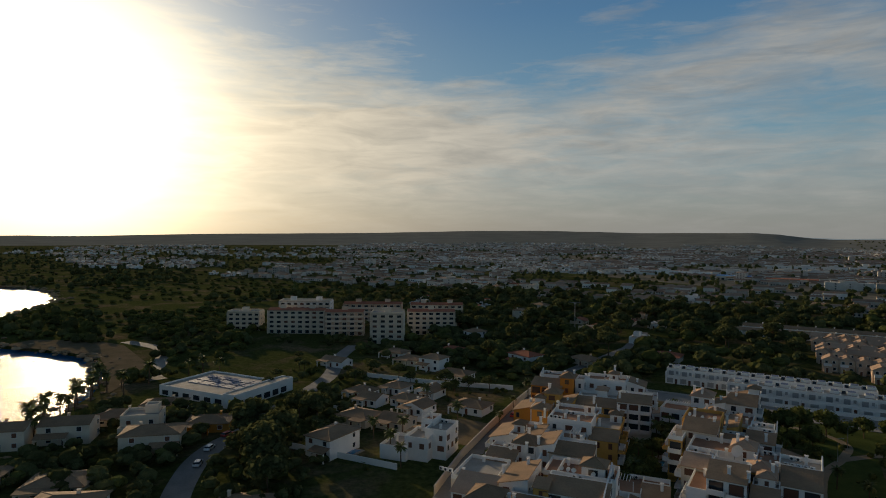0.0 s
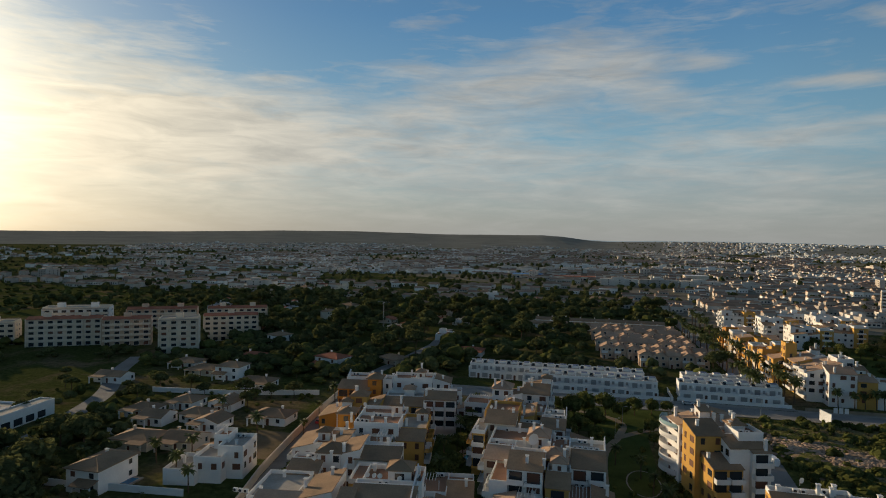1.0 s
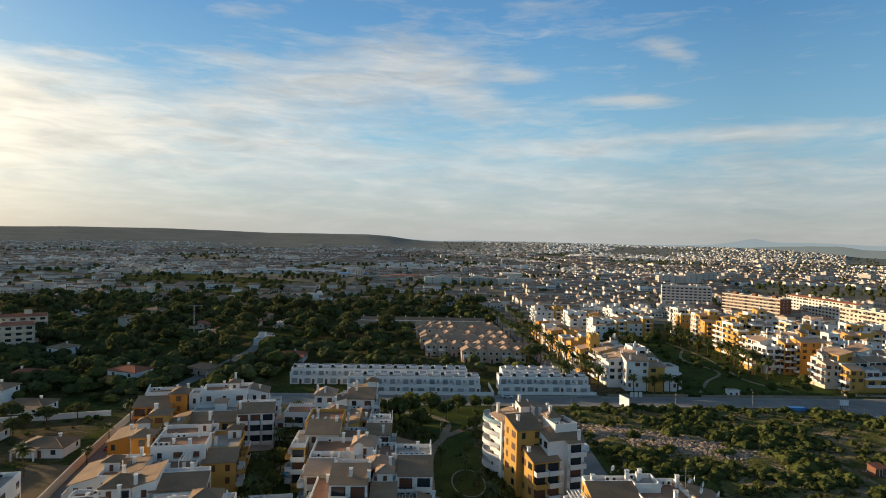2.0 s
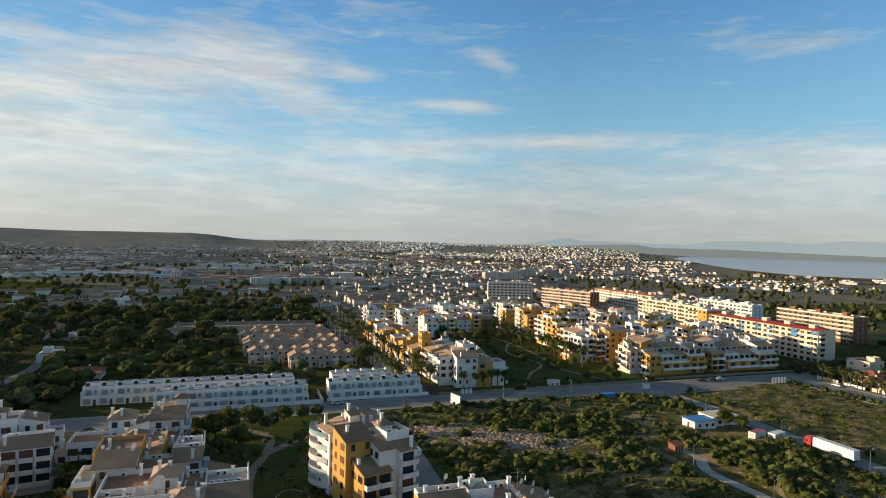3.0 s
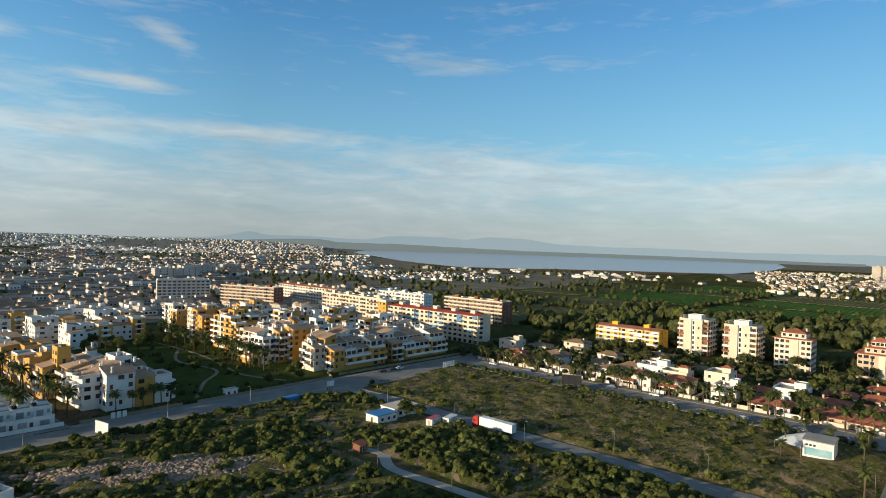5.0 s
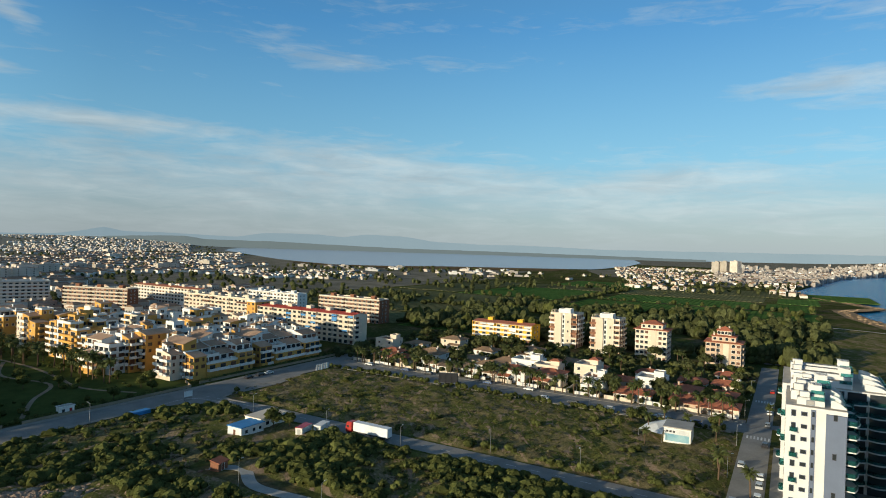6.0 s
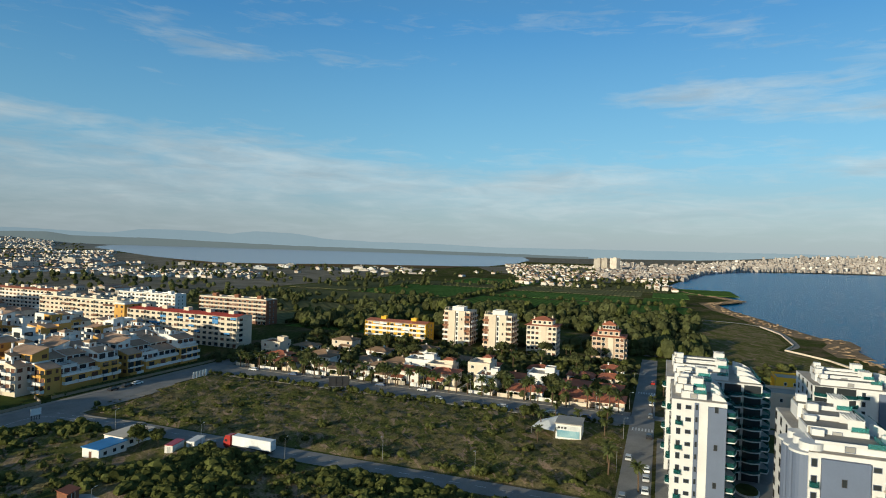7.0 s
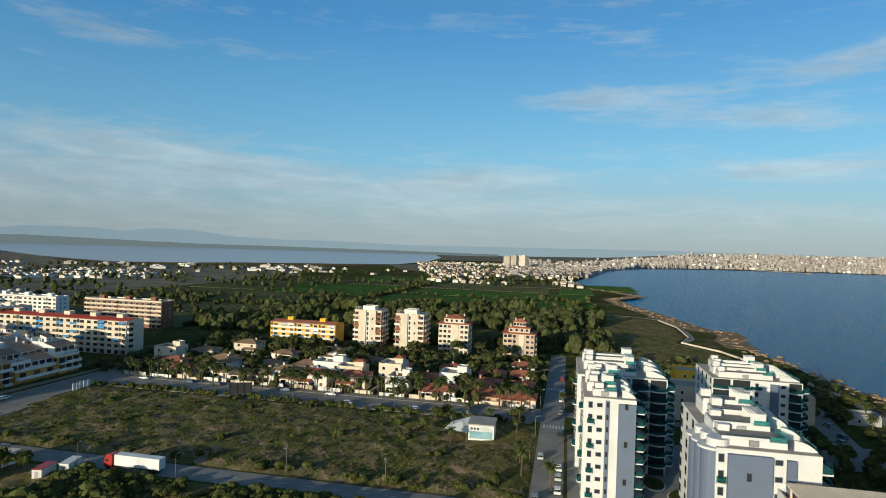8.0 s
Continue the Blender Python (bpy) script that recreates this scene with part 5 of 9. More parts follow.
tube(bm, (0, 0, 0), (0, 0, 5.2), 0.06, 0.04, 6)
part("pole", bm, M["steel"], b)
for z, w in ((3.6, 0.9), (4.4, 1.3), (5.0, 0.7)):
    bm = bmesh.new()
    tube(bm, (-w, 0, z), (w, 0, z), 0.035, 0.035, 5)
    part("rod", bm, M["steel"], b)

# ---- middle distance: ochre and white complexes round the park ----
corner_flats = stepped_block("white and ochre corner apartments with rounded white balconies", 82, 258, [
    (83, 290, 87.5, 296, 18.2, "o", "F", ""), (84, 281, 90.5, 291, 12.6, "o", "w", "W"), (88, 286, 97, 297, 13.4, "w", "w", ""), (84.5, 268, 91, 281, 11.6, "w", "w", ""), (90, 262, 99.5, 269, 12.6, "w", "s", ""), (90.2, 269, 97, 275, 13.4, "w", "w", ""),
    (90.3, 275, 97, 287, 12.8, "w", "w", ""), (96.5, 273, 102.5, 282, 15.6, "w", "F", ""), (97, 282, 104, 292, 12.4, "w", "s", ""), (99.5, 261, 106, 271, 10.4, "o", "s", ""), (102.4, 271, 109, 284, 10.8, "w", "e", ""), (106, 262, 112.5, 270.5, 9.6, "w", "F", "E"),
    (108.6, 270.5, 113.6, 282, 7.4, "w", "F", "E"), (104, 284, 112, 292, 9.8, "o", "s", "")], 41,
    chimneys=((91, 271, 13.6, 1.5), (96.8, 268, 14.0, 1.4), (98, 275, 16.4, 1.2), (100.4, 280, 16.4, 1.4), (88.4, 289, 13.8, 1.6)), far=True, clutter=False)
for k in range(4):
    for y, w in ((22.6, 6.2), (15.8, 5.6)):
        slab = part("balcony", shared(f"balcony|corner|{w}", lambda bm: curve_slab(bm, w, 1.2, 1.0, -0.25, 0.0), M["white"]), None, corner_flats, "", pose(2.5, y, 2.6 + k * 2.9, 0, 0, TURN["W"]))
        part("parapet", shared(f"parapet|corner|{w}", lambda bm: glass_rail(bm, w, 1.2, 1.0, 0.95, 10), M["white"]), None, slab)
        put_window(corner_flats, 2.497, y - w / 2, 2.7 + k * 2.9, "W", 2.2, 2.1, "solo", "dark")
cell_block("apartment_building", at(79, 292), "long orange and cream apartments with tiled roofs along a palm street",
           ["343/oco", "433/rco", "343/oor", "433/cor", "333/orc", "434/oco", "343/roc", "334/oco", "433/oro", "343/coo", "433/oco", "344/orc", "433/oor"], 6.2, 8.0, 43, ("orange", "ochre", "cream"), balcony=0.6, roofs="TTTTFF", tile="paletile")
stepped_block("stepped white and ochre apartments with broad white balconies", 182, 258, [
    (181.5, 269, 188, 279, 11.0, "c", "s", "W"), (187.6, 262, 194, 269.5, 9.8, "o", "s", "W"), (188, 269.5, 194.5, 284, 14.6, "o", "w", "W"), (194, 261.5, 211, 266, 5.9, "o", "F", "S"), (194, 264.6, 203, 270.5, 8.8, "w", "F", "S"), (203, 264.2, 211, 270.5, 9.2, "w", "s", "S"),
    (194.5, 270.5, 202, 277, 11.6, "w", "s", "S"), (202, 269.5, 210.5, 277.5, 12.2, "w", "s", "S"), (210.5, 261, 219, 268, 8.9, "o", "F", "SE"), (210.7, 263, 218.8, 275, 12.4, "w", "s", "SE"), (194.5, 277, 202, 288, 13.6, "w", "s", ""), (202, 277, 209, 287, 14.6, "w", "w", ""),
    (209, 275, 217, 284, 14.0, "w", "s", "E"), (207, 284, 217, 291, 15.6, "w", "w", "E"), (195, 288, 207, 294, 12.4, "c", "s", "")], 51,
    chimneys=((190, 283, 16.2, 1.2), (200, 276, 13.2, 1.3), (206, 275.6, 13.6, 1.4), (214, 283, 15.6, 1.2), (208, 290, 16.6, 1.4), (203, 286, 15.8, 1.2)), far=True, clutter=False)
stepped_block("stepped white apartments over ochre lower floors with tiled roofs", 222, 256, [
    (223.5, 261, 231, 269, 9.8, "o", "s", "S"), (225, 269, 232, 282, 13.6, "w", "w", "W"), (231, 258.5, 250, 263, 5.9, "o", "F", "S"), (231, 261, 240, 267.5, 8.8, "w", "F", "S"), (240, 260.6, 250, 267.5, 9.1, "w", "s", "S"), (232, 267.5, 241, 275, 11.8, "w", "s", "S"),
    (241, 266.5, 250.4, 274, 12.0, "w", "s", "S"), (250, 257.5, 261, 264, 8.9, "o", "F", "SE"), (250.4, 260, 260.8, 272, 12.9, "w", "s", "SE"), (232, 275, 241, 286, 13.8, "w", "w", ""), (241, 274, 251, 284, 14.4, "w", "s", ""), (251, 272, 260, 282, 14.2, "w", "e", "E"),
    (246, 282, 258, 291, 15.8, "w", "w", "E"), (233, 286, 246, 293, 12.6, "o", "s", "")], 52,
    chimneys=((228, 281, 15, 1.2), (238, 274.6, 13.6, 1.3), (248, 273, 13.6, 1.2), (250, 290, 16.8, 1.3), (256, 281, 15.4, 1.2)), far=True, clutter=False)
stepped_block("tall ochre apartments with rounded orange balconies above the park", 172, 292, [
    (185.5, 292, 198.5, 303, 16.6, "o", "s", "W"), (180, 295.5, 186.2, 306, 15.2, "o", "s", "SW"), (187, 302.6, 198, 313, 17.2, "o", "w", ""), (172.5, 298, 180.2, 309, 12.4, "w", "F", "SW"), (174, 306, 184, 317, 14.4, "w", "w", "W"), (184, 312.5, 196, 322, 15.6, "w", "s", "E"),
    (168.5, 300, 172.8, 312, 9.0, "o", "w", "W"), (176, 316.6, 186, 326, 12.8, "o", "s", "W")], 53,
    chimneys=((190, 301, 18.2, 1.4), (183, 305, 16.8, 1.6), (178, 308, 13, 1.6), (189, 318, 17, 1.4)), far=True, clutter=False)
PARK_BLOCKS = [(180, 336, 54, ["6675/owoc", "6766/wowo", "6.66/o.ow", "55.5/oo.o"]),
               (181, 376, 55, ["666/coc", "676/ooo", "5.6/o.o"]), (182, 410, 56, ["666/woo", "665/coo", "565/ooo"]), (211, 302, 57, ["5565/cwow", "6.66/w.oo", "55.5/wo.w"]),
               (218, 342, 58, ["6665/owow", "6676/cowc", "5.56/w.ow"]), (248, 298, 59, ["565/wcw", "566/owc", "555/wow"]), (218, 386, 60, ["666/owo", "676/woc", "555/owc"]), (252, 338, 66, ["666/wco", "666/owc", "555/woc"])]
for u, v, sd, rows in PARK_BLOCKS:
    cell_block("apartment_building", at(u, v), "stepped ochre and white apartments with deep balconies facing the park", rows, 5.7, 6.0, sd, ("white", "ochre"), group="blocks round the park", roofs="TTFF", tile="paletile", deep=True)
for u, v, sd in ((118, 392, 61), (142, 408, 62), (112, 430, 63), (95, 462, 64), (150, 448, 65)):
    cell_block("apartment_building", at(u, v), "white apartments with arched windows and tiled roofs", ["434/wwo", "444/www", "334/wwo"], 6.6, 6.4, sd, ("white", "white", "ochre"), balcony=0.4, group="white blocks behind the park")

# slabs of flats behind the park
long_slab = slab_block("apartment_building", at(302, 348, 0, -90), "long white slab of flats with red roof and blue awnings", 80, 13, 6, "cream", "cream", 71, "redroof", accent="blue", side_win=False)
for k in range(1, 6):
    put_balcony(long_slab, 80.0, 3.6, k * 2.85 + 0.05, "E", 6.2, 1.3, "cream", "solid")
    put_window(long_slab, 80.005, 3.6, k * 2.85 + 0.2, "E", 3.2, 2.0, "solo")
stepped_block("ochre stair tower between two long slabs of flats", 301, 349, [(301, 349, 314, 357, 19.4, "o", "D", "")], 70, far=True, clutter=False)
slab_block("apartment_building", at(324, 452, 0, -90), "long cream slab of flats with brown balconies", 92, 12, 6, "cream", "cream", 72, "flat", accent="wood", far=True)
slab_block("apartment_building", at(388, 372, 0, -90), "brown brick slab of flats with white balconies", 60, 13, 6, "brown", "cream", 73, "flat", far=True)
slab_block("apartment_building", at(404, 470, 0, -90), "white and brown slab of flats", 60, 12, 5, "white", "white", 74, "flat", far=True)
slab_block("apartment_building", at(352, 560, 0, -90), "long pale slab of flats behind the complexes", 90, 12, 6, "cream", "white", 75, "redtile", far=True)
slab_block("apartment_building", at(290, 560, 0, -70), "brown and cream slab of flats", 60, 13, 6, "brown", "cream", 76, "flat", far=True)
slab_block("apartment_building", at(250, 600, 0, -20), "pale cream block of flats", 46, 14, 7, "cream", "white", 77, "flat", far=True)


def core_tower(m, label, w, d, n, seed):
    """A tower of flats: two pale full-height cores with a glazed strip between, brown recessed sides with white balconies, a roof hut."""
    rnd = random.Random(seed)
    b = thing("apartment_tower", m, label, "apartment tower", "inland towers")
    JOIN[b.name] = {}
    h = n * 2.9
    put_wall(b, 0.6, 1.2, -0.3, w - 0.6, d, h, "apricot")
    put_wall(b, w * 0.46, 0.7, -0.3, w * 0.56, 1.199, h + 0.4, "frame", "glazed_strip")
    for x0, x1 in ((w * 0.22, w * 0.45), (w * 0.57, w * 0.80)):
        put_wall(b, x0, 0, -0.3, x1, 1.9, h + 0.7, "cream", "core")
    for s in range(n):
        z = s * 2.9
        put_window(b, w * 0.51, 0.697, z + 0.4, "S", 1.0, 2.0, "solo")
        put_window(b, w * 0.685, -0.003, z + 1.0, "S", 0.7, 1.1, "solo", "dark") if s % 2 else None
        for cx, bw in ((w * 0.11, w * 0.2), (w * 0.89, w * 0.2)):
            put_window(b, cx, 1.197, z + 0.3, "S", 1.8, 2.0, rnd.choice(("solo", "shut")), "wood")
            put_balcony(b, cx, 1.2, z + 0.05, "S", round(bw, 1), 1.3, rnd.choice(("white", "brown", "cream")), "solid") if s else None
        for k in range(3):
            y = d * (0.2 + 0.3 * k)
            put_window(b, w - 0.6, y, z + 0.3, "E", 1.8, 2.0, rnd.choice(("solo", "solo", "shut")), "wood")
            put_balcony(b, w - 0.6, y, z + 0.05, "E", 3.6, 1.3, rnd.choice(("white", "cream", "apricot")), rnd.choice(("solid", "half"))) if s else None
    put_flat(b, 0.6, 1.2, w - 0.6, d, h, "cream", "slab", 0.9)
    put_wall(b, w * 0.3, 2.4, h, w * 0.72, d * 0.6, h + 2.9, "white", "roof_hut")
    put_flat(b, w * 0.3, 2.4, w * 0.72, d * 0.6, h + 2.9, "white", "slab", 0.4)
    for k in range(5):
        put_wall(b, 1.2 + k * 0.55, 2.0, h + 2.3, 1.35 + k * 0.55, 7.0, h + 2.45, "cream", "pergola_beam")
    put_wall(b, 1.0, 2.0, h, 1.2, 2.2, h + 2.3, "cream", "pergola_post")
    put_wall(b, 1.0, 6.8, h, 1.2, 7.0, h + 2.3, "cream", "pergola_post")
    flush(b)


def crowned_block(m, label, w, d, n, wall, seed, glazed=True, crown=2):
    """A block of flats with window bands storey by storey, a tiled skirt at the top and a smaller tiled crown set back."""
    rnd = random.Random(seed)
    b = thing("apartment_tower", m, label, "apartment tower", "inland towers")
    JOIN[b.name] = {}
    h = n * 2.85
    put_wall(b, 0, 0, -0.3, w, d, h, wall)
    put_wall(b, w * 0.5, -0.35, -0.3, w * 0.66, -0.003, h - 0.3, "cream", "core")
    for s in range(n):
        z = s * 2.85
        for face, wide in (("S", w), ("E", d)):
            k = int(wide / 2.3)
            for q in range(k):
                c = (q + 0.5) * wide / k
                if face == "S" and w * 0.47 < c < w * 0.69:
                    continue
                x, y = (c, -0.003) if face == "S" else (w + 0.003, c)
                if glazed or q % 3 != 1:
                    put_window(b, x, y, z + 0.75, face, 1.7, 1.5, rnd.choice(("solo", "solo", "solo", "shut")))
                elif s:
                    put_window(b, x, y, z + 0.3, face, 1.8, 2.0, "solo", "wood")
                    put_balcony(b, x, y, z + 0.05, face, 4.2, 1.2, wall, "solid")
        put_wall(b, -0.15, -0.15, z + 2.6, w + 0.15, 0, z + 2.78, "white", "band") if glazed and s else None
    tile = "redtile"
    put_hip(b, -0.5, -0.5, w + 0.5, d + 0.5, h + 0.18, tile, 0.9)
    x0, y0, x1, y1 = w * 0.16, d * 0.12, w * 0.84, d * 0.88
    z = h
    for k in range(crown):
        put_wall(b, x0, y0, z, x1, y1, z + 3.0, wall, "penthouse")
        for q in range(4):
            put_window(b, x0 + (q + 0.5) * (x1 - x0) / 4, y0 - 0.003, z + 1.1, "S", 1.4, 1.4, "solo")
        put_hip(b, x0, y0, x1, y1, z + 3.1, tile, 1.1 if k < crown - 1 else 1.8)
        put_chimney(b, x0 + 1.0, y0 + 1.2, z + 3.4, 1.5, "cream")
        put_chimney(b, x1 - 1.4, y1 - 2.2, z + 3.4, 1.5, "cream")
        z += 3.0
        x0, y0, x1, y1 = x0 + 2.4, y0 + 2.2, x1 - 2.4, y1 - 2.2
    flush(b)


slab_block("apartment_building", at(374, 226, 0, -90), "yellow four-storey block with white balconies and red roof", 42, 14, 4, "yellow", "white", 78, "redtile", accent="tarp", bay=5.2)
core_tower(at(379, 175, 0, -90), "cream tower of flats with brown side balconies", 18, 15, 7, 81)
core_tower(at(371, 147, 0, -90), "cream tower of flats with brown side balconies", 18, 15, 7, 82)
crowned_block(at(369, 120, 0, -90), "white glazed tower of flats under a red tiled crown", 17, 14, 6, "cream", 83, True, 1)
crowned_block(at(366, 83, 0, -90), "apricot block of flats with balconies under red tiled roofs", 17, 14, 5, "apricot", 84, False, 2)

# the flats by the bay
for x, y, w, d, n, tn, wall, rf, sd in ((-138, 384, 21, 11, 4, 0, "cream", "flat", 91), (-109, 373, 36, 12, 5, 0, "cream", "redtile", 92), (-72, 366, 24, 12, 5, 4, "apricot", "redtile", 93), (-41, 339, 19, 14, 6, 0, "cream", "flat", 94),
                                        (-22, 372, 30, 12, 5, 2, "cream", "redtile", 95), (-68, 410, 40, 12, 5, 0, "apricot", "redtile", 96), (-22, 408, 36, 12, 5, 0, "cream", "redtile", 97), (-108, 396, 34, 12, 6, 0, "white", "flat", 98)):
    slab_block("apartment_building", pose(x, y, 0, 0, 0, tn), "balconied block of flats near the bay", w, d, n, wall, "cream", sd, rf, bay=4.4, far=True)

# ---- white terraces by the main road ----
HEATER = []


def solar_heater(m):
    if HEATER:
        return copy_thing(HEATER[0], m)
    ob = thing("solar_heater", m, "solar water heater with dark panel and white tank on a roof", "solar heater", "rooftop water heaters")
    bm = bmesh.new()
    q = [bm.verts.new(c) for c in ((-0.6, -0.9, 0.15), (0.6, -0.9, 0.15), (0.6, 0.5, 1.0), (-0.6, 0.5, 1.0))]
    r = [bm.verts.new(v.co + Vector((0, -0.05, 0.09))) for v in q]
    bm.faces.new(r), bm.faces.new(q[::-1])
    for i in range(4):
        bm.faces.new((q[i], q[(i + 1) % 4], r[(i + 1) % 4], r[i]))
    for x in (-0.5, 0.5):
        tube(bm, (x, 0.5, 0), (x, 0.5, 1.0), 0.04, 0.04, 5)
        tube(bm, (x, -0.9, 0), (x, -0.9, 0.2), 0.04, 0.04, 5)
    part("panel", bm, M["glass"], ob)
    bm = bmesh.new()
    tube(bm, (-0.75, 0.55, 1.15), (0.75, 0.55, 1.15), 0.28, 0.28, 10)
    part("tank", bm, M["frame"], ob)
    HEATER.append(ob)
    return ob


TERRACE = {}


def terrace_house(m, w=5.3, d=10.0, garage=False):
    key = (w, d, garage)
    if key in TERRACE:
        return copy_thing(TERRACE[key], m)
    b = thing("terraced_house", m, "white two-storey terraced house with a flat roof terrace", "house", "white terraces")
    put_wall(b, 0, 0, -0.3, w, d, 2.8, "white")
    put_wall(b, 0.003, 2.6, 2.8, w - 0.003, d - 0.003, 5.6, "white", "upper_wall")
    put_wall(b, 0.0, 0.0, 2.8, w, 0.16, 3.6, "white", "parapet")
    put_wall(b, -0.1, 0.165, 2.8, 0.1, 2.597, 4.8, "white", "divider")
    put_wall(b, 0.11, 0.17, 2.801, w - 0.11, 2.59, 2.86, "terracotta", "terrace_floor")
    put_flat(b, 0.02, 2.62, w - 0.02, d - 0.02, 5.6, "white", "slab", 0.45)
    put_wall(b, w - 3.2, d - 3.9, 5.6, w - 0.4, d - 0.8, 6.7, "white", "roof_light")
    put_wall(b, w - 3.0, d - 3.7, 6.701, w - 0.6, d - 1.0, 6.78, "grey", "roof_light_pane")
    put_window(b, w * 0.36, 2.598, 2.95, "S", 2.0, 2.0, "blind")
    put_window(b, w * 0.8, 2.598, 3.7, "S", 0.9, 1.2, "blind")
    if garage:
        put_door(b, w * 0.5, -0.002, 0, "S", 2.6, 2.2, "steel")
    else:
        put_window(b, w * 0.36, -0.002, 0.4, "S", 2.4, 2.0, "blind")
        put_door(b, w * 0.82, -0.002, 0, "S", 0.95, 2.1)
    put_window(b, w * 0.5, d + 0.002, 3.7, "N", 1.3, 1.3)
    TERRACE[key] = b
    return b


rt = random.Random(3)
for i in range(14):
    u = -50 + 5.3 * i
    terrace_house(at(u, 268.5, 0.0), 5.3, 10.0)
    solar_heater(at(u + rt.uniform(0.9, 1.3), 273.5 + rt.uniform(0, 2), 5.66))
for i in range(10):
    u = -25 + 5.3 * i
    terrace_house(at(u, 255.2 - (0.6 if i > 7 else 0)), 5.3, 10.0, i % 3 == 2)
    if i % 2:
        solar_heater(at(u + rt.uniform(0.9, 1.3), 261 + rt.uniform(0, 2), 5.66))
for i in range(7):
    terrace_house(at(36.2 + 5.3 * i, 257), 5.3, 10.0, i % 3 == 0)
    solar_heater(at(36.2 + 5.3 * i + rt.uniform(0.9, 1.3), 261 + rt.uniform(0, 2), 5.66))
for i in range(6):
    terrace_house(at(39 + 5.3 * i, 267.4, 0.6), 5.3, 10.0)
garden_wall([(-26, 251.9), (33, 251.9), (33, 268)], 1.5, "white", "white retaining wall in front of the terraces")
garden_wall([(35, 254.3), (75, 254.3)], 1.2, "white", "low white wall in front of the terraces")

# ---- apricot terraces ----
GABLE = {}


def gable_house(m, v):
    if v in GABLE:
        return copy_thing(GABLE[v], m)
    b = thing("terraced_house", m, "pale apricot gabled house with a tiled roof", "house", "apricot terraces")
    w, d = 6.4, 8.0
    put_wall(b, 0, 0, -0.3, w, d, 5.6, "apricot")
    put_gable(b, 0, 0, w, d, 5.6, "apricot", "paletile", 1.7, "y" if v != 1 else "x")
    put_wall(b, 0.6, -2.2, -0.3, w - 2.6, -0.003, 3.0, "apricot", "porch")
    put_flat(b, 0.6, -2.2, w - 2.6, -0.003, 3.0, "white" if v == 2 else "apricot", "terracotta", 0.8)
    for x in (1.7, 4.6):
        put_window(b, x, -0.002, 3.9, "S", 1.1, 1.2)
    put_window(b, 4.9, -0.002, 0.9, "S", 1.2, 1.3)
    put_window(b, -0.002, 4, 3.9, "W", 1.0, 1.2)
    put_window(b, w + 0.002, 4, 3.9, "E", 1.0, 1.2)
    put_door(b, 2.0, -2.202, 0, "S")
    put_chimney(b, 4.8, 5.5, 6.2, 1.2, "apricot")
    GABLE[v] = b
    return b


for r, (v, u0, u1) in enumerate(((316, 26, 60), (332, 8, 60), (352, 6, 58), (368, 6, 58), (388, 4, 56), (404, 4, 56))):
    u = u0
    while u < u1 - 6:
        gable_house(at(u, v + rt.uniform(-1.2, 1.2)), rt.randrange(3))
        u += 6.5
for v in (424, 446):
    b = thing("terrace_row", at(-38, v), "long low white terrace under a dark tiled roof", "house", "low dark-roofed terraces")
    put_wall(b, 0, 0, -0.3, 92, 8, 3.4, "white")
    put_gable(b, 0, 0, 92, 8, 3.4, "white", "tile", 1.5, "x")
    for i in range(18):
        put_window(b, 2.5 + 5 * i, -0.002, 1.0, "S", 1.4, 1.3)
    for i in range(9):
        put_chimney(b, 5 + 10 * i, 5.5, 4.2, 1.2)

# ---- villas ----
PLOTS = []  # u, v, reach: kept clear of trees


def place_villa(u, v, w, d, n, wall, tile, kind, seed, turn=0.0, label=""):
    lab = label or f"{'two-storey' if n > 1 else 'single-storey'} {wall} villa with a {'flat terrace roof' if kind == 'flat' else 'brown tiled roof' if tile == 'tile' else 'red tiled roof'}"
    villa(at(u, v, 0, turn), lab, w, d, n, wall, tile, seed, kind, True, v > 225)
    PLOTS.append((u + w / 2, v + d / 2, max(w, d) * 0.62 + 1.5))


for a in ((-120, 125, 9, 13, 2, "white", "tile", "hip", 202), 
          (-106, 183, 12, 9, 1, "white", "tile", "hip", 205), (-136, 222, 14, 9, 1, "white", "tile", "hip", 206), (-152, 232, 11, 9, 2, "white", "tile", "hip", 207), (-196, 214, 13, 8, 1, "white", "tile", "gable", 208),
          (-140, 172, 9, 8, 1, "white", "tile", "gable", 209), (-129, 178, 8, 8, 1, "white", "tile", "hip", 210), (-150, 178, 10, 8, 1, "white", "tile", "hip", 211), (-120, 172, 9, 9, 1, "white", "tile", "gable", 212),
          (-142, 190, 9, 9, 1, "white", "tile", "hip", 213), (-128, 192, 9, 9, 1, "white", "tile", "gable", 214), (-132, 152, 12, 10, 1, "cream", "tile", "hip", 215), (-118, 155, 10, 9, 1, "cream", "tile", "gable", 216),
          (-168, 236, 12, 9, 1, "cream", "tile", "hip", 217), (-184, 246, 12, 9, 1, "white", "tile", "hip", 218)):
    place_villa(*a)
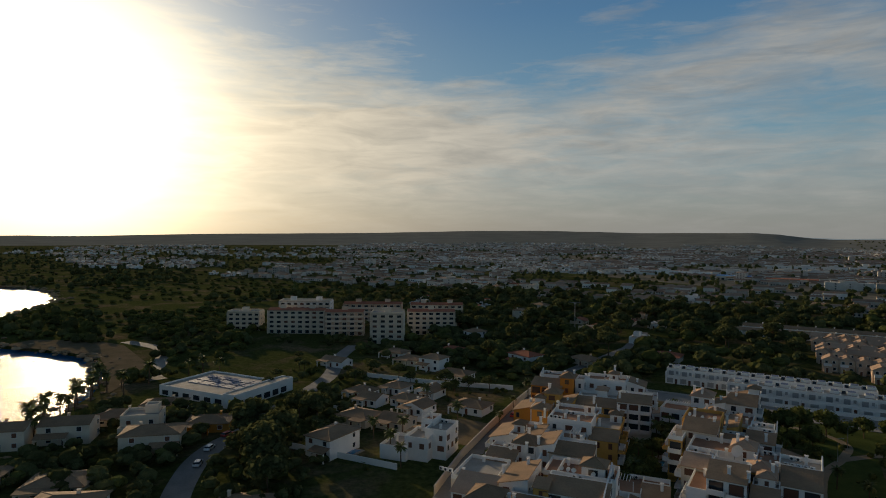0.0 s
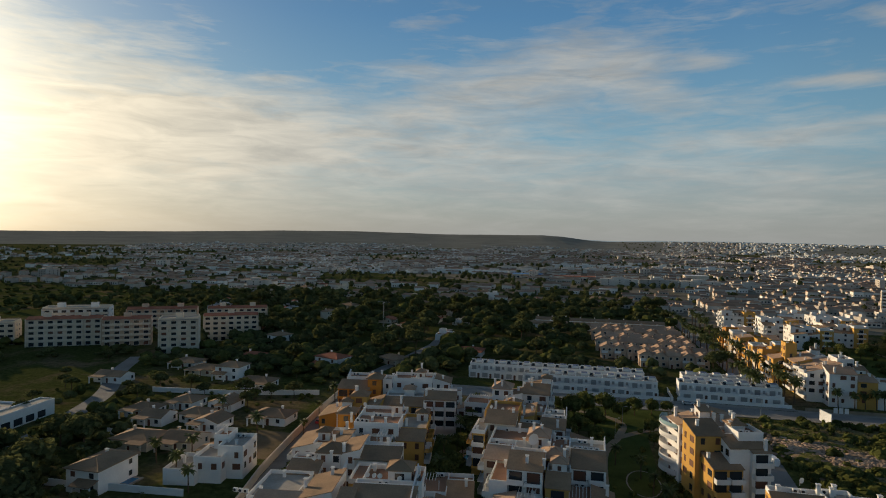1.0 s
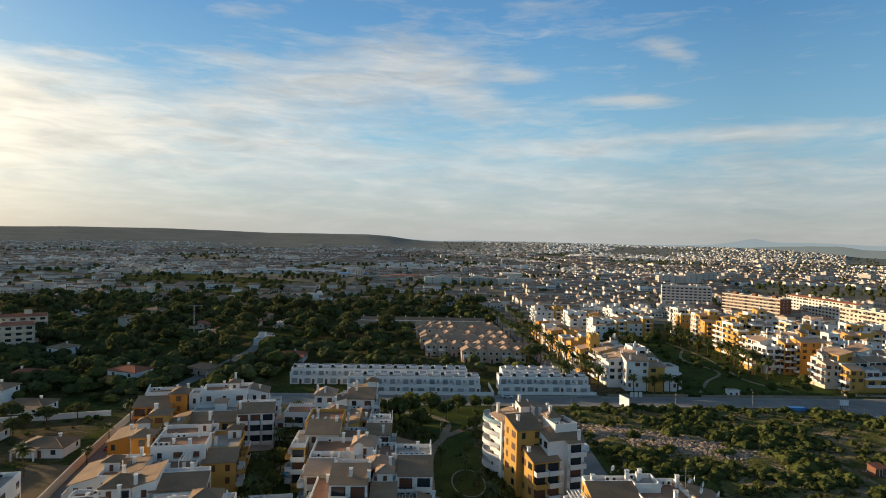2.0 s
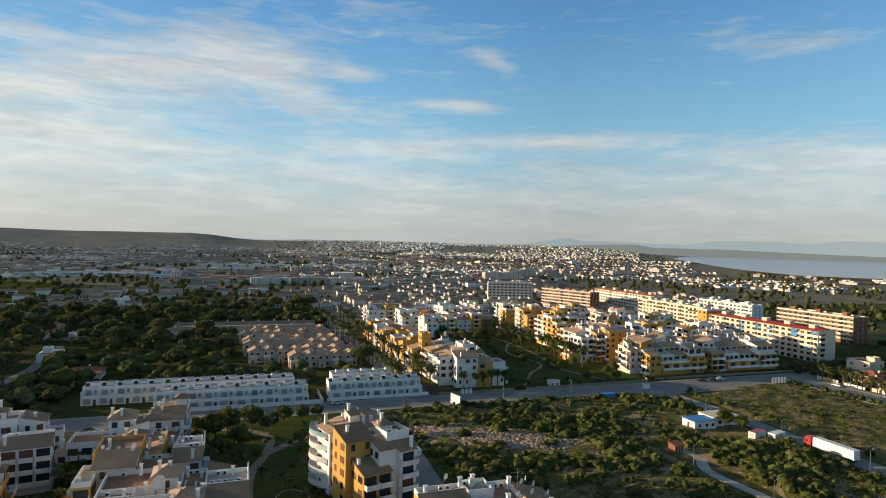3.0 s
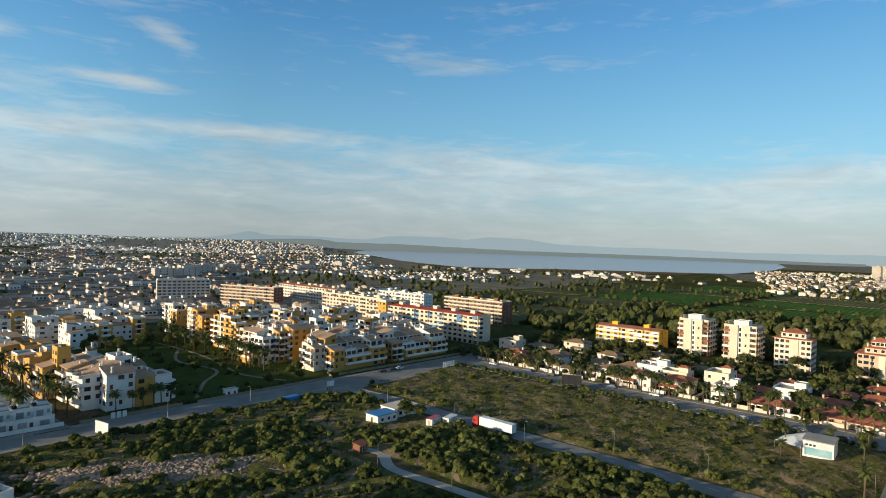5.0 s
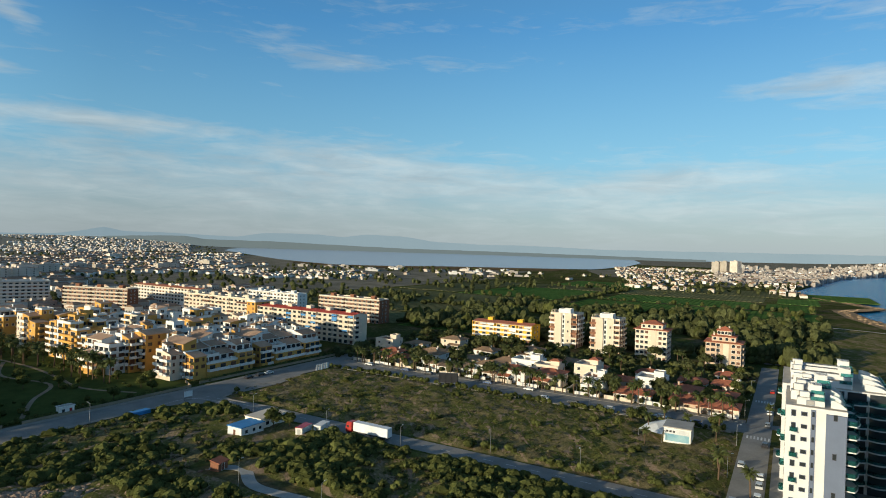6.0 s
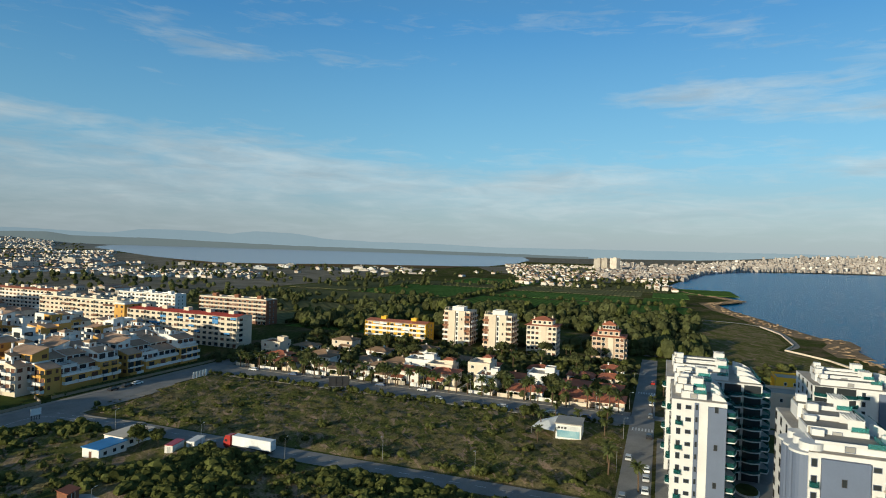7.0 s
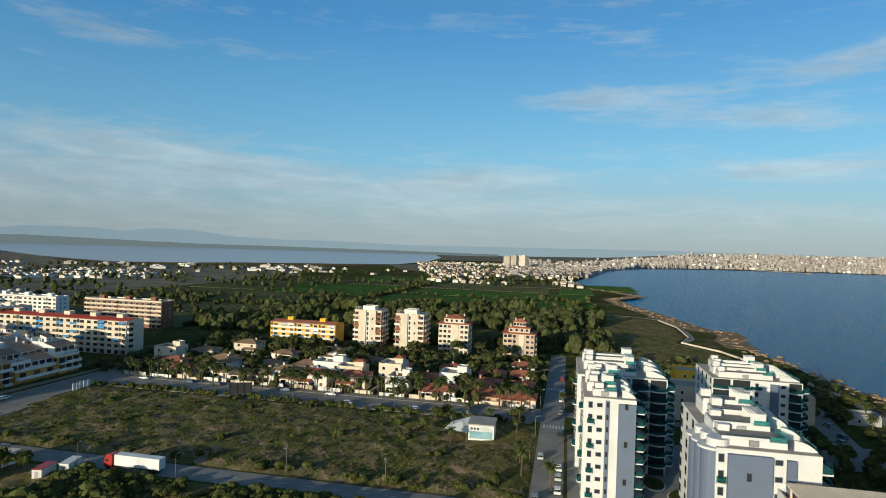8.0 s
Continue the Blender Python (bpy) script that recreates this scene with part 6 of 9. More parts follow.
# houses of the shore quarter
for x, y, tn, w, d, n, wall, kind, sd in ((-132, 168, 12, 13, 9, 2, "cream", "gable", 221), (-118, 174, 12, 14, 9, 2, "cream", "gable", 222), (-90, 166, 12, 16, 10, 2, "cream", "hip", 223), (-98, 182, 12, 11, 9, 2, "cream", "flat", 224),
                                          (-80, 186, 10, 13, 10, 1, "orange", "hip", 225), (-112, 192, 8, 12, 9, 1, "cream", "hip", 226), (-122, 140, 10, 15, 10, 1, "cream", "hip", 227), (-98, 138, 10, 14, 10, 1, "cream", "hip", 228),
                                          (-104, 206, 8, 14, 8, 1, "cream", "hip", 229), (-50, 128, 0, 12, 9, 1, "cream", "hip", 230), (-86, 120, 5, 14, 10, 2, "cream", "hip", 231)):
    villa(pose(x, y, 0, 0, 0, tn), f"{'two-storey' if n > 1 else 'low'} {wall} house with a brown roof near the bay", w, d, n, wall, "tile", sd, kind)
    PLOTS.append((x * CG + y * SG, -x * SG + y * CG, 11))
# villas on the palm-lined street
VS = []
for v0, u0, w, d, n, wall, tile, kind in ((60, 268, 13, 11, 1, "cream", "redtile", "hip"), (72, 270, 13, 12, 1, "apricot", "redtile", "hip"), (62, 288, 12, 11, 1, "cream", "redtile", "hip"), (76, 290, 12, 11, 1, "apricot", "redtile", "hip"),
                                         (92, 270, 14, 11, 1, "white", "redtile", "hip"), (90, 288, 12, 12, 2, "white", "redtile", "flat"), (104, 292, 11, 10, 1, "apricot", "redtile", "hip"), (112, 274, 9, 10, 2, "white", "redtile", "flat"),
                                         (118, 284, 10, 12, 3, "cream", "redtile", "flat"), (130, 272, 12, 10, 2, "cream", "redtile", "hip"), (136, 286, 12, 9, 2, "cream", "redtile", "flat"), (146, 270, 12, 9, 2, "white", "redtile", "hip"),
                                         (148, 292, 14, 11, 2, "white", "redtile", "flat"), (160, 272, 12, 9, 2, "white", "tile", "hip"), (172, 274, 12, 10, 1, "white", "tile", "hip"), (184, 272, 13, 10, 1, "white", "tile", "hip"),
                                         (196, 280, 14, 10, 2, "white", "tile", "hip"), (212, 274, 13, 10, 1, "cream", "redtile", "hip"), (225, 286, 12, 10, 1, "white", "redtile", "hip"), (180, 294, 12, 10, 1, "cream", "tile", "hip"),
                                         (208, 300, 12, 10, 1, "cream", "tile", "hip"), (164, 300, 11, 10, 1, "apricot", "tile", "hip"), (122, 312, 14, 10, 1, "cream", "redtile", "hip"), (76, 310, 12, 10, 1, "white", "redtile", "hip"),
                                         (62, 312, 12, 9, 1, "cream", "redtile", "hip"), (96, 316, 12, 10, 1, "cream", "redtile", "hip"), (140, 320, 12, 10, 1, "white", "tile", "hip"), (160, 324, 12, 10, 2, "white", "tile", "hip"),
                                         (186, 322, 12, 10, 1, "white", "tile", "hip"), (210, 328, 13, 10, 2, "cream", "tile", "hip"), (228, 316, 12, 9, 1, "white", "tile", "hip"), (64, 334, 11, 10, 1, "white", "redtile", "hip"), (238, 300, 12, 10, 2, "cream", "tile", "flat")):
    villa(at(u0, v0 + w, 0, -90), f"{'two-storey ' if n > 1 else ''}{wall} villa with a {'terrace roof' if kind == 'flat' else 'red tiled roof' if tile == 'redtile' else 'brown tiled roof'} behind street palms", w, d, n, wall, tile, 300 + int(v0 + u0), kind, True, u0 > 280)
    PLOTS.append((u0 + d / 2, v0 + w / 2, max(w, d) * 0.6 + 1))
for v in range(60, 234, 13):
    garden_wall([(266.5 + (v % 3) * 0.5, v), (266.5 + (v % 3) * 0.5, v + 10.5)], 1.2 + 0.12 * (v % 4), "cream" if v % 2 else "white", "low rendered garden wall along the palm-lined street")
for v in range(70, 238, 14):
    garden_wall([(266.8, v), (300, v)], 1.5, "cream", "cream garden wall between two villas")
# villas scattered through the pine quarter
rv = random.Random(77)
for _ in range(420):
    u, v = rv.uniform(-330, 62), rv.uniform(258, 640)
    if (u > -62 and v < 300) or (u > -45 and 305 < v < 462) or (u < -185 and v < 420) or any(math.hypot(u + 5 - a, v + 5 - c) < r + 11 for a, c, r in PLOTS):
        continue
    n = rv.choice((1, 1, 1, 2))
    place_villa(u, v, rv.uniform(9, 14), rv.uniform(8, 10), n, rv.choice(("white", "white", "cream")), rv.choice(("tile", "tile", "redtile")), rv.choice(("hip", "hip", "gable", "flat")), rv.randrange(9999), rv.choice((0, 0, 90, -20)))
    if len(PLOTS) > 94:
        break

# white commercial hall by the bay
b = thing("commercial_hall", pose(-109, 231, 0, 0, 0, -26) @ Matrix.Diagonal((0.92, 0.92, 0.68, 1)), "white flat-roofed commercial hall with dark roof panels", "commercial building")
put_wall(b, 0, 0, -0.3, 38, 29, 5.0, "white")
put_flat(b, 0, 0, 38, 29, 5.0, "white", "slab", 0.9)
put_wall(b, 38.01, -2, -0.3, 44, 32, 7.2, "white", "front_wing")
put_flat(b, 38.01, -2, 44, 32, 7.2, "white", "slab", 0.5)
for i in range(5):
    for j in range(3):
        bm = bmesh.new()
        box(bm, 0, 0, 0, 5.6, 4.0, 0.35)
        part("roof_panel", bm, M["grey"], b, "", pose(5 + 6.4 * i, 10 + 5 * j, 5.06))
for i in range(6):
    put_window(b, 3.5 + 6 * i, -0.002, 0.6, "S", 3.6, 2.6)
    put_window(b, 44.002, 1 + 5 * i, 0.6, "E", 3.6, 3.2)
PLOTS.append((-213, 145, 30)), PLOTS.append((-93, 144, 12))

# ---- seaside towers ----
def sea_balcony(b, x, y, z, face, w, d=1.8, bulge=0.9):
    if b.name in JOIN:
        m = pose(x, y, z, 0, 0, TURN[face])
        join_into(b, "balcony_front", shared(f"balcony|sea|{w}|{d}|{bulge}", lambda bm: curve_slab(bm, w, d, bulge, -0.28, 0.0), M["seawhite"]), m)
        return join_into(b, "balcony_front", shared(f"glass_rail|{w}|{d}|{bulge}", lambda bm: glass_rail(bm, w, d, bulge), M["teal"]), m)
    slab = part("balcony", shared(f"balcony|sea|{w}|{d}|{bulge}", lambda bm: curve_slab(bm, w, d, bulge, -0.28, 0.0), M["seawhite"]), None, b, "", pose(x, y, z, 0, 0, TURN[face]))
    part("glass_rail", shared(f"glass_rail|{w}|{d}|{bulge}", lambda bm: glass_rail(bm, w, d, bulge), M["teal"]), None, slab)


def fin(b, x, y, z, length, h, axis="y"):
    """A white curved fin wall that sweeps up over the roof terraces."""
    bm = bmesh.new()
    n = 10
    prof = [(0, -0.05)] + [(length * i / n, 0.02 + h * math.sin(math.pi / 2 * i / n) ** 0.65) for i in range(n + 1)] + [(length, -0.05)]
    sides = []
    for off in (0, 0.35):
        sides.append([bm.verts.new((off, p, q) if axis == "y" else (p, off, q)) for p, q in prof])
    bm.faces.new(sides[0]), bm.faces.new(sides[1][::-1])
    for i in range(len(prof)):
        k = (i + 1) % len(prof)
        bm.faces.new((sides[0][i], sides[1][i], sides[1][k], sides[0][k]))
    part("fin_wall", bm, M["seawhite"], b, "", pose(x, y, z))


def sea_tower(m, w, d, n, label, west, seed=1, step=2.75, back=False, columns=0):
    """w along u, d along v. west lists the bands of the landward face from north to south with their shares: w plain white, p white with windows, t small balconies, s a slot of windows, g blue-grey cladding, b stacked curved balconies."""
    rnd = random.Random(seed)
    b = thing("apartment_tower", m, label, "apartment tower", "seaside towers")
    if back:
        JOIN[b.name] = {}
    h = n * step
    put_wall(b, 0, 0, -0.3, w, d, h, "seawhite")
    y0 = d
    for k, (kind, share) in enumerate(west):
        bw = d * share
        y1, y0 = y0, y0 - bw
        mid = (y0 + y1) / 2
        if kind == "g":
            put_wall(b, -0.9, y0 + 0.15, -0.3, -0.003, y1 - 0.15, h + rnd.uniform(-1.2, 0.8), "grey", "cladding")
        if kind == "s":
            put_wall(b, -0.1, y0 + 0.1, -0.3, -0.003, y1 - 0.1, h - 0.4, "grey", "cladding")
        for s in range(n):
            z = s * step
            if kind == "b":
                sea_balcony(b, 0, y1 - 0.1, z, "W", round(bw - 0.2, 2), 1.5, 1.1) if s else None
                put_window(b, -0.003, mid, z + 0.1, "W", round(bw - 0.9, 1), 2.4, "pane", "dark")
            elif kind == "t":  # windows by turns with small glass-railed balconies
                put_window(b, -0.003, mid, z + 0.6, "W", 0.8, 1.3, "solo", "grey")
                sea_balcony(b, 0, y1 - 0.1, z, "W", round(bw - 0.2, 2), 0.7, 0.3) if s and s % 2 else None
            elif kind == "s":  # a clad strip of narrow windows
                put_window(b, -0.104, mid, z + 0.9, "W", 0.5, 1.2, "solo", "grey")
            elif kind == "p":
                put_window(b, -0.003, mid, z + 0.9, "W", 1.1, 0.8, "solo", "grey")
            elif kind == "g":
                put_window(b, -0.904, mid + 0.2, z + 0.9, "W", 0.6, 1.2, "pane", "dark") if s % 3 == k % 3 and bw > 4 else None
    for s in range(n):
        z = s * step
        cnt = max(2, round(w / 9))
        cw = w / cnt
        for k in range(cnt):
            if s:
                sea_balcony(b, cw * k + 0.15, 0, z, "S", round(cw - 0.3, 2))
            put_window(b, cw * (k + 0.5), -0.004, z + 0.12, "S", round(cw - 1.4, 1), 2.35, "pane", "dark")
        if s and s % 2 == 0 and columns == 0:
            sea_balcony(b, 3.2, d, z, "N", 2.4, 0.8, 0.3)
        for k in range(max(2, round(w / 6))):
            put_window(b, 2.0 + 6 * k if 2.0 + 6 * k < w - 1 else w - 1.2, d + 0.003, z + 0.7, "N", 1.4, 1.6, "pane", "dark")
    for k in range(columns):  # round blue-grey stair columns under white round slabs
        x = 2.6 + k * 5.2
        bm = bmesh.new()
        tube(bm, (x, d, -0.3), (x, d, h - 0.6 - 0.5 * k), 2.1, 2.1, 20)
        part("column", bm, M["grey"], b)
        bm = bmesh.new()
        tube(bm, (x, d, h - 0.6 - 0.5 * k), (x, d, h - 0.2 - 0.5 * k), 2.7, 2.7, 20)
        tube(bm, (x, d - 0.8, h - 0.2 - 0.5 * k), (x, d - 0.8, h + 1.2 - 0.5 * k), 1.9, 1.9, 20)
        part("round_slab", bm, M["seawhite"], b)
    # stepped roof terraces with glass rails, fins and pergolas
    bm = bmesh.new()
    box(bm, 0.1, 0.1, h - 0.1, w - 0.1, d - 0.1, h + 0.06)
    part("roof", bm, M["slab"], b)
    steps = 4
    for k in range(steps):
        x0 = 2.0 + (w - 5) * k / steps
        x1 = x0 + (w - 5) / steps + (0.4 if k < steps - 1 else 0)
        y0, y1 = d * 0.3 + rnd.uniform(-1, 1), d - 0.8 - rnd.uniform(0, d * 0.15)
        top = h + (1.3, 2.0, 2.3, 2.7)[k] + rnd.uniform(-0.2, 0.3)
        put_wall(b, x0, y0, h, x1, y1, top, "seawhite", "penthouse")
        put_wall(b, x0 + 0.2, y0 + 0.2, top + 0.001, x1 - 0.6, y1 - 0.3, top + 0.09, "paving", "terrace_floor")
        put_wall(b, x0 + 0.1, y0 + 0.05, top + 0.1, x1 - 0.7, y0 + 0.11, top + 0.95, "railglass", "glass_rail")
        put_window(b, (x0 + x1) / 2, y0 - 0.003, h + 0.2, "S", min(3.0, x1 - x0 - 1.2), 1.2 if k == 0 else 2.1, "pane", "dark")
        put_window(b, x0 - 0.003, (y0 + y1) / 2, h + 0.25, "W", 1.5, 0.9 if k == 0 else 1.5, "blind", "grey")
        put_wall(b, x1 - 2.4, y1 - 2.6, top, x1 - 0.9, y1 - 0.6, top + rnd.uniform(0.9, 1.7), "seawhite", "vent_box")
        fin(b, x0, -0.3, h - 0.5, max(3.4, d * 0.24), 2.3 + 0.3 * k)
        put_wall(b, x0 + 0.1, y0 + 0.12, top + 0.1, x0 + 0.16, y0 + 2.8, top + 0.95, "railglass", "glass_rail")
        put_wall(b, x0 + 0.06, y0 + 2.9, top, x0 + 0.3, y1 - 0.1, top + rnd.uniform(0.35, 0.6), "seawhite", "parapet")
        put_wall(b, x0 + 0.5, 0.12, h + 0.061, x1 - 0.3, 0.18, h + 1.0, "railglass", "glass_rail")
        put_wall(b, x0 + 0.5, y0 + 1.0, top + 0.1, x0 + 1.3, y0 + 2.0, top + 0.5, "wood", "sun_bench") if k % 2 == 0 else None
        put_wall(b, x1 - 0.55, y1 - 1.2, top, x1 - 0.1, y1 - 0.4, top + rnd.uniform(0.6, 1.3), "paving", "flue")
        for q in range(6):
            put_wall(b, x0 + 0.4, y0 + 0.6 + q * 0.55, top + 2.1, x1 - 1.0, y0 + 0.72 + q * 0.55, top + 2.24, "seawhite", "pergola_beam") if k in (1, 3) else None
        if k in (1, 3):
            put_wall(b, x0 + 0.5, y0 + 0.6, top, x0 + 0.65, y0 + 3.3, top + 2.1, "seawhite", "pergola_post")
            put_wall(b, x1 - 1.2, y0 + 0.6, top, x1 - 1.05, y0 + 3.3, top + 2.1, "seawhite", "pergola_post")
    flush(b)
    return b


sea_tower(at(181, 33), 24, 12, 9, "white and blue-grey seaside tower with teal glass balconies", [("w", 0.06), ("t", 0.15), ("p", 0.2), ("s", 0.1), ("w", 0.14), ("g", 0.35)], seed=1, step=2.9)
sea_tower(at(208, 22), 28, 24, 9, "white seaside tower with dark curved balconies of teal glass", [("w", 0.2), ("b", 0.2), ("b", 0.2), ("b", 0.2), ("b", 0.2)], seed=2, back=True, step=2.9)
sea_tower(at(238, -22), 25, 26, 8, "white seaside block with blue glass and curved balconies", [("b", 0.22), ("b", 0.22), ("t", 0.12), ("w", 0.08), ("g", 0.1), ("p", 0.1), ("b", 0.16)], seed=3, back=True)
sea_tower(at(149, 6), 33, 17, 9, "white and blue-grey seaside tower with stepped roof terraces", [("t", 0.1), ("g", 0.44), ("p", 0.12), ("g", 0.1), ("w", 0.24)], seed=4, step=2.95, columns=3)
# lower wing with a roof terrace under a cream pergola
wing = thing("apartment_wing", at(137, -6), "white terrace wing with a cream slatted pergola on its roof", "apartment building")
put_wall(wing, 0, 0, -0.3, 11.9, 19, 19.5, "seawhite")
put_flat(wing, 0, 0, 11.9, 19, 19.5, "seawhite", "terracotta", 1.0)
for k in range(5):
    put_wall(wing, 0.6, 1.0 + 4.2 * k, 19.56, 0.9, 1.3 + 4.2 * k, 22.3, "cream", "pergola_post")
    put_wall(wing, 8.4, 1.0 + 4.2 * k, 19.56, 8.7, 1.3 + 4.2 * k, 22.3, "cream", "pergola_post")
for k in range(25):
    put_wall(wing, 0.4 + k * 0.35, 0.4, 22.45, 0.6 + k * 0.35, 18.8, 22.65, "cream", "pergola_slat")
for y in (1.0, 9.4, 17.8):
    put_wall(wing, 0.3, y, 22.3, 9.0, y + 0.3, 22.449, "cream", "pergola_beam")
for k in range(7):
    for j in range(3):
        put_window(wing, -0.003, 3.5 + 6 * j, k * 2.95 + 0.6, "W", 1.8, 1.9, "pane", "dark")
sheet("road", quad_uv(228, -75, 252, -23.5), 0.09, M["asphalt"], "asphalt car park behind the seaside towers", "car park")
sheet("paving", quad_uv(176, -10, 237, 48), 0.10, M["asphalt"], "grey paved court between the seaside towers", "paving")
for u, v, r in ((200, 26, 3.0), (191, 20, 4.0), (226, 5, 3.5)):
    bm = bmesh.new()
    prism(bm, [(r * 1.5 * math.cos(i * math.pi / 8), r * math.sin(i * math.pi / 8)) for i in range(16)], 0.1, 0.5)
    pl = thing("flower_bed", at(u, v), "round white-edged flower bed with low shrubs", "flower bed")
    part("edging", bm, M["white"], pl)
    bm = bmesh.new()
    prism(bm, [(r * 1.36 * math.cos(i * math.pi / 8), r * 0.9 * math.sin(i * math.pi / 8)) for i in range(16)], 0.4, 0.75)
    part("planting", bm, M["shrub"], pl)
# houses beyond the towers
for u, v, w, d, n, wall in ((268, -2, 14, 14, 4, "cream"), (266, -36, 9, 10, 4, "apricot"), (285, 8, 12, 12, 3, "cream"), (300, -6, 13, 10, 4, "yellow"), (290, -24, 12, 10, 2, "white"), (282, -64, 8, 11, 1, "concrete"), (232, 60, 0, 0, 0, "")):
    if n:
        slab_block("apartment_building", at(u, v), f"small {wall} block of flats behind the seaside towers", w, d, n, wall, wall, 400 + u, "flat", bay=4, top=False, far=True)

# ---- vegetation ----
def crown_arrays(seed, lobes, cards, size, core=0.8, k=7):
    """Leaf clumps round several lobes (x, y, z, rx, rz): dark inner bodies and many small tilted leaf cards."""
    rs = np.random.RandomState(seed)
    V, F, n = [], [], 0
    for (x, y, z, rx, rz) in lobes:
        rings = ((-0.75, 0.62), (-0.1, 1.0), (0.5, 0.84), (0.88, 0.42))
        for h, r in rings if core else ():
            a = np.arange(k) * 2 * math.pi / k + rs.uniform(0, 1)
            rr = r * rx * core * rs.uniform(0.85, 1.1, k)
            V.append(np.stack([x + rr * np.cos(a), y + rr * np.sin(a), np.full(k, z + h * rz * core) + rs.uniform(-0.08, 0.08, k) * rz], 1))
        for q in range(3) if core else ():
            for i in range(k):
                F.append((n + q * k + i, n + q * k + (i + 1) % k, n + (q + 1) * k + (i + 1) % k, n + (q + 1) * k + i))
        if core:
            F.append(tuple(n + 3 * k + i for i in range(k)))
            n += 4 * k
        m = int(cards * rx * (rx + rz) / sum(l[3] * (l[3] + l[4]) for l in lobes))
        d = rs.normal(size=(m, 3))
        d[:, 2] += 0.25
        d /= np.linalg.norm(d, axis=1)[:, None]
        c = np.array([x, y, z]) + d * np.array([rx, rx, rz]) * rs.uniform(0.72, 1.08, (m, 1))
        t = np.cross(d, rs.normal(size=(m, 3)))
        t /= np.linalg.norm(t, axis=1)[:, None] + 1e-6
        b = np.cross(d, t) + d * rs.uniform(-0.7, 0.7, (m, 1))
        s = size * rs.uniform(0.6, 1.3, (m, 1))
        quad = np.stack([c + t * s, c + b * s * 0.6, c - t * s * 0.9, c - b * s * 0.7 + d * s * 0.3], 1).reshape(-1, 3)
        V.append(quad)
        F += [(n + 4 * i, n + 4 * i + 1, n + 4 * i + 2, n + 4 * i + 3) for i in range(m)]
        n += 4 * m
    return np.concatenate(V), F


def array_mesh(name, V, F, mats):
    me = bpy.data.meshes.new(name)
    me.from_pydata(V.tolist() if hasattr(V, "tolist") else V, [], F)
    me.materials.append(mats)
    return me


def lobes_pine(seed, h, r):
    rr = random.Random(seed)
    out = [(0, 0, h, r * 0.62, r * 0.42)]
    for i in range(5):
        a = i * 1.26 + rr.uniform(-0.3, 0.3)
        out.append((r * 0.55 * math.cos(a), r * 0.55 * math.sin(a), h - r * rr.uniform(0.05, 0.3), r * rr.uniform(0.4, 0.55), r * rr.uniform(0.28, 0.38)))
    return out


def trunk_bm(h, r, lean=0.4, limbs=4, spread=1.6, seed=0):
    rr = random.Random(seed)
    bm = bmesh.new()
    p, top = Vector((0, 0, -0.2)), Vector((lean, lean * 0.4, h))
    mid = p.lerp(top, 0.55) + Vector((0.15, -0.1, 0))
    tube(bm, p, mid, r, r * 0.75, 7)
    tube(bm, mid, top, r * 0.75, r * 0.4, 7)
    for i in range(limbs):
        a = i * 6.28 / limbs + rr.uniform(-0.3, 0.3)
        q = mid.lerp(top, rr.uniform(0.1, 0.8))
        tube(bm, q, q + Vector((spread * math.cos(a), spread * math.sin(a), spread * 0.6)), r * 0.4, r * 0.15, 5)
    return bm


PROTO = {}


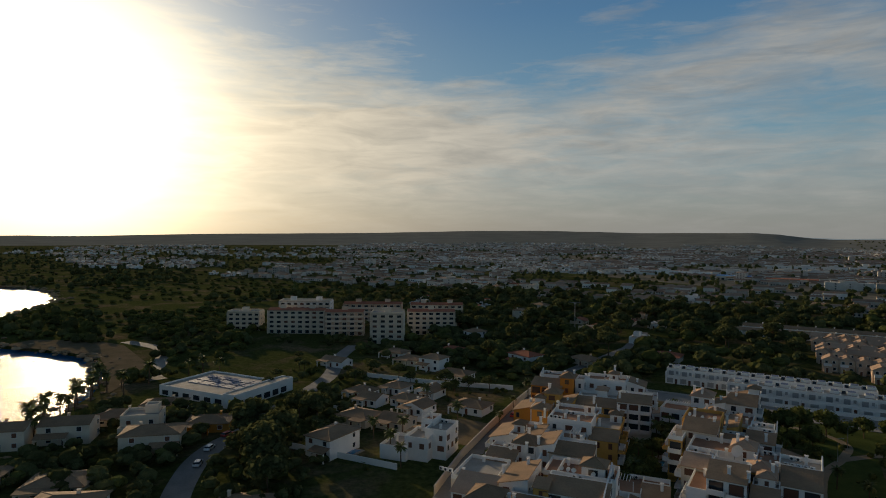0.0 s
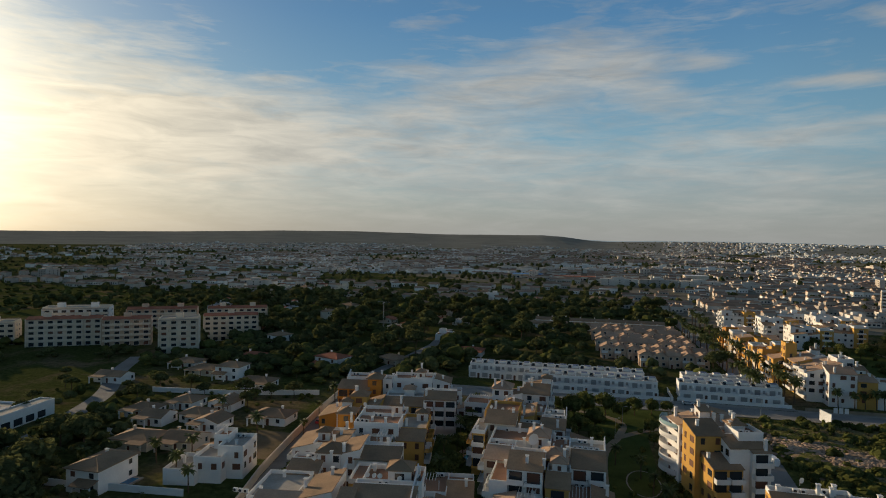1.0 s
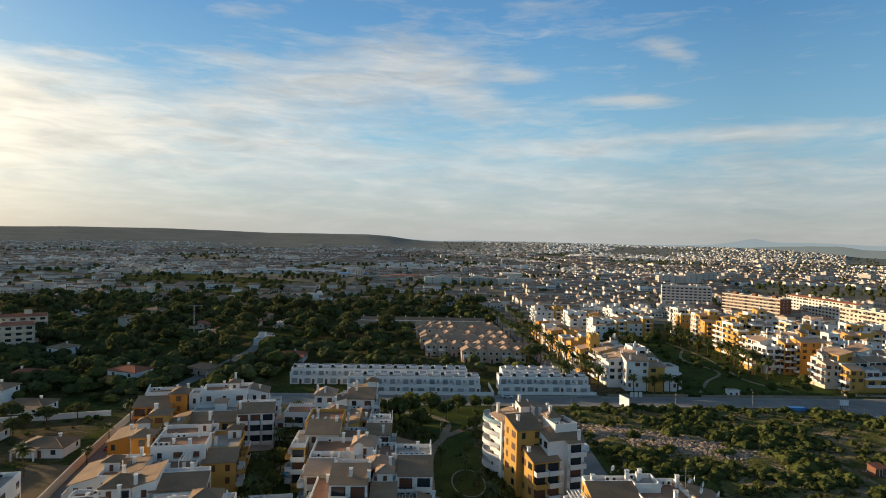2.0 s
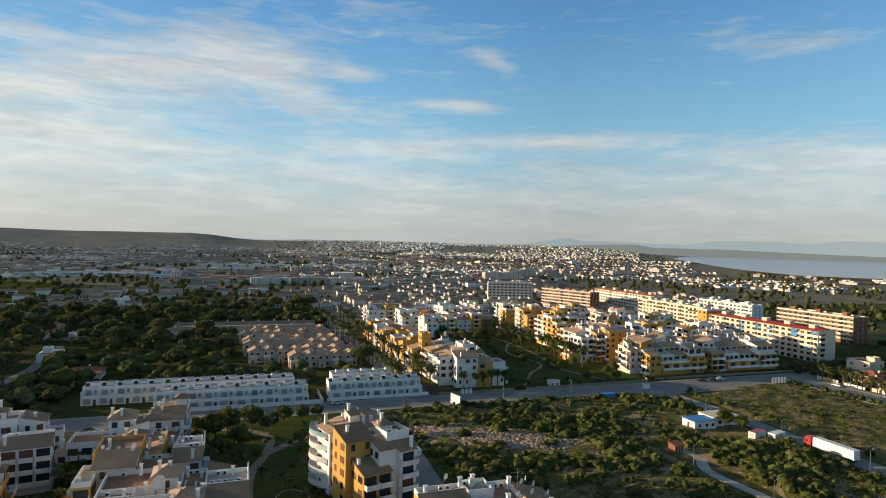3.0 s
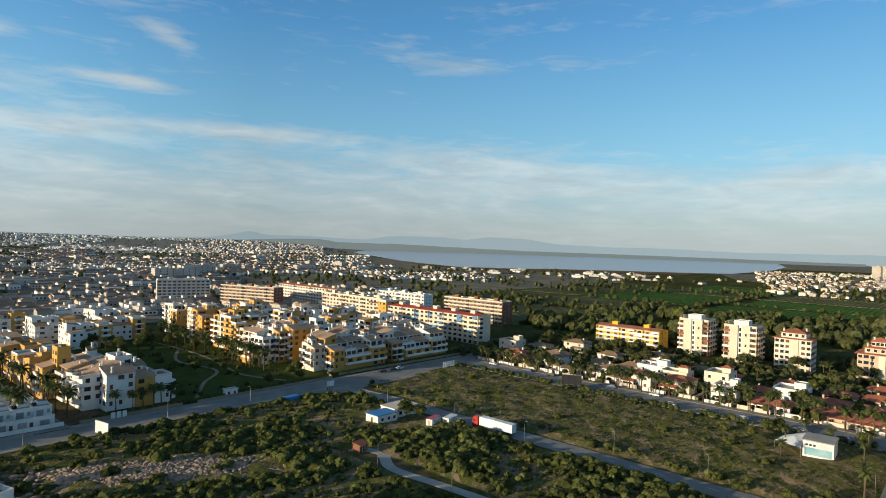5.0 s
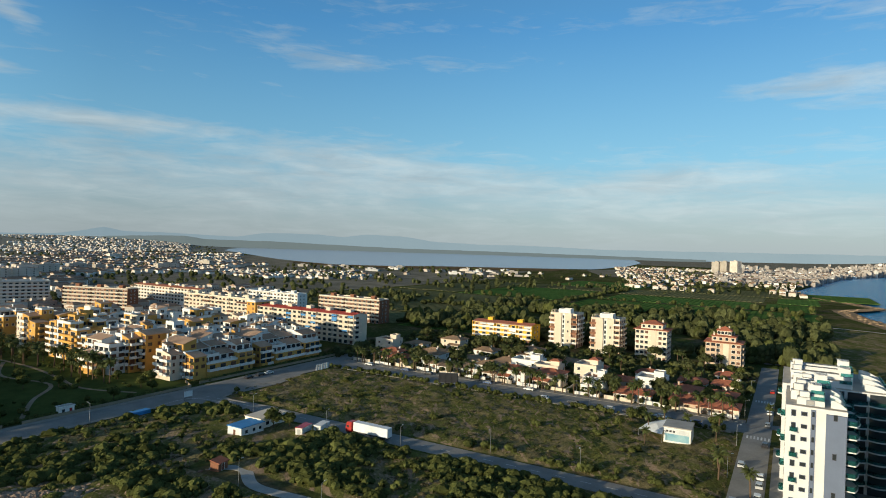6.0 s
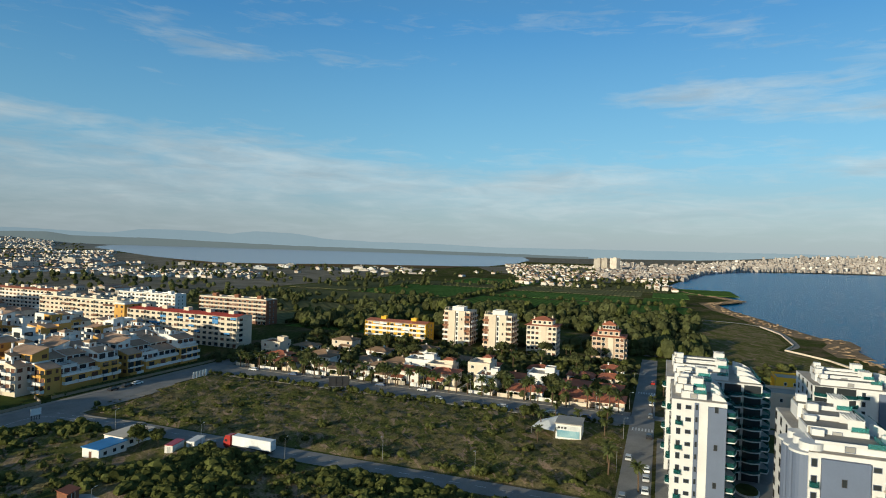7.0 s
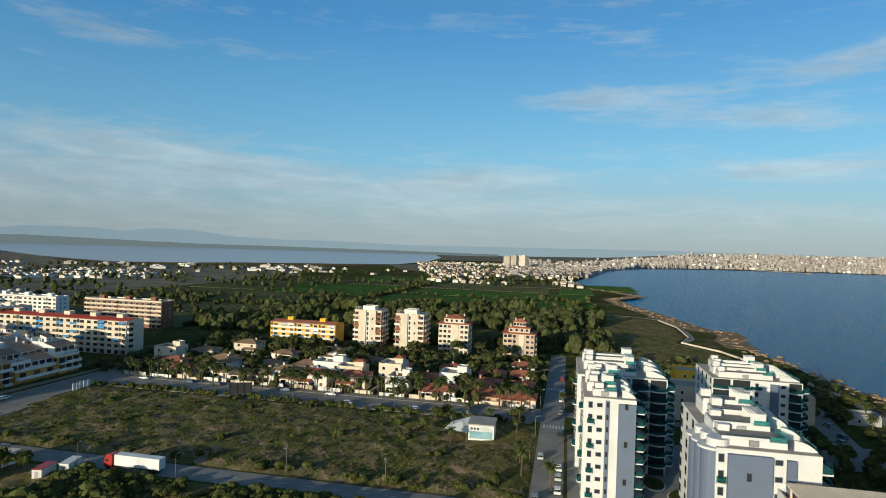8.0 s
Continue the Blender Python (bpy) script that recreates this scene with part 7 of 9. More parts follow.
def tree_proto(kind, seed):
    key = (kind, seed)
    if key in PROTO:
        return PROTO[key]
    if kind == "pine":
        h, r = 7.5, 4.2
        V, F = crown_arrays(seed, lobes_pine(seed, h, r), 430, 0.55)
        PROTO[key] = (mesh_from(trunk_bm(6.6, 0.24, 0.5, 4, 2.0, seed), "trunk", M["bark"]), array_mesh("crown", V, F, M["pine"]))
    elif kind == "broad":
        h, r = 4.2, 2.7
        rr = random.Random(seed)
        lob = [(0, 0, h, r * 0.75, r * 0.75)] + [(r * 0.5 * math.cos(a), r * 0.5 * math.sin(a), h - rr.uniform(-0.4, 0.9), r * 0.55, r * 0.5) for a in (0.3, 1.7, 3.1, 4.6)]
        V, F = crown_arrays(seed, lob, 380, 0.42)
        PROTO[key] = (mesh_from(trunk_bm(3.4, 0.17, 0.2, 3, 1.1, seed), "trunk", M["bark"]), array_mesh("crown", V, F, M["shrub"]))
    else:  # palm
        rr = random.Random(seed)
        h = 6.5
        bm = bmesh.new()
        pts = [Vector((0.35 * (i / 6) ** 2, 0.1 * i / 6, h * i / 6 - 0.2 * (i == 0))) for i in range(7)]
        for i in range(6):
            tube(bm, pts[i], pts[i + 1], 0.24 - 0.012 * i, 0.21 - 0.012 * i, 7)
        tube(bm, pts[6] - Vector((0, 0, 0.9)), pts[6] + Vector((0, 0, 0.2)), 0.3, 0.36, 8)
        trunk = mesh_from(bm, "trunk", M["bark"])
        V, F = [], []
        for i in range(38):
            a = i * 2.399 + rr.uniform(-0.2, 0.2)
            el = rr.uniform(-0.75, 1.25)
            ln = rr.uniform(2.1, 2.9) * (1.0 if el > -0.3 else 0.8)
            ca, sa = math.cos(a), math.sin(a)
            rad, z = 0.15, pts[6].z + 0.2
            for s in range(6):
                f = s / 5
                wd = 0.36 * math.sin(math.pi * min(0.97, f * 0.85 + 0.14)) + 0.02
                for side in (-1, 0, 1):
                    V.append((pts[6].x + rad * ca - side * sa * wd, pts[6].y + rad * sa + side * ca * wd, z - abs(side) * wd * 0.55))
                if s < 5:
                    n = len(V)
                    F += [(n - 3, n - 2, n + 1, n), (n - 2, n - 1, n + 2, n + 1)]
                ang = el - 1.5 * f
                rad += ln / 5 * math.cos(ang)
                z += ln / 5 * math.sin(ang)
        PROTO[key] = (trunk, array_mesh("crown", V, F, M["palm"]))
    return PROTO[key]


TREE_NAME = {"pine": ("pine_tree", "dark green umbrella pine with a spreading crown", "tree"), "broad": ("tree", "rounded green broadleaf tree with a short trunk", "tree"), "palm": ("palm_tree", "tall palm tree with arching green fronds", "palm")}


def tree(kind, m, seed, scale=1.0, group="", tall=1.0, label=""):
    nm, lab, cat = TREE_NAME[kind]
    ob = thing(nm, m @ Matrix.Diagonal((scale, scale, scale * tall, 1)), label or lab, cat, group)
    tr, cr = tree_proto(kind, seed % (5 if kind == "pine" else 4))
    part("trunk", tr, None, ob)
    part("crown", cr, None, ob)
    return ob


rg = random.Random(21)


def spot(u, v, z=0.0):
    return at(u, v, z, rg.uniform(0, 360))


SHORE_STREET = [(-122, 84), (-132, 94), (-142, 106), (-148, 118), (-150.5, 129), (-158, 146), (-166, 170), (-178, 200), (-200, 232), (-215, 262)]


def on_street(u, v, reach=6.0):
    """Whether a place lies on the street through the shore quarter."""
    for (ua, va), (ub, vb) in zip(SHORE_STREET, SHORE_STREET[1:]):
        f = max(0.0, min(1.0, ((u - ua) * (ub - ua) + (v - va) * (vb - va)) / ((ub - ua) ** 2 + (vb - va) ** 2)))
        if math.hypot(u - ua - f * (ub - ua), v - va - f * (vb - va)) < reach:
            return True
    return False


def clear(u, v, reach=2.0):
    return not on_street(u, v) and all(math.hypot(u - a, v - c) > r * 0.8 + reach * 0.6 for a, c, r in PLOTS)


# pine quarter
count = 0
PINES = []
while count < 100:
    u, v = rg.uniform(-330, 62), rg.uniform(256, 560)
    if (u > -62 and v < 286) or (u > 2 and 308 < v < 420) or (u > -42 and 418 < v < 458) or (u < -150 and v < 300) or not clear(u, v, 4) or any((u - a) ** 2 + (v - c) ** 2 < 30 for a, c in PINES):
        continue
    PINES.append((u, v))
    tree("pine", spot(u, v), rg.randrange(5), rg.uniform(0.95, 1.6), "pines of the villa quarter")
    count += 1
# trees of the nearer gardens
for u, v, s in ((-150, 148, 1.5), (-158, 140, 1.4), (-146, 138, 1.3), (-140, 122, 1.6), (-130, 112, 1.5), (-150, 120, 1.3), (-118, 112, 1.4), (-166, 160, 1.2), (-165, 172, 1.1), (-172, 185, 1.0), (-160, 196, 1.1), (-115, 200, 1.2), (-120, 205, 1.3), (-112, 208, 1.2),
                (-126, 208, 1.2), (-108, 214, 1.1), (-148, 208, 1.2), (-160, 212, 1.1), (-140, 206, 1.0), (-175, 222, 1.1), (-170, 205, 0.9), (-150, 250, 1.2), (-135, 246, 1.2), (-120, 244, 1.1), (-176, 205, 1.0), (-190, 196, 1.0), (-200, 205, 0.9), (-205, 232, 1.0),
                (-212, 240, 1.0), (-220, 250, 1.0), (-100, 246, 1.1), (-210, 215, 0.9), (-192, 180, 1.0), (-180, 168, 1.0)):
    if not on_street(u, v, 8):
        tree("pine" if rg.random() < 0.7 else "broad", spot(u + rg.uniform(-2, 2), v + rg.uniform(-2, 2)), rg.randrange(5), s * rg.uniform(0.6, 0.8), "garden trees", 0.9)
for u, v, k in ((-141, 124, 1.5), (-130, 124, 1.4), (-121, 110, 1.5), (-115, 106, 1.4), (-143, 146, 1.2), (-134, 144, 1.3), (-126, 120, 1.5), (-108, 100, 1.2)):
    tree("pine", spot(u, v), rg.randrange(5), k, "garden trees", 0.95, "large dense dark green pine in a garden")
# broad trees: green strip between the stepped blocks and the main road, park, gardens
for u, v, s in ((0, 221, 1.5), (7, 224, 1.4), (12, 219, 1.2), (17, 228, 1.1), (23, 230, 1.0), (28, 231, 0.9), (-4, 214, 1.6), (-8, 206, 1.2), (-2, 200, 1.2), (3, 205, 1.3), (-10, 226, 0.9), (20, 206, 0.9), (20, 196, 0.7), (34, 200, 1.0), (40, 204, 1.0), (46, 212, 1.0), (3, 192, 1.0),
                (-6, 190, 1.3), (-36, 176, 0.9), (-37, 160, 0.9), (-36, 146, 1.0), (-35, 190, 1.0), (-34, 200, 0.8)):
    tree("broad", spot(u, v), rg.randrange(4), s, "green strip trees")
for i in range(30):
    u, v = rg.uniform(112, 186), rg.uniform(256, 400)
    if rg.random() < 0.55 and v > 275 and u < 150:
        continue
    tree(rg.choice(("broad", "broad", "palm")), spot(u, v), rg.randrange(4), rg.uniform(0.6, 1.1), "park trees", label="")
for v in range(262, 480, 9):
    for u in (64.5, 77.5):
        tree("palm", spot(u + rg.uniform(-1, 1), v + rg.uniform(-2, 2)), rg.randrange(4), rg.uniform(1.0, 1.45), "palms of the terrace street")
for v in range(62, 240, 6):
    tree("palm", spot(263.5 + rg.uniform(-1, 1), v + rg.uniform(-1.5, 1.5)), rg.randrange(4), rg.uniform(0.75, 1.15), "palms of the villa street")
for v in range(286, 400, 9):
    for k in range(2):
        tree("palm", spot(165 + rg.uniform(-4, 4), v + rg.uniform(-3, 3)), rg.randrange(4), rg.uniform(1.0, 1.5), "park palms")
for i in range(110):
    u, v = rg.uniform(264, 366), rg.uniform(60, 240)
    if clear(u, v, 0.5):
        tree(rg.choice(("palm", "palm", "broad", "broad", "pine")), spot(u, v), rg.randrange(4), rg.uniform(0.7, 1.15), "villa garden trees")
for x, y in ((-137, 186), (-134, 190), (-139, 196), (-138, 204), (-136, 210), (-140, 216), (-137, 222), (-142, 228), (-140, 234), (-146, 240), (-131, 180), (-128, 176), (-133, 200), (-130, 228), (-136, 240), (-128, 246), (-120, 262), (-112, 262), (-104, 258)):
    tree("palm", pose(x + 8 + rg.uniform(-1, 1), y + rg.uniform(-1, 1), 0, 0, 0, rg.uniform(0, 360)), rg.randrange(4), rg.uniform(0.9, 1.3), "palms along the bay")
for u, v in ((-104, 150), (-112, 146), (-100, 138), (-92, 132), (-96, 170), (-90, 214), (-88, 196), (-84, 176), (-118, 186), (-124, 134), (-36, 152), (-38, 168), (-33, 182), (-37, 186), (16, 160), (14, 170), (18, 148), (8, 178), (215, 83), (230, 64), (226, 84), (238, 74), (243, 82),
             (188, 52), (196, 60), (205, 61), (268, 50), (300, 46), (92, 258.6), (97, 257.4), (101, 258.8), (107, 258), (110, 257), (104, 257), (112, 262), (238, 64), (285, -60), (296, -52), (310, -70), (262, -70), (276, -80), (320, -60), (300, -90), (335, -95)):
    tree("palm", spot(u, v), rg.randrange(4), rg.uniform(0.7, 1.05), "garden palms")
tree("broad", spot(-38, 222), 2, 0.9, "green strip trees")
for u, v, s in ((-34, 152, 1.1), (-33, 160, 1.0), (-34, 173, 1.1), (-33, 186, 1.0), (-35, 198, 1.2), (-34, 208, 1.1), (-44, 206, 1.0), (-48, 216, 1.1), (-30, 218, 1.1), (-20, 222, 1.2)):
    tree("broad", spot(u, v), rg.randrange(4), s, "courtyard trees")
for u, v in ((229, -29), (234, -33), (226, -36), (231, -40), (237, -27), (222, -44), (228, -22), (284, -42), (290, -48), (278, -50), (302, -54), (296, -46), (212, -32), (218, -40), (206, -44), (222, -28), (214, -52), (200, -30), (224, -48)):
    tree("broad", spot(u, v), rg.randrange(4), rg.uniform(0.8, 1.2), "seafront trees")
for u, v, s in ((160, 187, 1.15), (163, 183, 0.9), (238, 92, 0.9), (244, 90, 0.8), (246, 66, 0.8), (228, 94, 0.7)):
    tree("broad", spot(u, v), rg.randrange(4), s, "field trees")
for u, v in ((266, -54), (300, -48), (308, -56), (318, -62), (290, -74), (326, -58), (206, -60)):
    tree("palm", spot(u, v), rg.randrange(4), rg.uniform(0.8, 1.1), "garden palms")
for u, v, s in ((114, 270, 1.2), (116, 284, 1.3), (115, 300, 1.2), (118, 318, 1.4), (122, 340, 1.3), (130, 356, 1.3), (142, 366, 1.2), (150, 380, 1.3), (160, 372, 1.1), (136, 376, 1.2), (128, 392, 1.3), (120, 376, 1.2), (164, 350, 1.0), (166, 258, 0.8), (150, 257, 0.9), (128, 300, 0.9)):
    tree("broad", spot(u, v), rg.randrange(4), s, "park trees")


def scatter(name, label, category, mt, templates, places):
    """Many clumps in one mesh: places are rows of x, y, z, turn, width, height."""
    Vs, Fs, n = [], [], 0
    for i, (x, y, z, a, sw, sh) in enumerate(places):
        V, F = templates[i % len(templates)]
        c, s = math.cos(a), math.sin(a)
        W = np.empty_like(V)
        W[:, 0], W[:, 1], W[:, 2] = x + sw * (c * V[:, 0] - s * V[:, 1]), y + sw * (s * V[:, 0] + c * V[:, 1]), z + sh * V[:, 2]
        Vs.append(W)
        Fs += [tuple(k + n for k in f) for f in F]
        n += len(V)
    ob = new(name, array_mesh(name, np.concatenate(Vs), Fs, mt))
    return tagged(ob, label, category, "", "stuff")


BUSH = [crown_arrays(60 + i, [(0, 0, 0.45, 0.72, 0.48), (0.5 - 0.2 * i, 0.35, 0.32, 0.42, 0.32)], 42, 0.17, 0.86, 5) for i in range(4)]
TUFT = [crown_arrays(80 + i, [(0, 0, 0.2, 0.5, 0.25)], 18, 0.25, 0) for i in range(4)]
FAR = [crown_arrays(95 + i, [(0, 0, 0.5, 0.9, 0.55)], 5, 0.4, 1.0, 4) for i in range(4)]
DOMES = [crown_arrays(70 + i, [(0, 0, 0.52, 0.62, 0.46), (0.46, 0.1 * i, 0.42, 0.46, 0.36), (-0.36, 0.38, 0.46, 0.44, 0.36), (-0.15 + 0.1 * i, -0.48, 0.4, 0.46, 0.34)], 30, 0.12, 0.96, 5) for i in range(4)]
CANOPY = [crown_arrays(90 + i, [(0, 0, 0.5, 0.9, 0.55)], 18, 0.17, 1.0, 6) for i in range(4)]
rb = random.Random(8)


def on_road(u, v):
    return 168 < u < 181 or v > 236 or (179 < u < 213 and v > 230.5) or (u > 146 and 12 * (u - 147) + 20 * (v - 236) > 0) or abs(u - 127) < 6.5 and v < 180 or (40 < u < 56 and v < 206) or (45 < v < 60)


green, dry, tufts, mounds = [], [], [], []
for _ in range(4300):
    u, v = rb.uniform(46, 168), rb.uniform(60, 237)
    k = noise.noise((u * 0.03, v * 0.03, 0.3))
    if on_road(u, v) or (146 < u < 172 and 172 < v < 204) or (v > 215 and k > 0.1) or (abs((v - 197) + 0.55 * (u - 79)) < 14 and 54 < u < 106 and rb.random() < 0.88):
        continue
    x, y = P(u, v)
    if k > -0.22 or rb.random() < 0.3:
        s = rb.choice((rb.uniform(0.7, 1.4), rb.uniform(1.2, 2.4), rb.uniform(2.2, 3.3))) * (1.0 + 0.8 * k)
        if s > 1.9 or k > 0.12 and rb.random() < 0.22:
            s = rb.uniform(1.9, 3.6) * (1.0 + 0.5 * max(0, k))
            mounds.append((x, y, relief(u, v) - 0.25 * s, rb.uniform(0, 6.3), s, s * rb.uniform(0.75, 1.2)))
        else:
            green.append((x, y, relief(u, v) - 0.15, rb.uniform(0, 6.3), s, s * rb.uniform(0.8, 1.35)))
    elif rb.random() < 0.8:
        s = rb.uniform(0.5, 1.6)
        dry.append((x, y, relief(u, v) - 0.15, rb.uniform(0, 6.3), s, s))
for _ in range(3600):
    u, v = rb.uniform(181, 247), rb.uniform(58, 236)
    k = noise.noise((u * 0.05, v * 0.05, 4.3))
    x, y = P(u, v)
    if 218 < u < 240 and 66 < v < 86:
        continue
    if k > 0.15 and rb.random() < 0.045:
        s = rb.uniform(0.6, 1.9)
        green.append((x, y, relief(u, v) - 0.15, rb.uniform(0, 6.3), s, s * rb.uniform(0.7, 1.1)))
    elif rb.random() < 0.7:
        s = rb.uniform(0.4, 1.3)
        (tufts if k > -0.15 else dry).append((x, y, relief(u, v) - 0.05, rb.uniform(0, 6.3), s, s * 0.7))
for u, v, w in ((181.5, 128, 3.2), (184, 122, 2.6), (182, 100, 2.4), (183, 92, 2.8), (181, 84, 2.2), (184, 74, 2.8), (190, 66, 2.6), (158, 158, 3.0), (155, 150, 3.4), (160, 140, 2.8), (156, 132, 3.0), (162, 122, 2.6), (160, 110, 3.0), (163, 98, 2.8), (160, 88, 3.2), (200, 150, 2.0), (214, 118, 2.2),
                (222, 140, 1.8), (232, 160, 2.2), (238, 196, 2.2), (208, 190, 1.8), (196, 206, 2.0), (226, 210, 1.8), (206, 84, 2.4), (232, 104, 2.4), (240, 118, 2.2), (216, 98, 2.0), (240, 140, 2.0), (242, 172, 2.2)):
    for k in range(4):
        x, y = P(u + rb.uniform(-1.6, 1.6), v + rb.uniform(-1.6, 1.6))
        s = w * rb.uniform(0.5, 0.9)
        green.append((x, y, relief(u, v) - 0.2, rb.uniform(0, 6.3), s, s * rb.uniform(0.8, 1.3)))
for v in range(64, 240, 8):
    tree("palm", spot(264.6 + rg.uniform(-0.6, 0.6), v + rg.uniform(-2, 2)), rg.randrange(4), rg.uniform(0.9, 1.3), "palms of the villa street")
for k in range(240):  # hedge and shrubs along the near side of the villa street
    u, v = 246.6 + rb.uniform(-1.2, 1.6), rb.uniform(62, 238)
    x, y = P(u, v)
    s = rb.uniform(0.7, 1.7)
    green.append((x, y, 0.0, rb.uniform(0, 6.3), s, s * rb.uniform(0.9, 1.6)))
for v in range(60, 236, 2):
    if rb.random() < 0.7:
        x, y = P(182.5 + rb.uniform(-0.5, 4), v)
        s = rb.uniform(0.8, 2.4)
        green.append((x, y, -0.1, rb.uniform(0, 6.3), s, s * rb.uniform(0.7, 1.2)))
for _ in range(800):  # beds and hedges in the near gardens and round the blocks
    u, v = rb.uniform(-200, 60), rb.uniform(118, 252)
    if (-98 < u < -26 and v < 234) or (-26 < u < 6 and v < 214) or (v > 233) or (18 < u < 56 and v < 206) or not clear(u, v, 0.0):
        continue
    x, y = P(u, v)
    s = rb.uniform(0.5, 1.7)
    green.append((x, y, -0.1, rb.uniform(0, 6.3), s, s * rb.uniform(0.7, 1.2)))
for _ in range(260):  # shrub beds of the park
    u, v = rb.uniform(112, 172), rb.uniform(255, 400)
    if noise.noise((u * 0.06, v * 0.06, 7.7)) > 0.08 or v < 259 or u > 168:
        x, y = P(u, v)
        s = rb.uniform(0.8, 2.0)
        green.append((x, y, 0, rb.uniform(0, 6.3), s, s * rb.uniform(0.8, 1.3)))
for v in range(140, 206):  # bushes along the lane
    if rb.random() < 0.75:
        x, y = P(float(np.interp(v, (140, 172, 206), (-74.2, -79.0, -83.6))) + rb.uniform(-0.7, 0.7), v)
        s = rb.uniform(0.7, 1.7)
        green.append((x, y, 0.0, rb.uniform(0, 6.3), s, s * rb.uniform(1.0, 1.7)))
for _ in range(110):  # dense planting at the foot of the round-balconied block
    v = rb.uniform(132, 186)
    x, y = P(rb.uniform(20.5, 24.5), v)
    s = rb.uniform(0.7, 1.9)
    green.append((x, y, 0.0, rb.uniform(0, 6.3), s, s * rb.uniform(0.9, 1.5)))
for _ in range(220):  # dark hedges by the seaside towers
    u, v = rb.uniform(196, 228), rb.uniform(-70, -18)
    x, y = P(u, v)
    s = rb.uniform(1.0, 2.6)
    green.append((x, y, 0, rb.uniform(0, 6.3), s, s * rb.uniform(0.9, 1.5)))
for u0, v0, u1, v1, w in ((-24, 253.4, 26, 253.4, 1.2), (38, 255.4, 73, 255.4, 1.0), (84, 254.8, 112, 254.8, 1.4), (188, 257, 272, 257, 1.6), (112, 255, 176, 255, 1.3)):
    for k in range(int(math.hypot(u1 - u0, v1 - v0) / 1.1)):
        f = k * 1.1 / math.hypot(u1 - u0, v1 - v0)
        x, y = P(u0 + (u1 - u0) * f, v0 + (v1 - v0) * f)
        green.append((x, y, 0, rb.uniform(0, 6.3), w, w * 1.1))
MOUND = [crown_arrays(170 + i, [(0, 0, 0.45, 0.62, 0.46), (0.5, 0.12 * i, 0.34, 0.44, 0.36), (-0.38, 0.42, 0.38, 0.42, 0.36), (-0.12 + 0.1 * i, -0.5, 0.32, 0.44, 0.34)], 26, 0.11, 0.95, 5) for i in range(4)]
scatter("shrubs", "dense green coastal scrub and hedges", "shrubs", M["shrub"], BUSH, green)
scatter("shrubs", "tall rounded evergreen bushes in the scrub", "shrubs", M["shrub"], MOUND, mounds)
scatter("dry_scrub", "dry brown scrub and dead grass clumps", "scrub", M["dry"], TUFT, dry)
scatter("grass", "short dry-green grass tufts on the field", "grass", M["grass"], TUFT, tufts)

# far woods
wood, wood2, wood3, domes = [], [], [], []
for _ in range(1250):  # the pine quarter's further and smaller trees
    u, v = rb.uniform(-330, 62), rb.uniform(258, 600)
    if (u > -62 and v < 286) or (u > 2 and 308 < v < 420) or (u > -42 and 418 < v < 458) or (u < -150 and v < 300) or (-96 < u < -81 and v < 410) or not clear(u, v, 5):
        continue
    x, y = P(u, v)
    s = rb.uniform(3.4, 5.6)
    (domes if rb.random() < 0.88 else wood2).append((x, y, rb.uniform(0.8, 3.0), rb.uniform(0, 6.3), s, s * rb.uniform(0.85, 1.25)))
for _ in range(1150):  # villa gardens and the near side of the palm-lined street
    u, v = rb.uniform(266, 372), rb.uniform(58, 262)
    if not clear(u, v, -1.5):
        continue
    x, y = P(u, v)
    s = rb.uniform(0.9, 2.4)
    (wood if rb.random() < 0.75 else wood2).append((x, y, rb.uniform(-0.2, 1.0), rb.uniform(0, 6.3), s, s * rb.uniform(0.9, 1.7)))
for _ in range(10000):
    d, r = rb.uniform(-30, 128), rb.uniform(330, 2500)
    x, y = polar(r, d)
    u, v = x * CG + y * SG, -x * SG + y * CG
    k = noise.noise((x * 0.006, y * 0.006, 1.7))
    ok = False
    if -330 < u < 66 and 470 < v < 860:
        ok = rb.random() < (0.95 if v < 580 else 0.6)
    elif 392 < u < 640 and -20 < v < 300:
        ok = False
    elif d > 95 and r < 1500 and u < -40:
        ok = k > -0.05
    elif d < -16 and r > 1150:
        ok = rb.random() < 0.9
    elif r > 620:
        ok = (k > 0.05 or noise.noise((x * 0.004, y * 0.004, 2.2)) < -0.16) and rb.random() < (0.75 if d > 16 else 0.8)
    if not ok or (r > 1600 and -17 < d < 20) or not on_land(x, y, 12):
        continue
    s = rb.uniform(2.6, 4.6) if r < 900 else rb.uniform(2.4, 5.0)
    (wood3 if r > 900 else wood if rb.random() < 0.8 else wood2).append((x, y, 0.3, rb.uniform(0, 6.3), s, s * rb.uniform(1.0, 1.9)))
for _ in range(2700):
    u, v = rb.uniform(394, 625), rb.uniform(20, 305)
    k = noise.noise((u * 0.02, v * 0.02, 9.7))
    if k > -0.12 and not (u < 460 and v > 185 and k < 0.2) and on_land(*P(u, v), 20):
        x, y = P(u, v)
        s = rb.choice((rb.uniform(1.4, 2.6), rb.uniform(2.4, 4.2), rb.uniform(3.5, 5.5)))
        (wood if rb.random() < 0.8 else wood2).append((x, y, 0.5, rb.uniform(0, 6.3), s, s * rb.uniform(1.3, 2.3)))
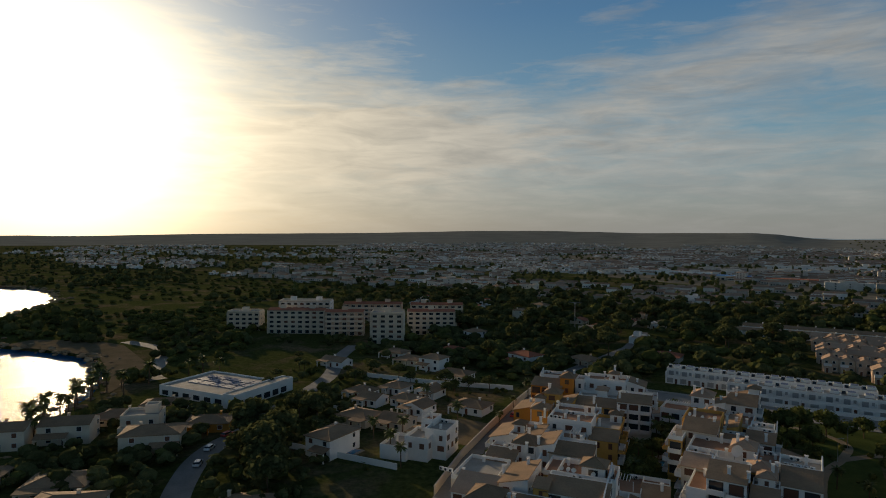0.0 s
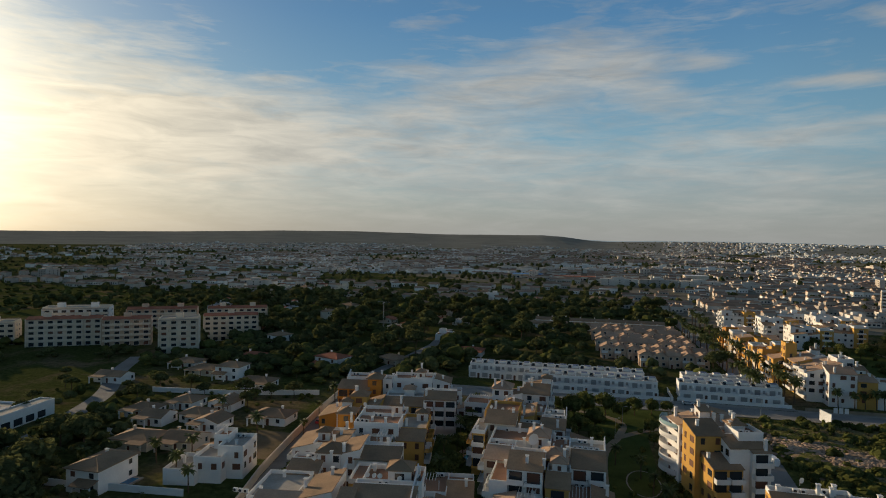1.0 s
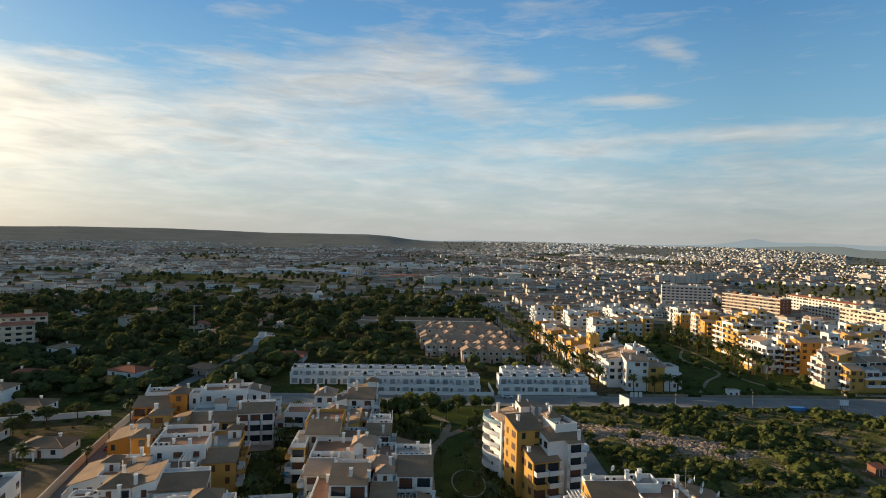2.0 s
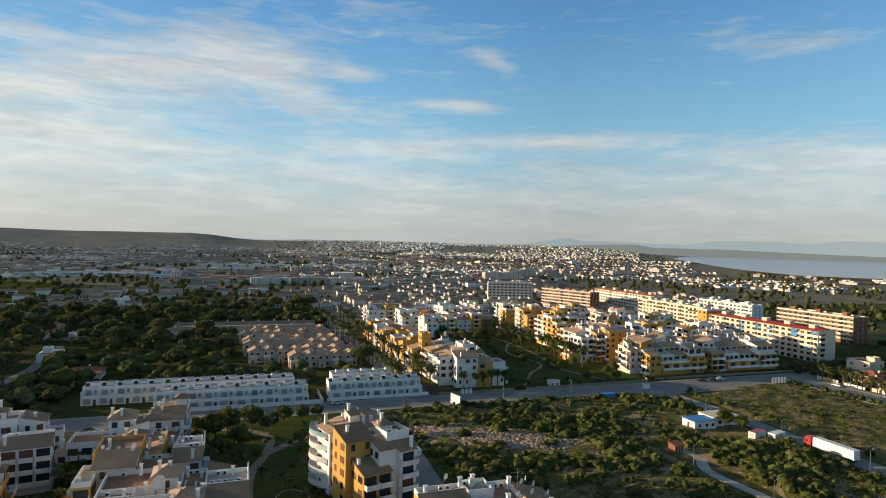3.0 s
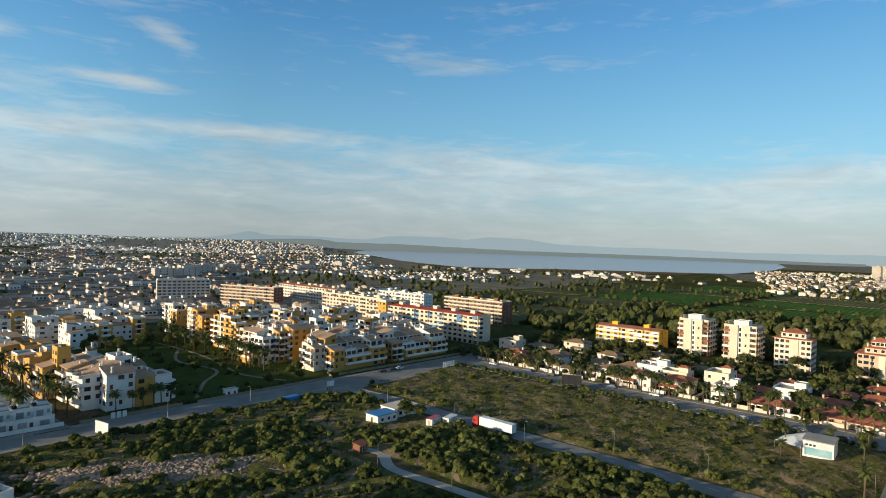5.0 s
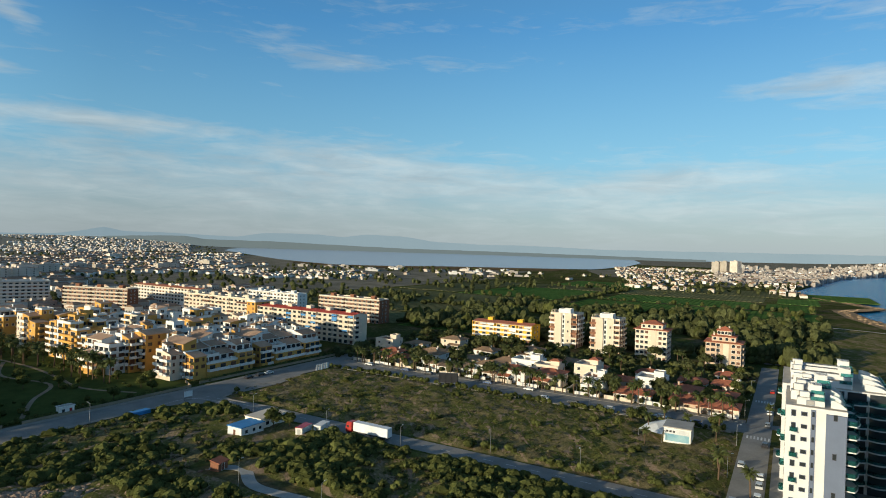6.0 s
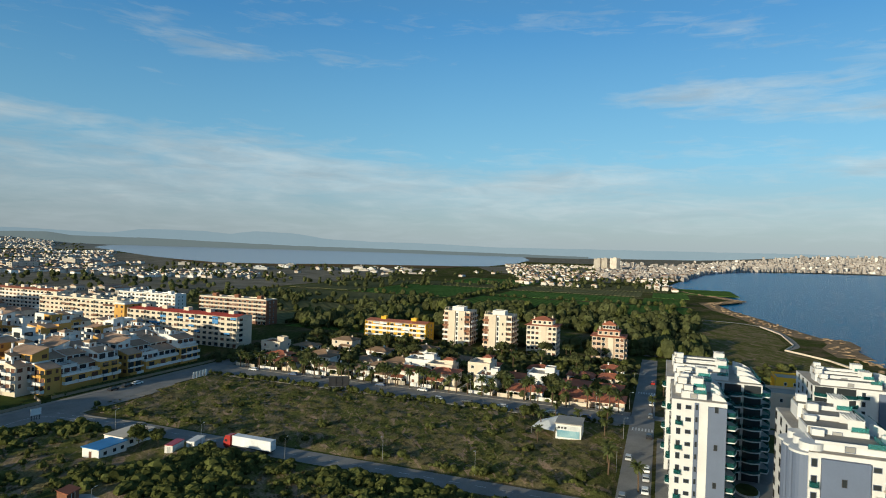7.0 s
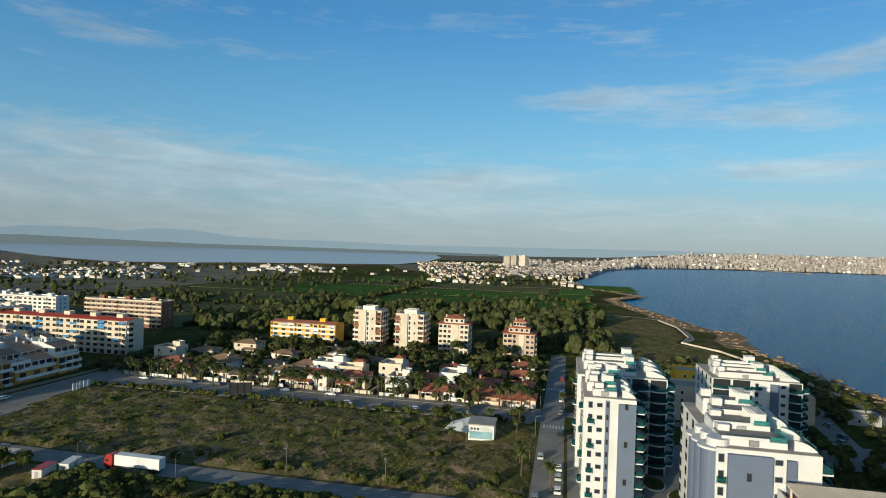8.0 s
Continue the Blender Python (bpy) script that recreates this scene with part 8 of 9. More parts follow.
for _ in range(900):  # street trees in the town
    d, r = rb.uniform(24, 100), rb.uniform(620, 1900)
    x, y = polar(r, d)
    u, v = x * CG + y * SG, -x * SG + y * CG
    if 392 < u < 1050 and v < 520 or u < 66 and v < 560:
        continue
    x, y = P(u, round(v / 14) * 14 + 7) if rb.random() < 0.7 else (x, y)
    s = rb.uniform(2.0, 4.2)
    wood3.append((x, y, 0.3, rb.uniform(0, 6.3), s, s * rb.uniform(0.9, 1.5)))
for _ in range(1500):  # trees on the far slopes
    d, r = rb.uniform(20, 125), rb.uniform(2600, 4500)
    if d > 56:
        continue
    x, y = polar(r, d)
    s = rb.uniform(3.0, 7.0)
    wood3.append((x, y, hill(r, d), rb.uniform(0, 6.3), s, s))
for _ in range(420):  # trees and hedges between the lane and the bay flats
    u, v = rb.uniform(-260, -96), rb.uniform(236, 330)
    x, y = P(u, v)
    if not clear(u, v, 0) or not on_land(x, y, 14) or (-145 < x < -2 and 350 < y < 425) or noise.noise((u * 0.04, v * 0.04, 2.9)) < -0.15:
        continue
    s = rb.uniform(1.4, 3.8)
    (wood if rb.random() < 0.6 else wood2).append((x, y, rb.uniform(0.0, 2.0), rb.uniform(0, 6.3), s, s * rb.uniform(0.7, 1.2)))
for _ in range(420):  # gardens across the main road, west of the terraces
    u, v = rb.uniform(-190, -60), rb.uniform(253, 306)
    x, y = P(u, v)
    if not clear(u, v, 1) or not on_land(x, y, 10) or -96 < u < -81:
        continue
    s = rb.uniform(1.6, 4.2)
    (wood if rb.random() < 0.7 else wood2).append((x, y, rb.uniform(0.0, 2.5), rb.uniform(0, 6.3), s, s * rb.uniform(0.7, 1.2)))
for _ in range(2800):  # low scrub towards the west
    d, r = rb.uniform(92, 135), rb.uniform(400, 1700)
    x, y = polar(r, d)
    if not on_land(x, y, 12) or noise.noise((x * 0.008, y * 0.008, 3.3)) < -0.25:
        continue
    s = rb.uniform(1.6, 3.8)
    (wood3 if r > 800 else wood2).append((x, y, 0.1, rb.uniform(0, 6.3), s, s * rb.uniform(0.5, 0.9)))
for _ in range(900):  # headland and promenade scrub
    x, y = rb.uniform(-300, -110), rb.uniform(255, 470)
    if not on_land(x, y, 22) or abs((x + 178) * 0.83 + (y - 342) * 0.55) < 9:
        continue
    s = rb.uniform(1.6, 3.6)
    wood2.append((x, y, 0.0, rb.uniform(0, 6.3), s, s * rb.uniform(0.7, 1.3)))
for _ in range(420):  # gardens of the shore quarter
    x, y = rb.uniform(-140, -38), rb.uniform(100, 262)
    u, v = x * CG + y * SG, -x * SG + y * CG
    if not clear(u, v, -2) or not on_land(x, y, 10) or (-115 < x < -62 and 212 < y < 262):
        continue
    s = rb.uniform(1.2, 3.6)
    (wood if rb.random() < 0.6 else wood2).append((x, y, rb.uniform(0, 1.5), rb.uniform(0, 6.3), s, s * rb.uniform(0.9, 1.5)))
for _ in range(520):  # rounded trees between the houses of the shore quarter
    x, y = rb.uniform(-150, -30), rb.uniform(95, 262)
    u, v = x * CG + y * SG, -x * SG + y * CG
    if not clear(u, v, -4) or not on_land(x, y, 10) or (-115 < x < -62 and 212 < y < 262) or u > -92:
        continue
    s = rb.uniform(1.6, 3.6)
    domes.append((x, y, rb.uniform(0.0, 2.0), rb.uniform(0, 6.3), s, s * rb.uniform(0.9, 1.3)))
for _ in range(420):  # seafront gardens beyond the towers
    u, v = rb.uniform(236, 400), rb.uniform(-85, 44)
    x, y = P(u, v)
    if (236 < u < 264 and v > -24) or (264 < u < 316 and -14 < v < 24) or not on_land(x, y, 10) or (240 < u < 300 and -50 < v < -36):
        continue
    s = rb.uniform(1.2, 3.0)
    (wood if rb.random() < 0.6 else wood2).append((x, y, rb.uniform(0, 1.0), rb.uniform(0, 6.3), s, s * rb.uniform(0.8, 1.5)))
for u0, v0, u1, v1 in ((398, 305, 700, 305), (476, 305, 476, 500), (566, 300, 566, 520), (705, 280, 705, 420), (700, 275, 1000, 268), (645, 20, 645, 280), (768, 20, 768, 260), (330, 462, 700, 520), (640, 268, 1000, 265)):
    n = int(math.hypot(u1 - u0, v1 - v0) / 7)
    for k in range(n):
        if rb.random() < 0.7:
            x, y = P(u0 + (u1 - u0) * k / n + rb.uniform(-3, 3), v0 + (v1 - v0) * k / n + rb.uniform(-3, 3))
            s = rb.uniform(1.6, 3.8)
            (wood if rb.random() < 0.5 else wood2).append((x, y, 0.2, rb.uniform(0, 6.3), s, s * rb.uniform(0.9, 1.8)))
scatter("woodland", "rounded dark pine crowns of the villa quarter", "woodland", M["pine"], DOMES, domes)
scatter("woodland", "distant dark pine woodland", "woodland", M["pine"], CANOPY, wood)
scatter("woodland", "far clumps of trees among houses and fields", "woodland", M["pine"], FAR, wood3)
scatter("woodland", "distant green shrubs and trees", "woodland", M["shrub"], CANOPY, wood2)

# ---- far town ----
rf = random.Random(99)


def town(name, label, spots):
    """Many far houses in one mesh: box walls with window recesses on two faces and hipped, gabled or flat roofs."""
    V, F, MI = [], [], []
    for x, y, w, d, h, a, kind, detail, coat in spots:
        c, s = math.cos(a), math.sin(a)
        n = len(V)

        def vt(px, py, pz):
            V.append((x + c * px - s * py, y + s * px + c * py, pz + gz))
            return len(V) - 1
        r = math.hypot(x, y)
        gz = hill(r, math.degrees(math.atan2(y, x))) if r > 2600 else 0.0
        lo = [vt(px, py, -3) for px, py in ((-w, -d), (w, -d), (w, d), (-w, d))]
        hi = [vt(px, py, h) for px, py in ((-w, -d), (w, -d), (w, d), (-w, d))]
        for i in range(4):
            F.append((lo[i], lo[(i + 1) % 4], hi[(i + 1) % 4], hi[i])), MI.append(coat)
        if kind == "flat":
            F.append(tuple(hi)), MI.append(1 if int(w * 100) % 3 else coat)
            k = [vt(px, py, pz) for pz in (h, h + 2.2) for px, py in ((-w * 0.4, -d * 0.3), (w * 0.3, -d * 0.3), (w * 0.3, d * 0.5), (-w * 0.4, d * 0.5))]
            for i in range(4):
                F.append((k[i], k[(i + 1) % 4], k[4 + (i + 1) % 4], k[4 + i])), MI.append(coat)
            F.append(tuple(k[4:])), MI.append(coat)
        else:
            e = [vt(px * 1.06, py * 1.06, h + 0.02) for px, py in ((-w, -d), (w, -d), (w, d), (-w, d))]
            g = w * (0.45 if kind == "hip" else 1.06)
            t0, t1 = vt(-g, 0, h + 1.7), vt(g, 0, h + 1.7)
            for f in ((e[0], e[1], t1, t0), (e[1], e[2], t1), (e[2], e[3], t0, t1), (e[3], e[0], t0)):
                F.append(f), MI.append(1)
        if detail:
            for fl in range(max(1, int(h / 2.9))):
                for q in (-0.55, 0.05, 0.6):
                    z0 = fl * 2.9 + 0.9
                    k = [vt(w * q - 0.7, -d - 0.06, z0), vt(w * q + 0.7, -d - 0.06, z0), vt(w * q + 0.7, -d - 0.06, z0 + 1.4), vt(w * q - 0.7, -d - 0.06, z0 + 1.4)]
                    F.append(tuple(k)), MI.append(2)
                    k = [vt(-w - 0.06, d * q + 0.6, z0), vt(-w - 0.06, d * q - 0.6, z0), vt(-w - 0.06, d * q - 0.6, z0 + 1.4), vt(-w - 0.06, d * q + 0.6, z0 + 1.4)]
                    F.append(tuple(k)), MI.append(2)
    me = bpy.data.meshes.new(name)
    me.from_pydata(V, [], F)
    for mt in (M["townwall"], M["townroof"], M["glass"], M["townwhite"], M["citywall"]):
        me.materials.append(mt)
    me.polygons.foreach_set("material_index", MI)
    return tagged(new(name, me), label, "town", "", "stuff")


def density(d, r, u, v):
    if 80 < u < 285 and 470 < v < 600 and not (230 < u and v > 540):
        return 0.95
    if r < 560 or (u < 66 and v < 560):
        return 0.0
    if u < 66 and v < 860:
        return 0.34
    if 392 < u < 1050 and -260 < v < 520:
        return 0.0
    if d > 100:
        return 0.10 if r > 1500 else 0.015
    if d > 84:
        return 0.5 if r > 950 else 0.05
    if d > 40:
        return 0.9 if r > 1300 else 0.75
    if d > 16:
        return 0.8 if r < 2000 else 0.4
    if d > 2:
        return 0.75 if 1050 < r < 1280 and d > 7 else 0.03 if 1050 < r < 1700 else 0.0
    if d > -16:
        return 0.02 if 1250 < r < 1750 else 0.0
    return 0.6 if 1000 < r < 2400 else 0.0


spots, tall = [], []
tries = 0
while len(spots) < 13500 and tries < 110000:
    tries += 1
    d, r = rf.uniform(-33, 126), math.sqrt(rf.uniform(470 ** 2, 2600 ** 2))
    x, y = polar(r, d)
    # rows along the street grid
    u, v = x * CG + y * SG, -x * SG + y * CG
    v = round(v / 14) * 14 + rf.uniform(-1, 1)
    u = round(u / 11) * 11 + rf.uniform(-1, 1)
    if round(u / 11) % 9 == 0 or round(v / 14) % 9 == 0:
        continue
    x, y = P(u, v)
    if rf.random() > density(d, r, u, v) or noise.noise((x * 0.004, y * 0.004, 2.2)) < -0.16:
        continue
    if r > 1600 and -16 < d < 18 or not on_land(x, y, 8):
        continue
    district = noise.noise((x * 0.003, y * 0.003, 8.8))
    row = random.Random(round(v / 14) * 97 + round(u / 66) * 31 + 5)  # houses of one terrace share height and roof
    terrace = row.random() < 0.7
    pick = row if terrace else rf
    h = pick.choice((3.0, 3.4, 5.2, 5.6)) if d > 16 or d < -16 else 3.4
    kind = "flat" if district > 0.15 and pick.random() < 0.6 else pick.choice(("hip", "gable", "gable", "gable"))
    w, deep = (5.3, pick.uniform(4.0, 5.0)) if terrace else (rf.uniform(4.2, 6.0), rf.uniform(3.2, 4.8))
    coat = 3 if (r > 1850 and 35 < d < 46) or pick.random() < (0.35 if r > 900 else 0.2) else 0
    spots.append((x, y, w, deep, h + (rf.uniform(-0.15, 0.15) if terrace else rf.uniform(-0.6, 0.3)), radians(GRID) + (0.25 if district > 0.2 and not terrace else 0.0), kind, r < 1000, coat))
    if rf.random() < 0.006 and d > 16:
        spots.append((x + 14, y, rf.uniform(8, 22), rf.uniform(5, 7), rf.uniform(8, 13), radians(GRID + rf.choice((0, 90))), "flat", r < 1700, 0))
for u0, v0, n, w, h, coat in ((45, 850, 3, 24, 9, 0), (205, 845, 3, 22, 8, 0), (-140, 1130, 5, 18, 8, 0), (-40, 1290, 4, 20, 8, 3), (390, 905, 2, 16, 15, 0), (450, 960, 2, 14, 17, 0), (160, 1330, 3, 22, 7, 3), (-240, 1010, 4, 22, 7, 3)):
    for k in range(n):  # long rows of flats and halls
        x, y = P(u0 + k * (2 * w + 3), v0 + 5 * (k % 2))
        spots.append((x, y, w, 6.5, h, radians(GRID), "flat", True, coat))
town("distant_houses", "distant white and terracotta houses spreading inland", spots)
spots = []
for _ in range(8200):  # the city across the bay
    d = rf.uniform(-62, -24)
    shore = float(np.interp(-d, (24, 31, 33, 36, 40, 44, 50, 55, 62), (1350, 1500, 2050, 2580, 2900, 3120, 3280, 3430, 3950)))
    r = shore + 20 + abs(rf.gauss(0, 520))
    x, y = polar(r, d)
    s = 1.0 if rf.random() < 0.7 else 2.0
    spots.append((x, y, rf.uniform(3, 8), rf.uniform(3, 7), rf.uniform(3, 6) * s * (1 + 0.8 * (r > 2400)), rf.uniform(0, 3), rf.choice(("flat", "flat", "hip")), r < 1450, 3 if rf.random() < 0.06 else 4))
for d, r, h in ((-25.6, 1980, 42), (-24.8, 2000, 40), (-24.2, 2010, 38)):
    x, y = polar(r, d)
    spots.append((x, y, 13, 9, h, 0.4, "flat", True, 0))
town("distant_city", "pale high-rise city on the far side of the bay", spots)
spots = []
for _ in range(26):  # pale sheds by the lagoon
    d, r = rf.uniform(-8, 14), rf.uniform(1340, 1600)
    x, y = polar(r, d)
    spots.append((x, y, rf.uniform(8, 22), rf.uniform(6, 12), rf.uniform(3, 5.5), rf.uniform(-0.2, 0.2), "flat", False, 3 if rf.random() < 0.4 else 0))
for _ in range(8000):  # low houses on the far slopes
    d, r = rf.uniform(22, 122), rf.uniform(2600, 4500)
    x, y = polar(r, d)
    if r > 3200 and d > 52 or noise.noise((d * 0.12, r * 0.002, 6.1)) < (-0.22 if d < 95 else 0.2):
        continue
    spots.append((x, y, rf.uniform(4, 9), rf.uniform(4, 7), rf.uniform(3, 6), radians(GRID), rf.choice(("flat", "hip")), False, 3 if 35 < d < 46 or rf.random() < 0.2 else 0))
town("distant_sheds", "distant pale sheds and scattered farmhouses", spots)

for u, v, w, d, h, roof_mt, lab in ((-44, 912, 60, 20, 6, "redtile", "low supermarket hall with a long red roof"), (-108, 936, 44, 26, 6, "blue", "low commercial hall with a pale blue roof"), (150, 985, 34, 24, 8, "white", "white flat-roofed warehouse among houses")):
    b = thing("commercial_hall", at(u, v), lab, "commercial building")
    put_wall(b, 0, 0, -0.3, w, d, h, "cream")
    put_wall(b, -0.4, -0.4, h, w + 0.4, d + 0.4, h + 0.5, roof_mt, "roof")
    for k in range(int(w / 6)):
        put_window(b, 3 + 6 * k, -0.003, 0.6, "S", 3.6, 2.8)
sheet("lawn", quad_uv(120, 1060, 215, 1150), 0.1, M["lawn"], "green playing field among the houses", "lawn")

# fields
FIELDS = [(400, 308, 470, 470, "fallow"), (480, 310, 560, 500, "fallow"), (572, 300, 700, 520, "fallow"), (395, 205, 440, 300, "crop"), (650, 20, 760, 110, "crop"), (650, 125, 760, 260, "crop"), (775, 20, 880, 70, "crop"), (775, 85, 880, 250, "crop"),
          (895, 12, 1000, 60, "crop"), (895, 75, 1000, 260, "fallow"), (710, 290, 900, 420, "crop"), (388, 30, 400, 60, "lawn"), (720, 430, 1000, 520, "fallow"), (1010, 40, 1160, 240, "fallow"), (1010, 255, 1180, 400, "crop"), (910, 275, 1000, 420, "fallow"), (1010, -60, 1150, 25, "crop")]
for u0, v0, u1, v1, mt in FIELDS:
    bm = bmesh.new()
    prism(bm, quad_uv(u0, v0, u1, v1), -0.4, 0.10)
    n = int((v1 - v0) / 6)
    for k in range(n):
        v = v0 + (v1 - v0) * (k + 0.3) / n
        prism(bm, quad_uv(u0 + 1, v, u1 - 1, v + 2.6), 0.101, 0.45)
    solid("field", bm, M[mt], "flat green field with crop rows" if mt != "fallow" else "fallow field with dry grass rows", "field")
bm = bmesh.new()
fill(bm, [polar(r, d) for d, r in ((-12, 1930), (-6, 1850), (0, 1790), (5, 1700), (10, 1700), (13, 1890), (14, 1830), (11, 1640), (5, 1560), (-2, 1600), (-10, 1700))], 0.9)
solid("reed_bed", bm, M["reed"], "brown reed bed along the lagoon's near shore", "reeds")

# ---- ground patches ----
sheet("lawn", quad_uv(112, 254.2, 182, 402), 0.09, M["lawn"], "mown park lawn with winding paths", "lawn")
sheet("lawn", quad_uv(-24, 214, 42, 236), 0.09, M["lawn"], "green strip beside the main road", "lawn")
sheet("lawn", quad_uv(4, 128, 19, 214), 0.092, M["lawn"], "garden lawn between the apartment blocks", "lawn")
sheet("lawn", quad_uv(-42, 128, -24, 212), 0.08, M["lawn"], "shaded garden court with paths", "lawn")


def ribbon(name, pts_uv, w, z, mt, label, category="path"):
    bm = bmesh.new()
    pts = [Vector((*P(u, v), 0)) for u, v in pts_uv]
    left, right = [], []
    for i, p in enumerate(pts):
        d = (pts[min(i + 1, len(pts) - 1)] - pts[max(i - 1, 0)]).normalized()
        s = Vector((-d.y, d.x, 0)) * w / 2
        left.append(p + s), right.append(p - s)
    for i in range(len(pts) - 1):
        prism(bm, [(q.x, q.y) for q in (left[i], right[i], right[i + 1], left[i + 1])], -0.3, z + 0.001 * (i % 2))
    return solid(name, bm, M[mt], label, category)


def arc(pts, n=6):
    """A smooth line through the points."""
    out = []
    P4 = [pts[0]] + list(pts) + [pts[-1]]
    for a, b, c, d in zip(P4, P4[1:], P4[2:], P4[3:]):
        for k in range(n):
            t = k / n
            out.append(tuple(0.5 * (2 * b[i] + (c[i] - a[i]) * t + (2 * a[i] - 5 * b[i] + 4 * c[i] - d[i]) * t * t + (3 * b[i] - a[i] - 3 * c[i] + d[i]) * t ** 3) for i in (0, 1)))
    return out + [pts[-1]]


ribbon("pavement", arc([(178.6, 204), (176.7, 222), (177.2, 228.6), (181, 232), (207, 231.2), (213, 235.8), (240, 236.6)]), 0.9, 0.16, "paving", "pale kerb round the field's corner", "kerb")
ribbon("path", arc([(204, 233.4), (214, 233.6), (224, 235)]), 4.2, 0.12, "paving", "bare concrete patch at the field's edge", "paving")
ribbon("path", arc([(127, 176), (131, 168), (125, 157), (126, 141), (127, 125), (128, 90)]), 3.2, 0.08, "concrete", "cracked concrete track across the scrub")
ribbon("path", arc([(5, 130), (5, 182), (10, 202), (12, 217), (4, 226), (-12, 230)]), 2.4, 0.12, "sand", "sandy garden path")
ribbon("path", arc([(10, 202), (22, 214), (36, 222), (44, 232)]), 2.6, 0.118, "sand", "sandy garden path")
ribbon("path", arc([(120, 258), (134, 280), (150, 300), (146, 330), (160, 360)]), 1.5, 0.12, "sand", "pale winding park path")
ribbon("path", arc([(162, 262), (154, 285), (158, 310), (162, 345), (160, 390)]), 1.5, 0.121, "sand", "pale winding park path")
ribbon("path", arc([(-35, 130), (-33, 150), (-36, 170), (-30, 190), (-31, 210)]), 2.0, 0.10, "paving", "paved path in the garden court")
ring = [(14.5 + 4.2 * math.cos(i * math.pi / 10), 167 + 8.5 * math.sin(i * math.pi / 10)) for i in range(21)]
ribbon("path", ring, 0.35, 0.11, "paving", "thin pale oval edging in the lawn", "edging")
for pts in ([(183, 208), (205, 200), (230, 204), (246, 196)], [(183, 180), (200, 176), (220, 180), (246, 160)], [(184, 120), (205, 124), (232, 112), (246, 118)], [(200, 200), (214, 160), (212, 120), (218, 88)], [(184, 222), (200, 216), (215, 222), (246, 220)]):
    ribbon("path", arc(pts), 1.3, 0.05, "soil", "bare trodden track through the grass")
ribbon("road", arc(SHORE_STREET), 7, 0.05, "asphalt", "asphalt street through the shore quarter", "road")
ribbon("road", arc([(-69, 112), (-72.4, 122), (-78, 146), (-82.4, 172), (-86, 197), (-88.2, 217), (-91, 240)]), 5.6, 0.05, "asphalt", "narrow asphalt lane beside a cream wall", "road")
ribbon("promenade", arc([(-330, 200), (-290, 196), (-247, 162), (-234, 156)]), 7, 0.12, "paving", "pale seafront promenade along the bay", "promenade")
ribbon("path", [(-93, 262), (-88, 300), (-84, 340), (-88, 400)], 5, 0.05, "asphalt", "narrow asphalt lane through the pine quarter", "road")
ribbon("promenade", arc([(330, -72), (400, -58), (440, -48), (470, -30), (498, -40), (560, -42), (610, -34), (632, -10), (640, 40)]), 3.5, 0.12, "paving", "pale coastal path above the shore", "path")
beach = [(-143, 259), (-169, 296), (-197, 312), (-240, 327), (-236, 345), (-200, 345), (-175, 330), (-140, 285), (-132, 255), (-129, 232), (-132, 234)]
bm = bmesh.new()
fill(bm, beach[::-1], 0.12)
solid("beach", bm, M["soil"], "pale sandy beach beside the bay", "beach")

ribbon("breakwater", arc([(3040, -440), (3130, -640), (3110, -770), (2890, -872), (2690, -900)]), 16, 3.0, "paving", "long pale harbour breakwater across the bay", "breakwater")

# coastal grassland inside the path, and the bare rocky shelf outside it
bm = bmesh.new()
fill(bm, [P(u, v) for u, v in ((392, -48), (440, -42), (470, -24), (498, -34), (560, -36), (606, -28), (626, -8), (632, 30), (560, 24), (480, 18), (392, 26))], 0.06)
solid("field", bm, M["field"], "rough coastal grassland with bare patches above the shore", "field")
shelf = [(x * CG + y * SG, -x * SG + y * CG) for x, y in NEAR_COAST[4:16]]
ribbon("shore", shelf, 20, 0.04, "shelf", "bare brown rocky shelf along the sea", "shore")

# coast rocks
rc = random.Random(31)
ROCK = []
for sd in range(4):
    rs = np.random.RandomState(sd)
    bm = bmesh.new()
    bmesh.ops.create_icosphere(bm, subdivisions=1, radius=1.0)
    for v in bm.verts:
        v.co *= rs.uniform(0.7, 1.25)
        v.co.z *= 0.5
    ROCK.append((np.array([v.co[:] for v in bm.verts]), [tuple(v.index for v in f.verts) for f in bm.faces]))
    bm.free()
places = []
for (xa, ya), (xb, yb) in zip(NEAR_COAST[2:], NEAR_COAST[3:]):
    for k in range(int(math.hypot(xb - xa, yb - ya) / 1.3)):
        f = rc.random()
        s = rc.uniform(0.6, 2.6)
        places.append((xa + (xb - xa) * f + rc.gauss(0, 4), ya + (yb - ya) * f + rc.gauss(0, 4), rc.uniform(-0.9, 0.4), rc.uniform(0, 6.3), s, s * 0.8))
scatter("shore_rocks", "brown weathered rocks along the waterline", "rocks", M["rock"], ROCK, places)
places = []
for _ in range(2300):
    k = rc.gauss(0, 13)
    u, v = 79 + k, 197 - 0.55 * k + rc.gauss(0, 6.5)
    x, y = P(u, v)
    s = rc.uniform(0.25, 1.2)
    places.append((x, y, 0.05 + 1.1 * max(0, 1 - math.hypot(k / 26, (v - 197 + 0.55 * k) / 13)), rc.uniform(0, 6.3), s, s))
scatter("rubble", "pale brown rubble heaped in the scrub", "rubble", M["rubble"], ROCK, places)

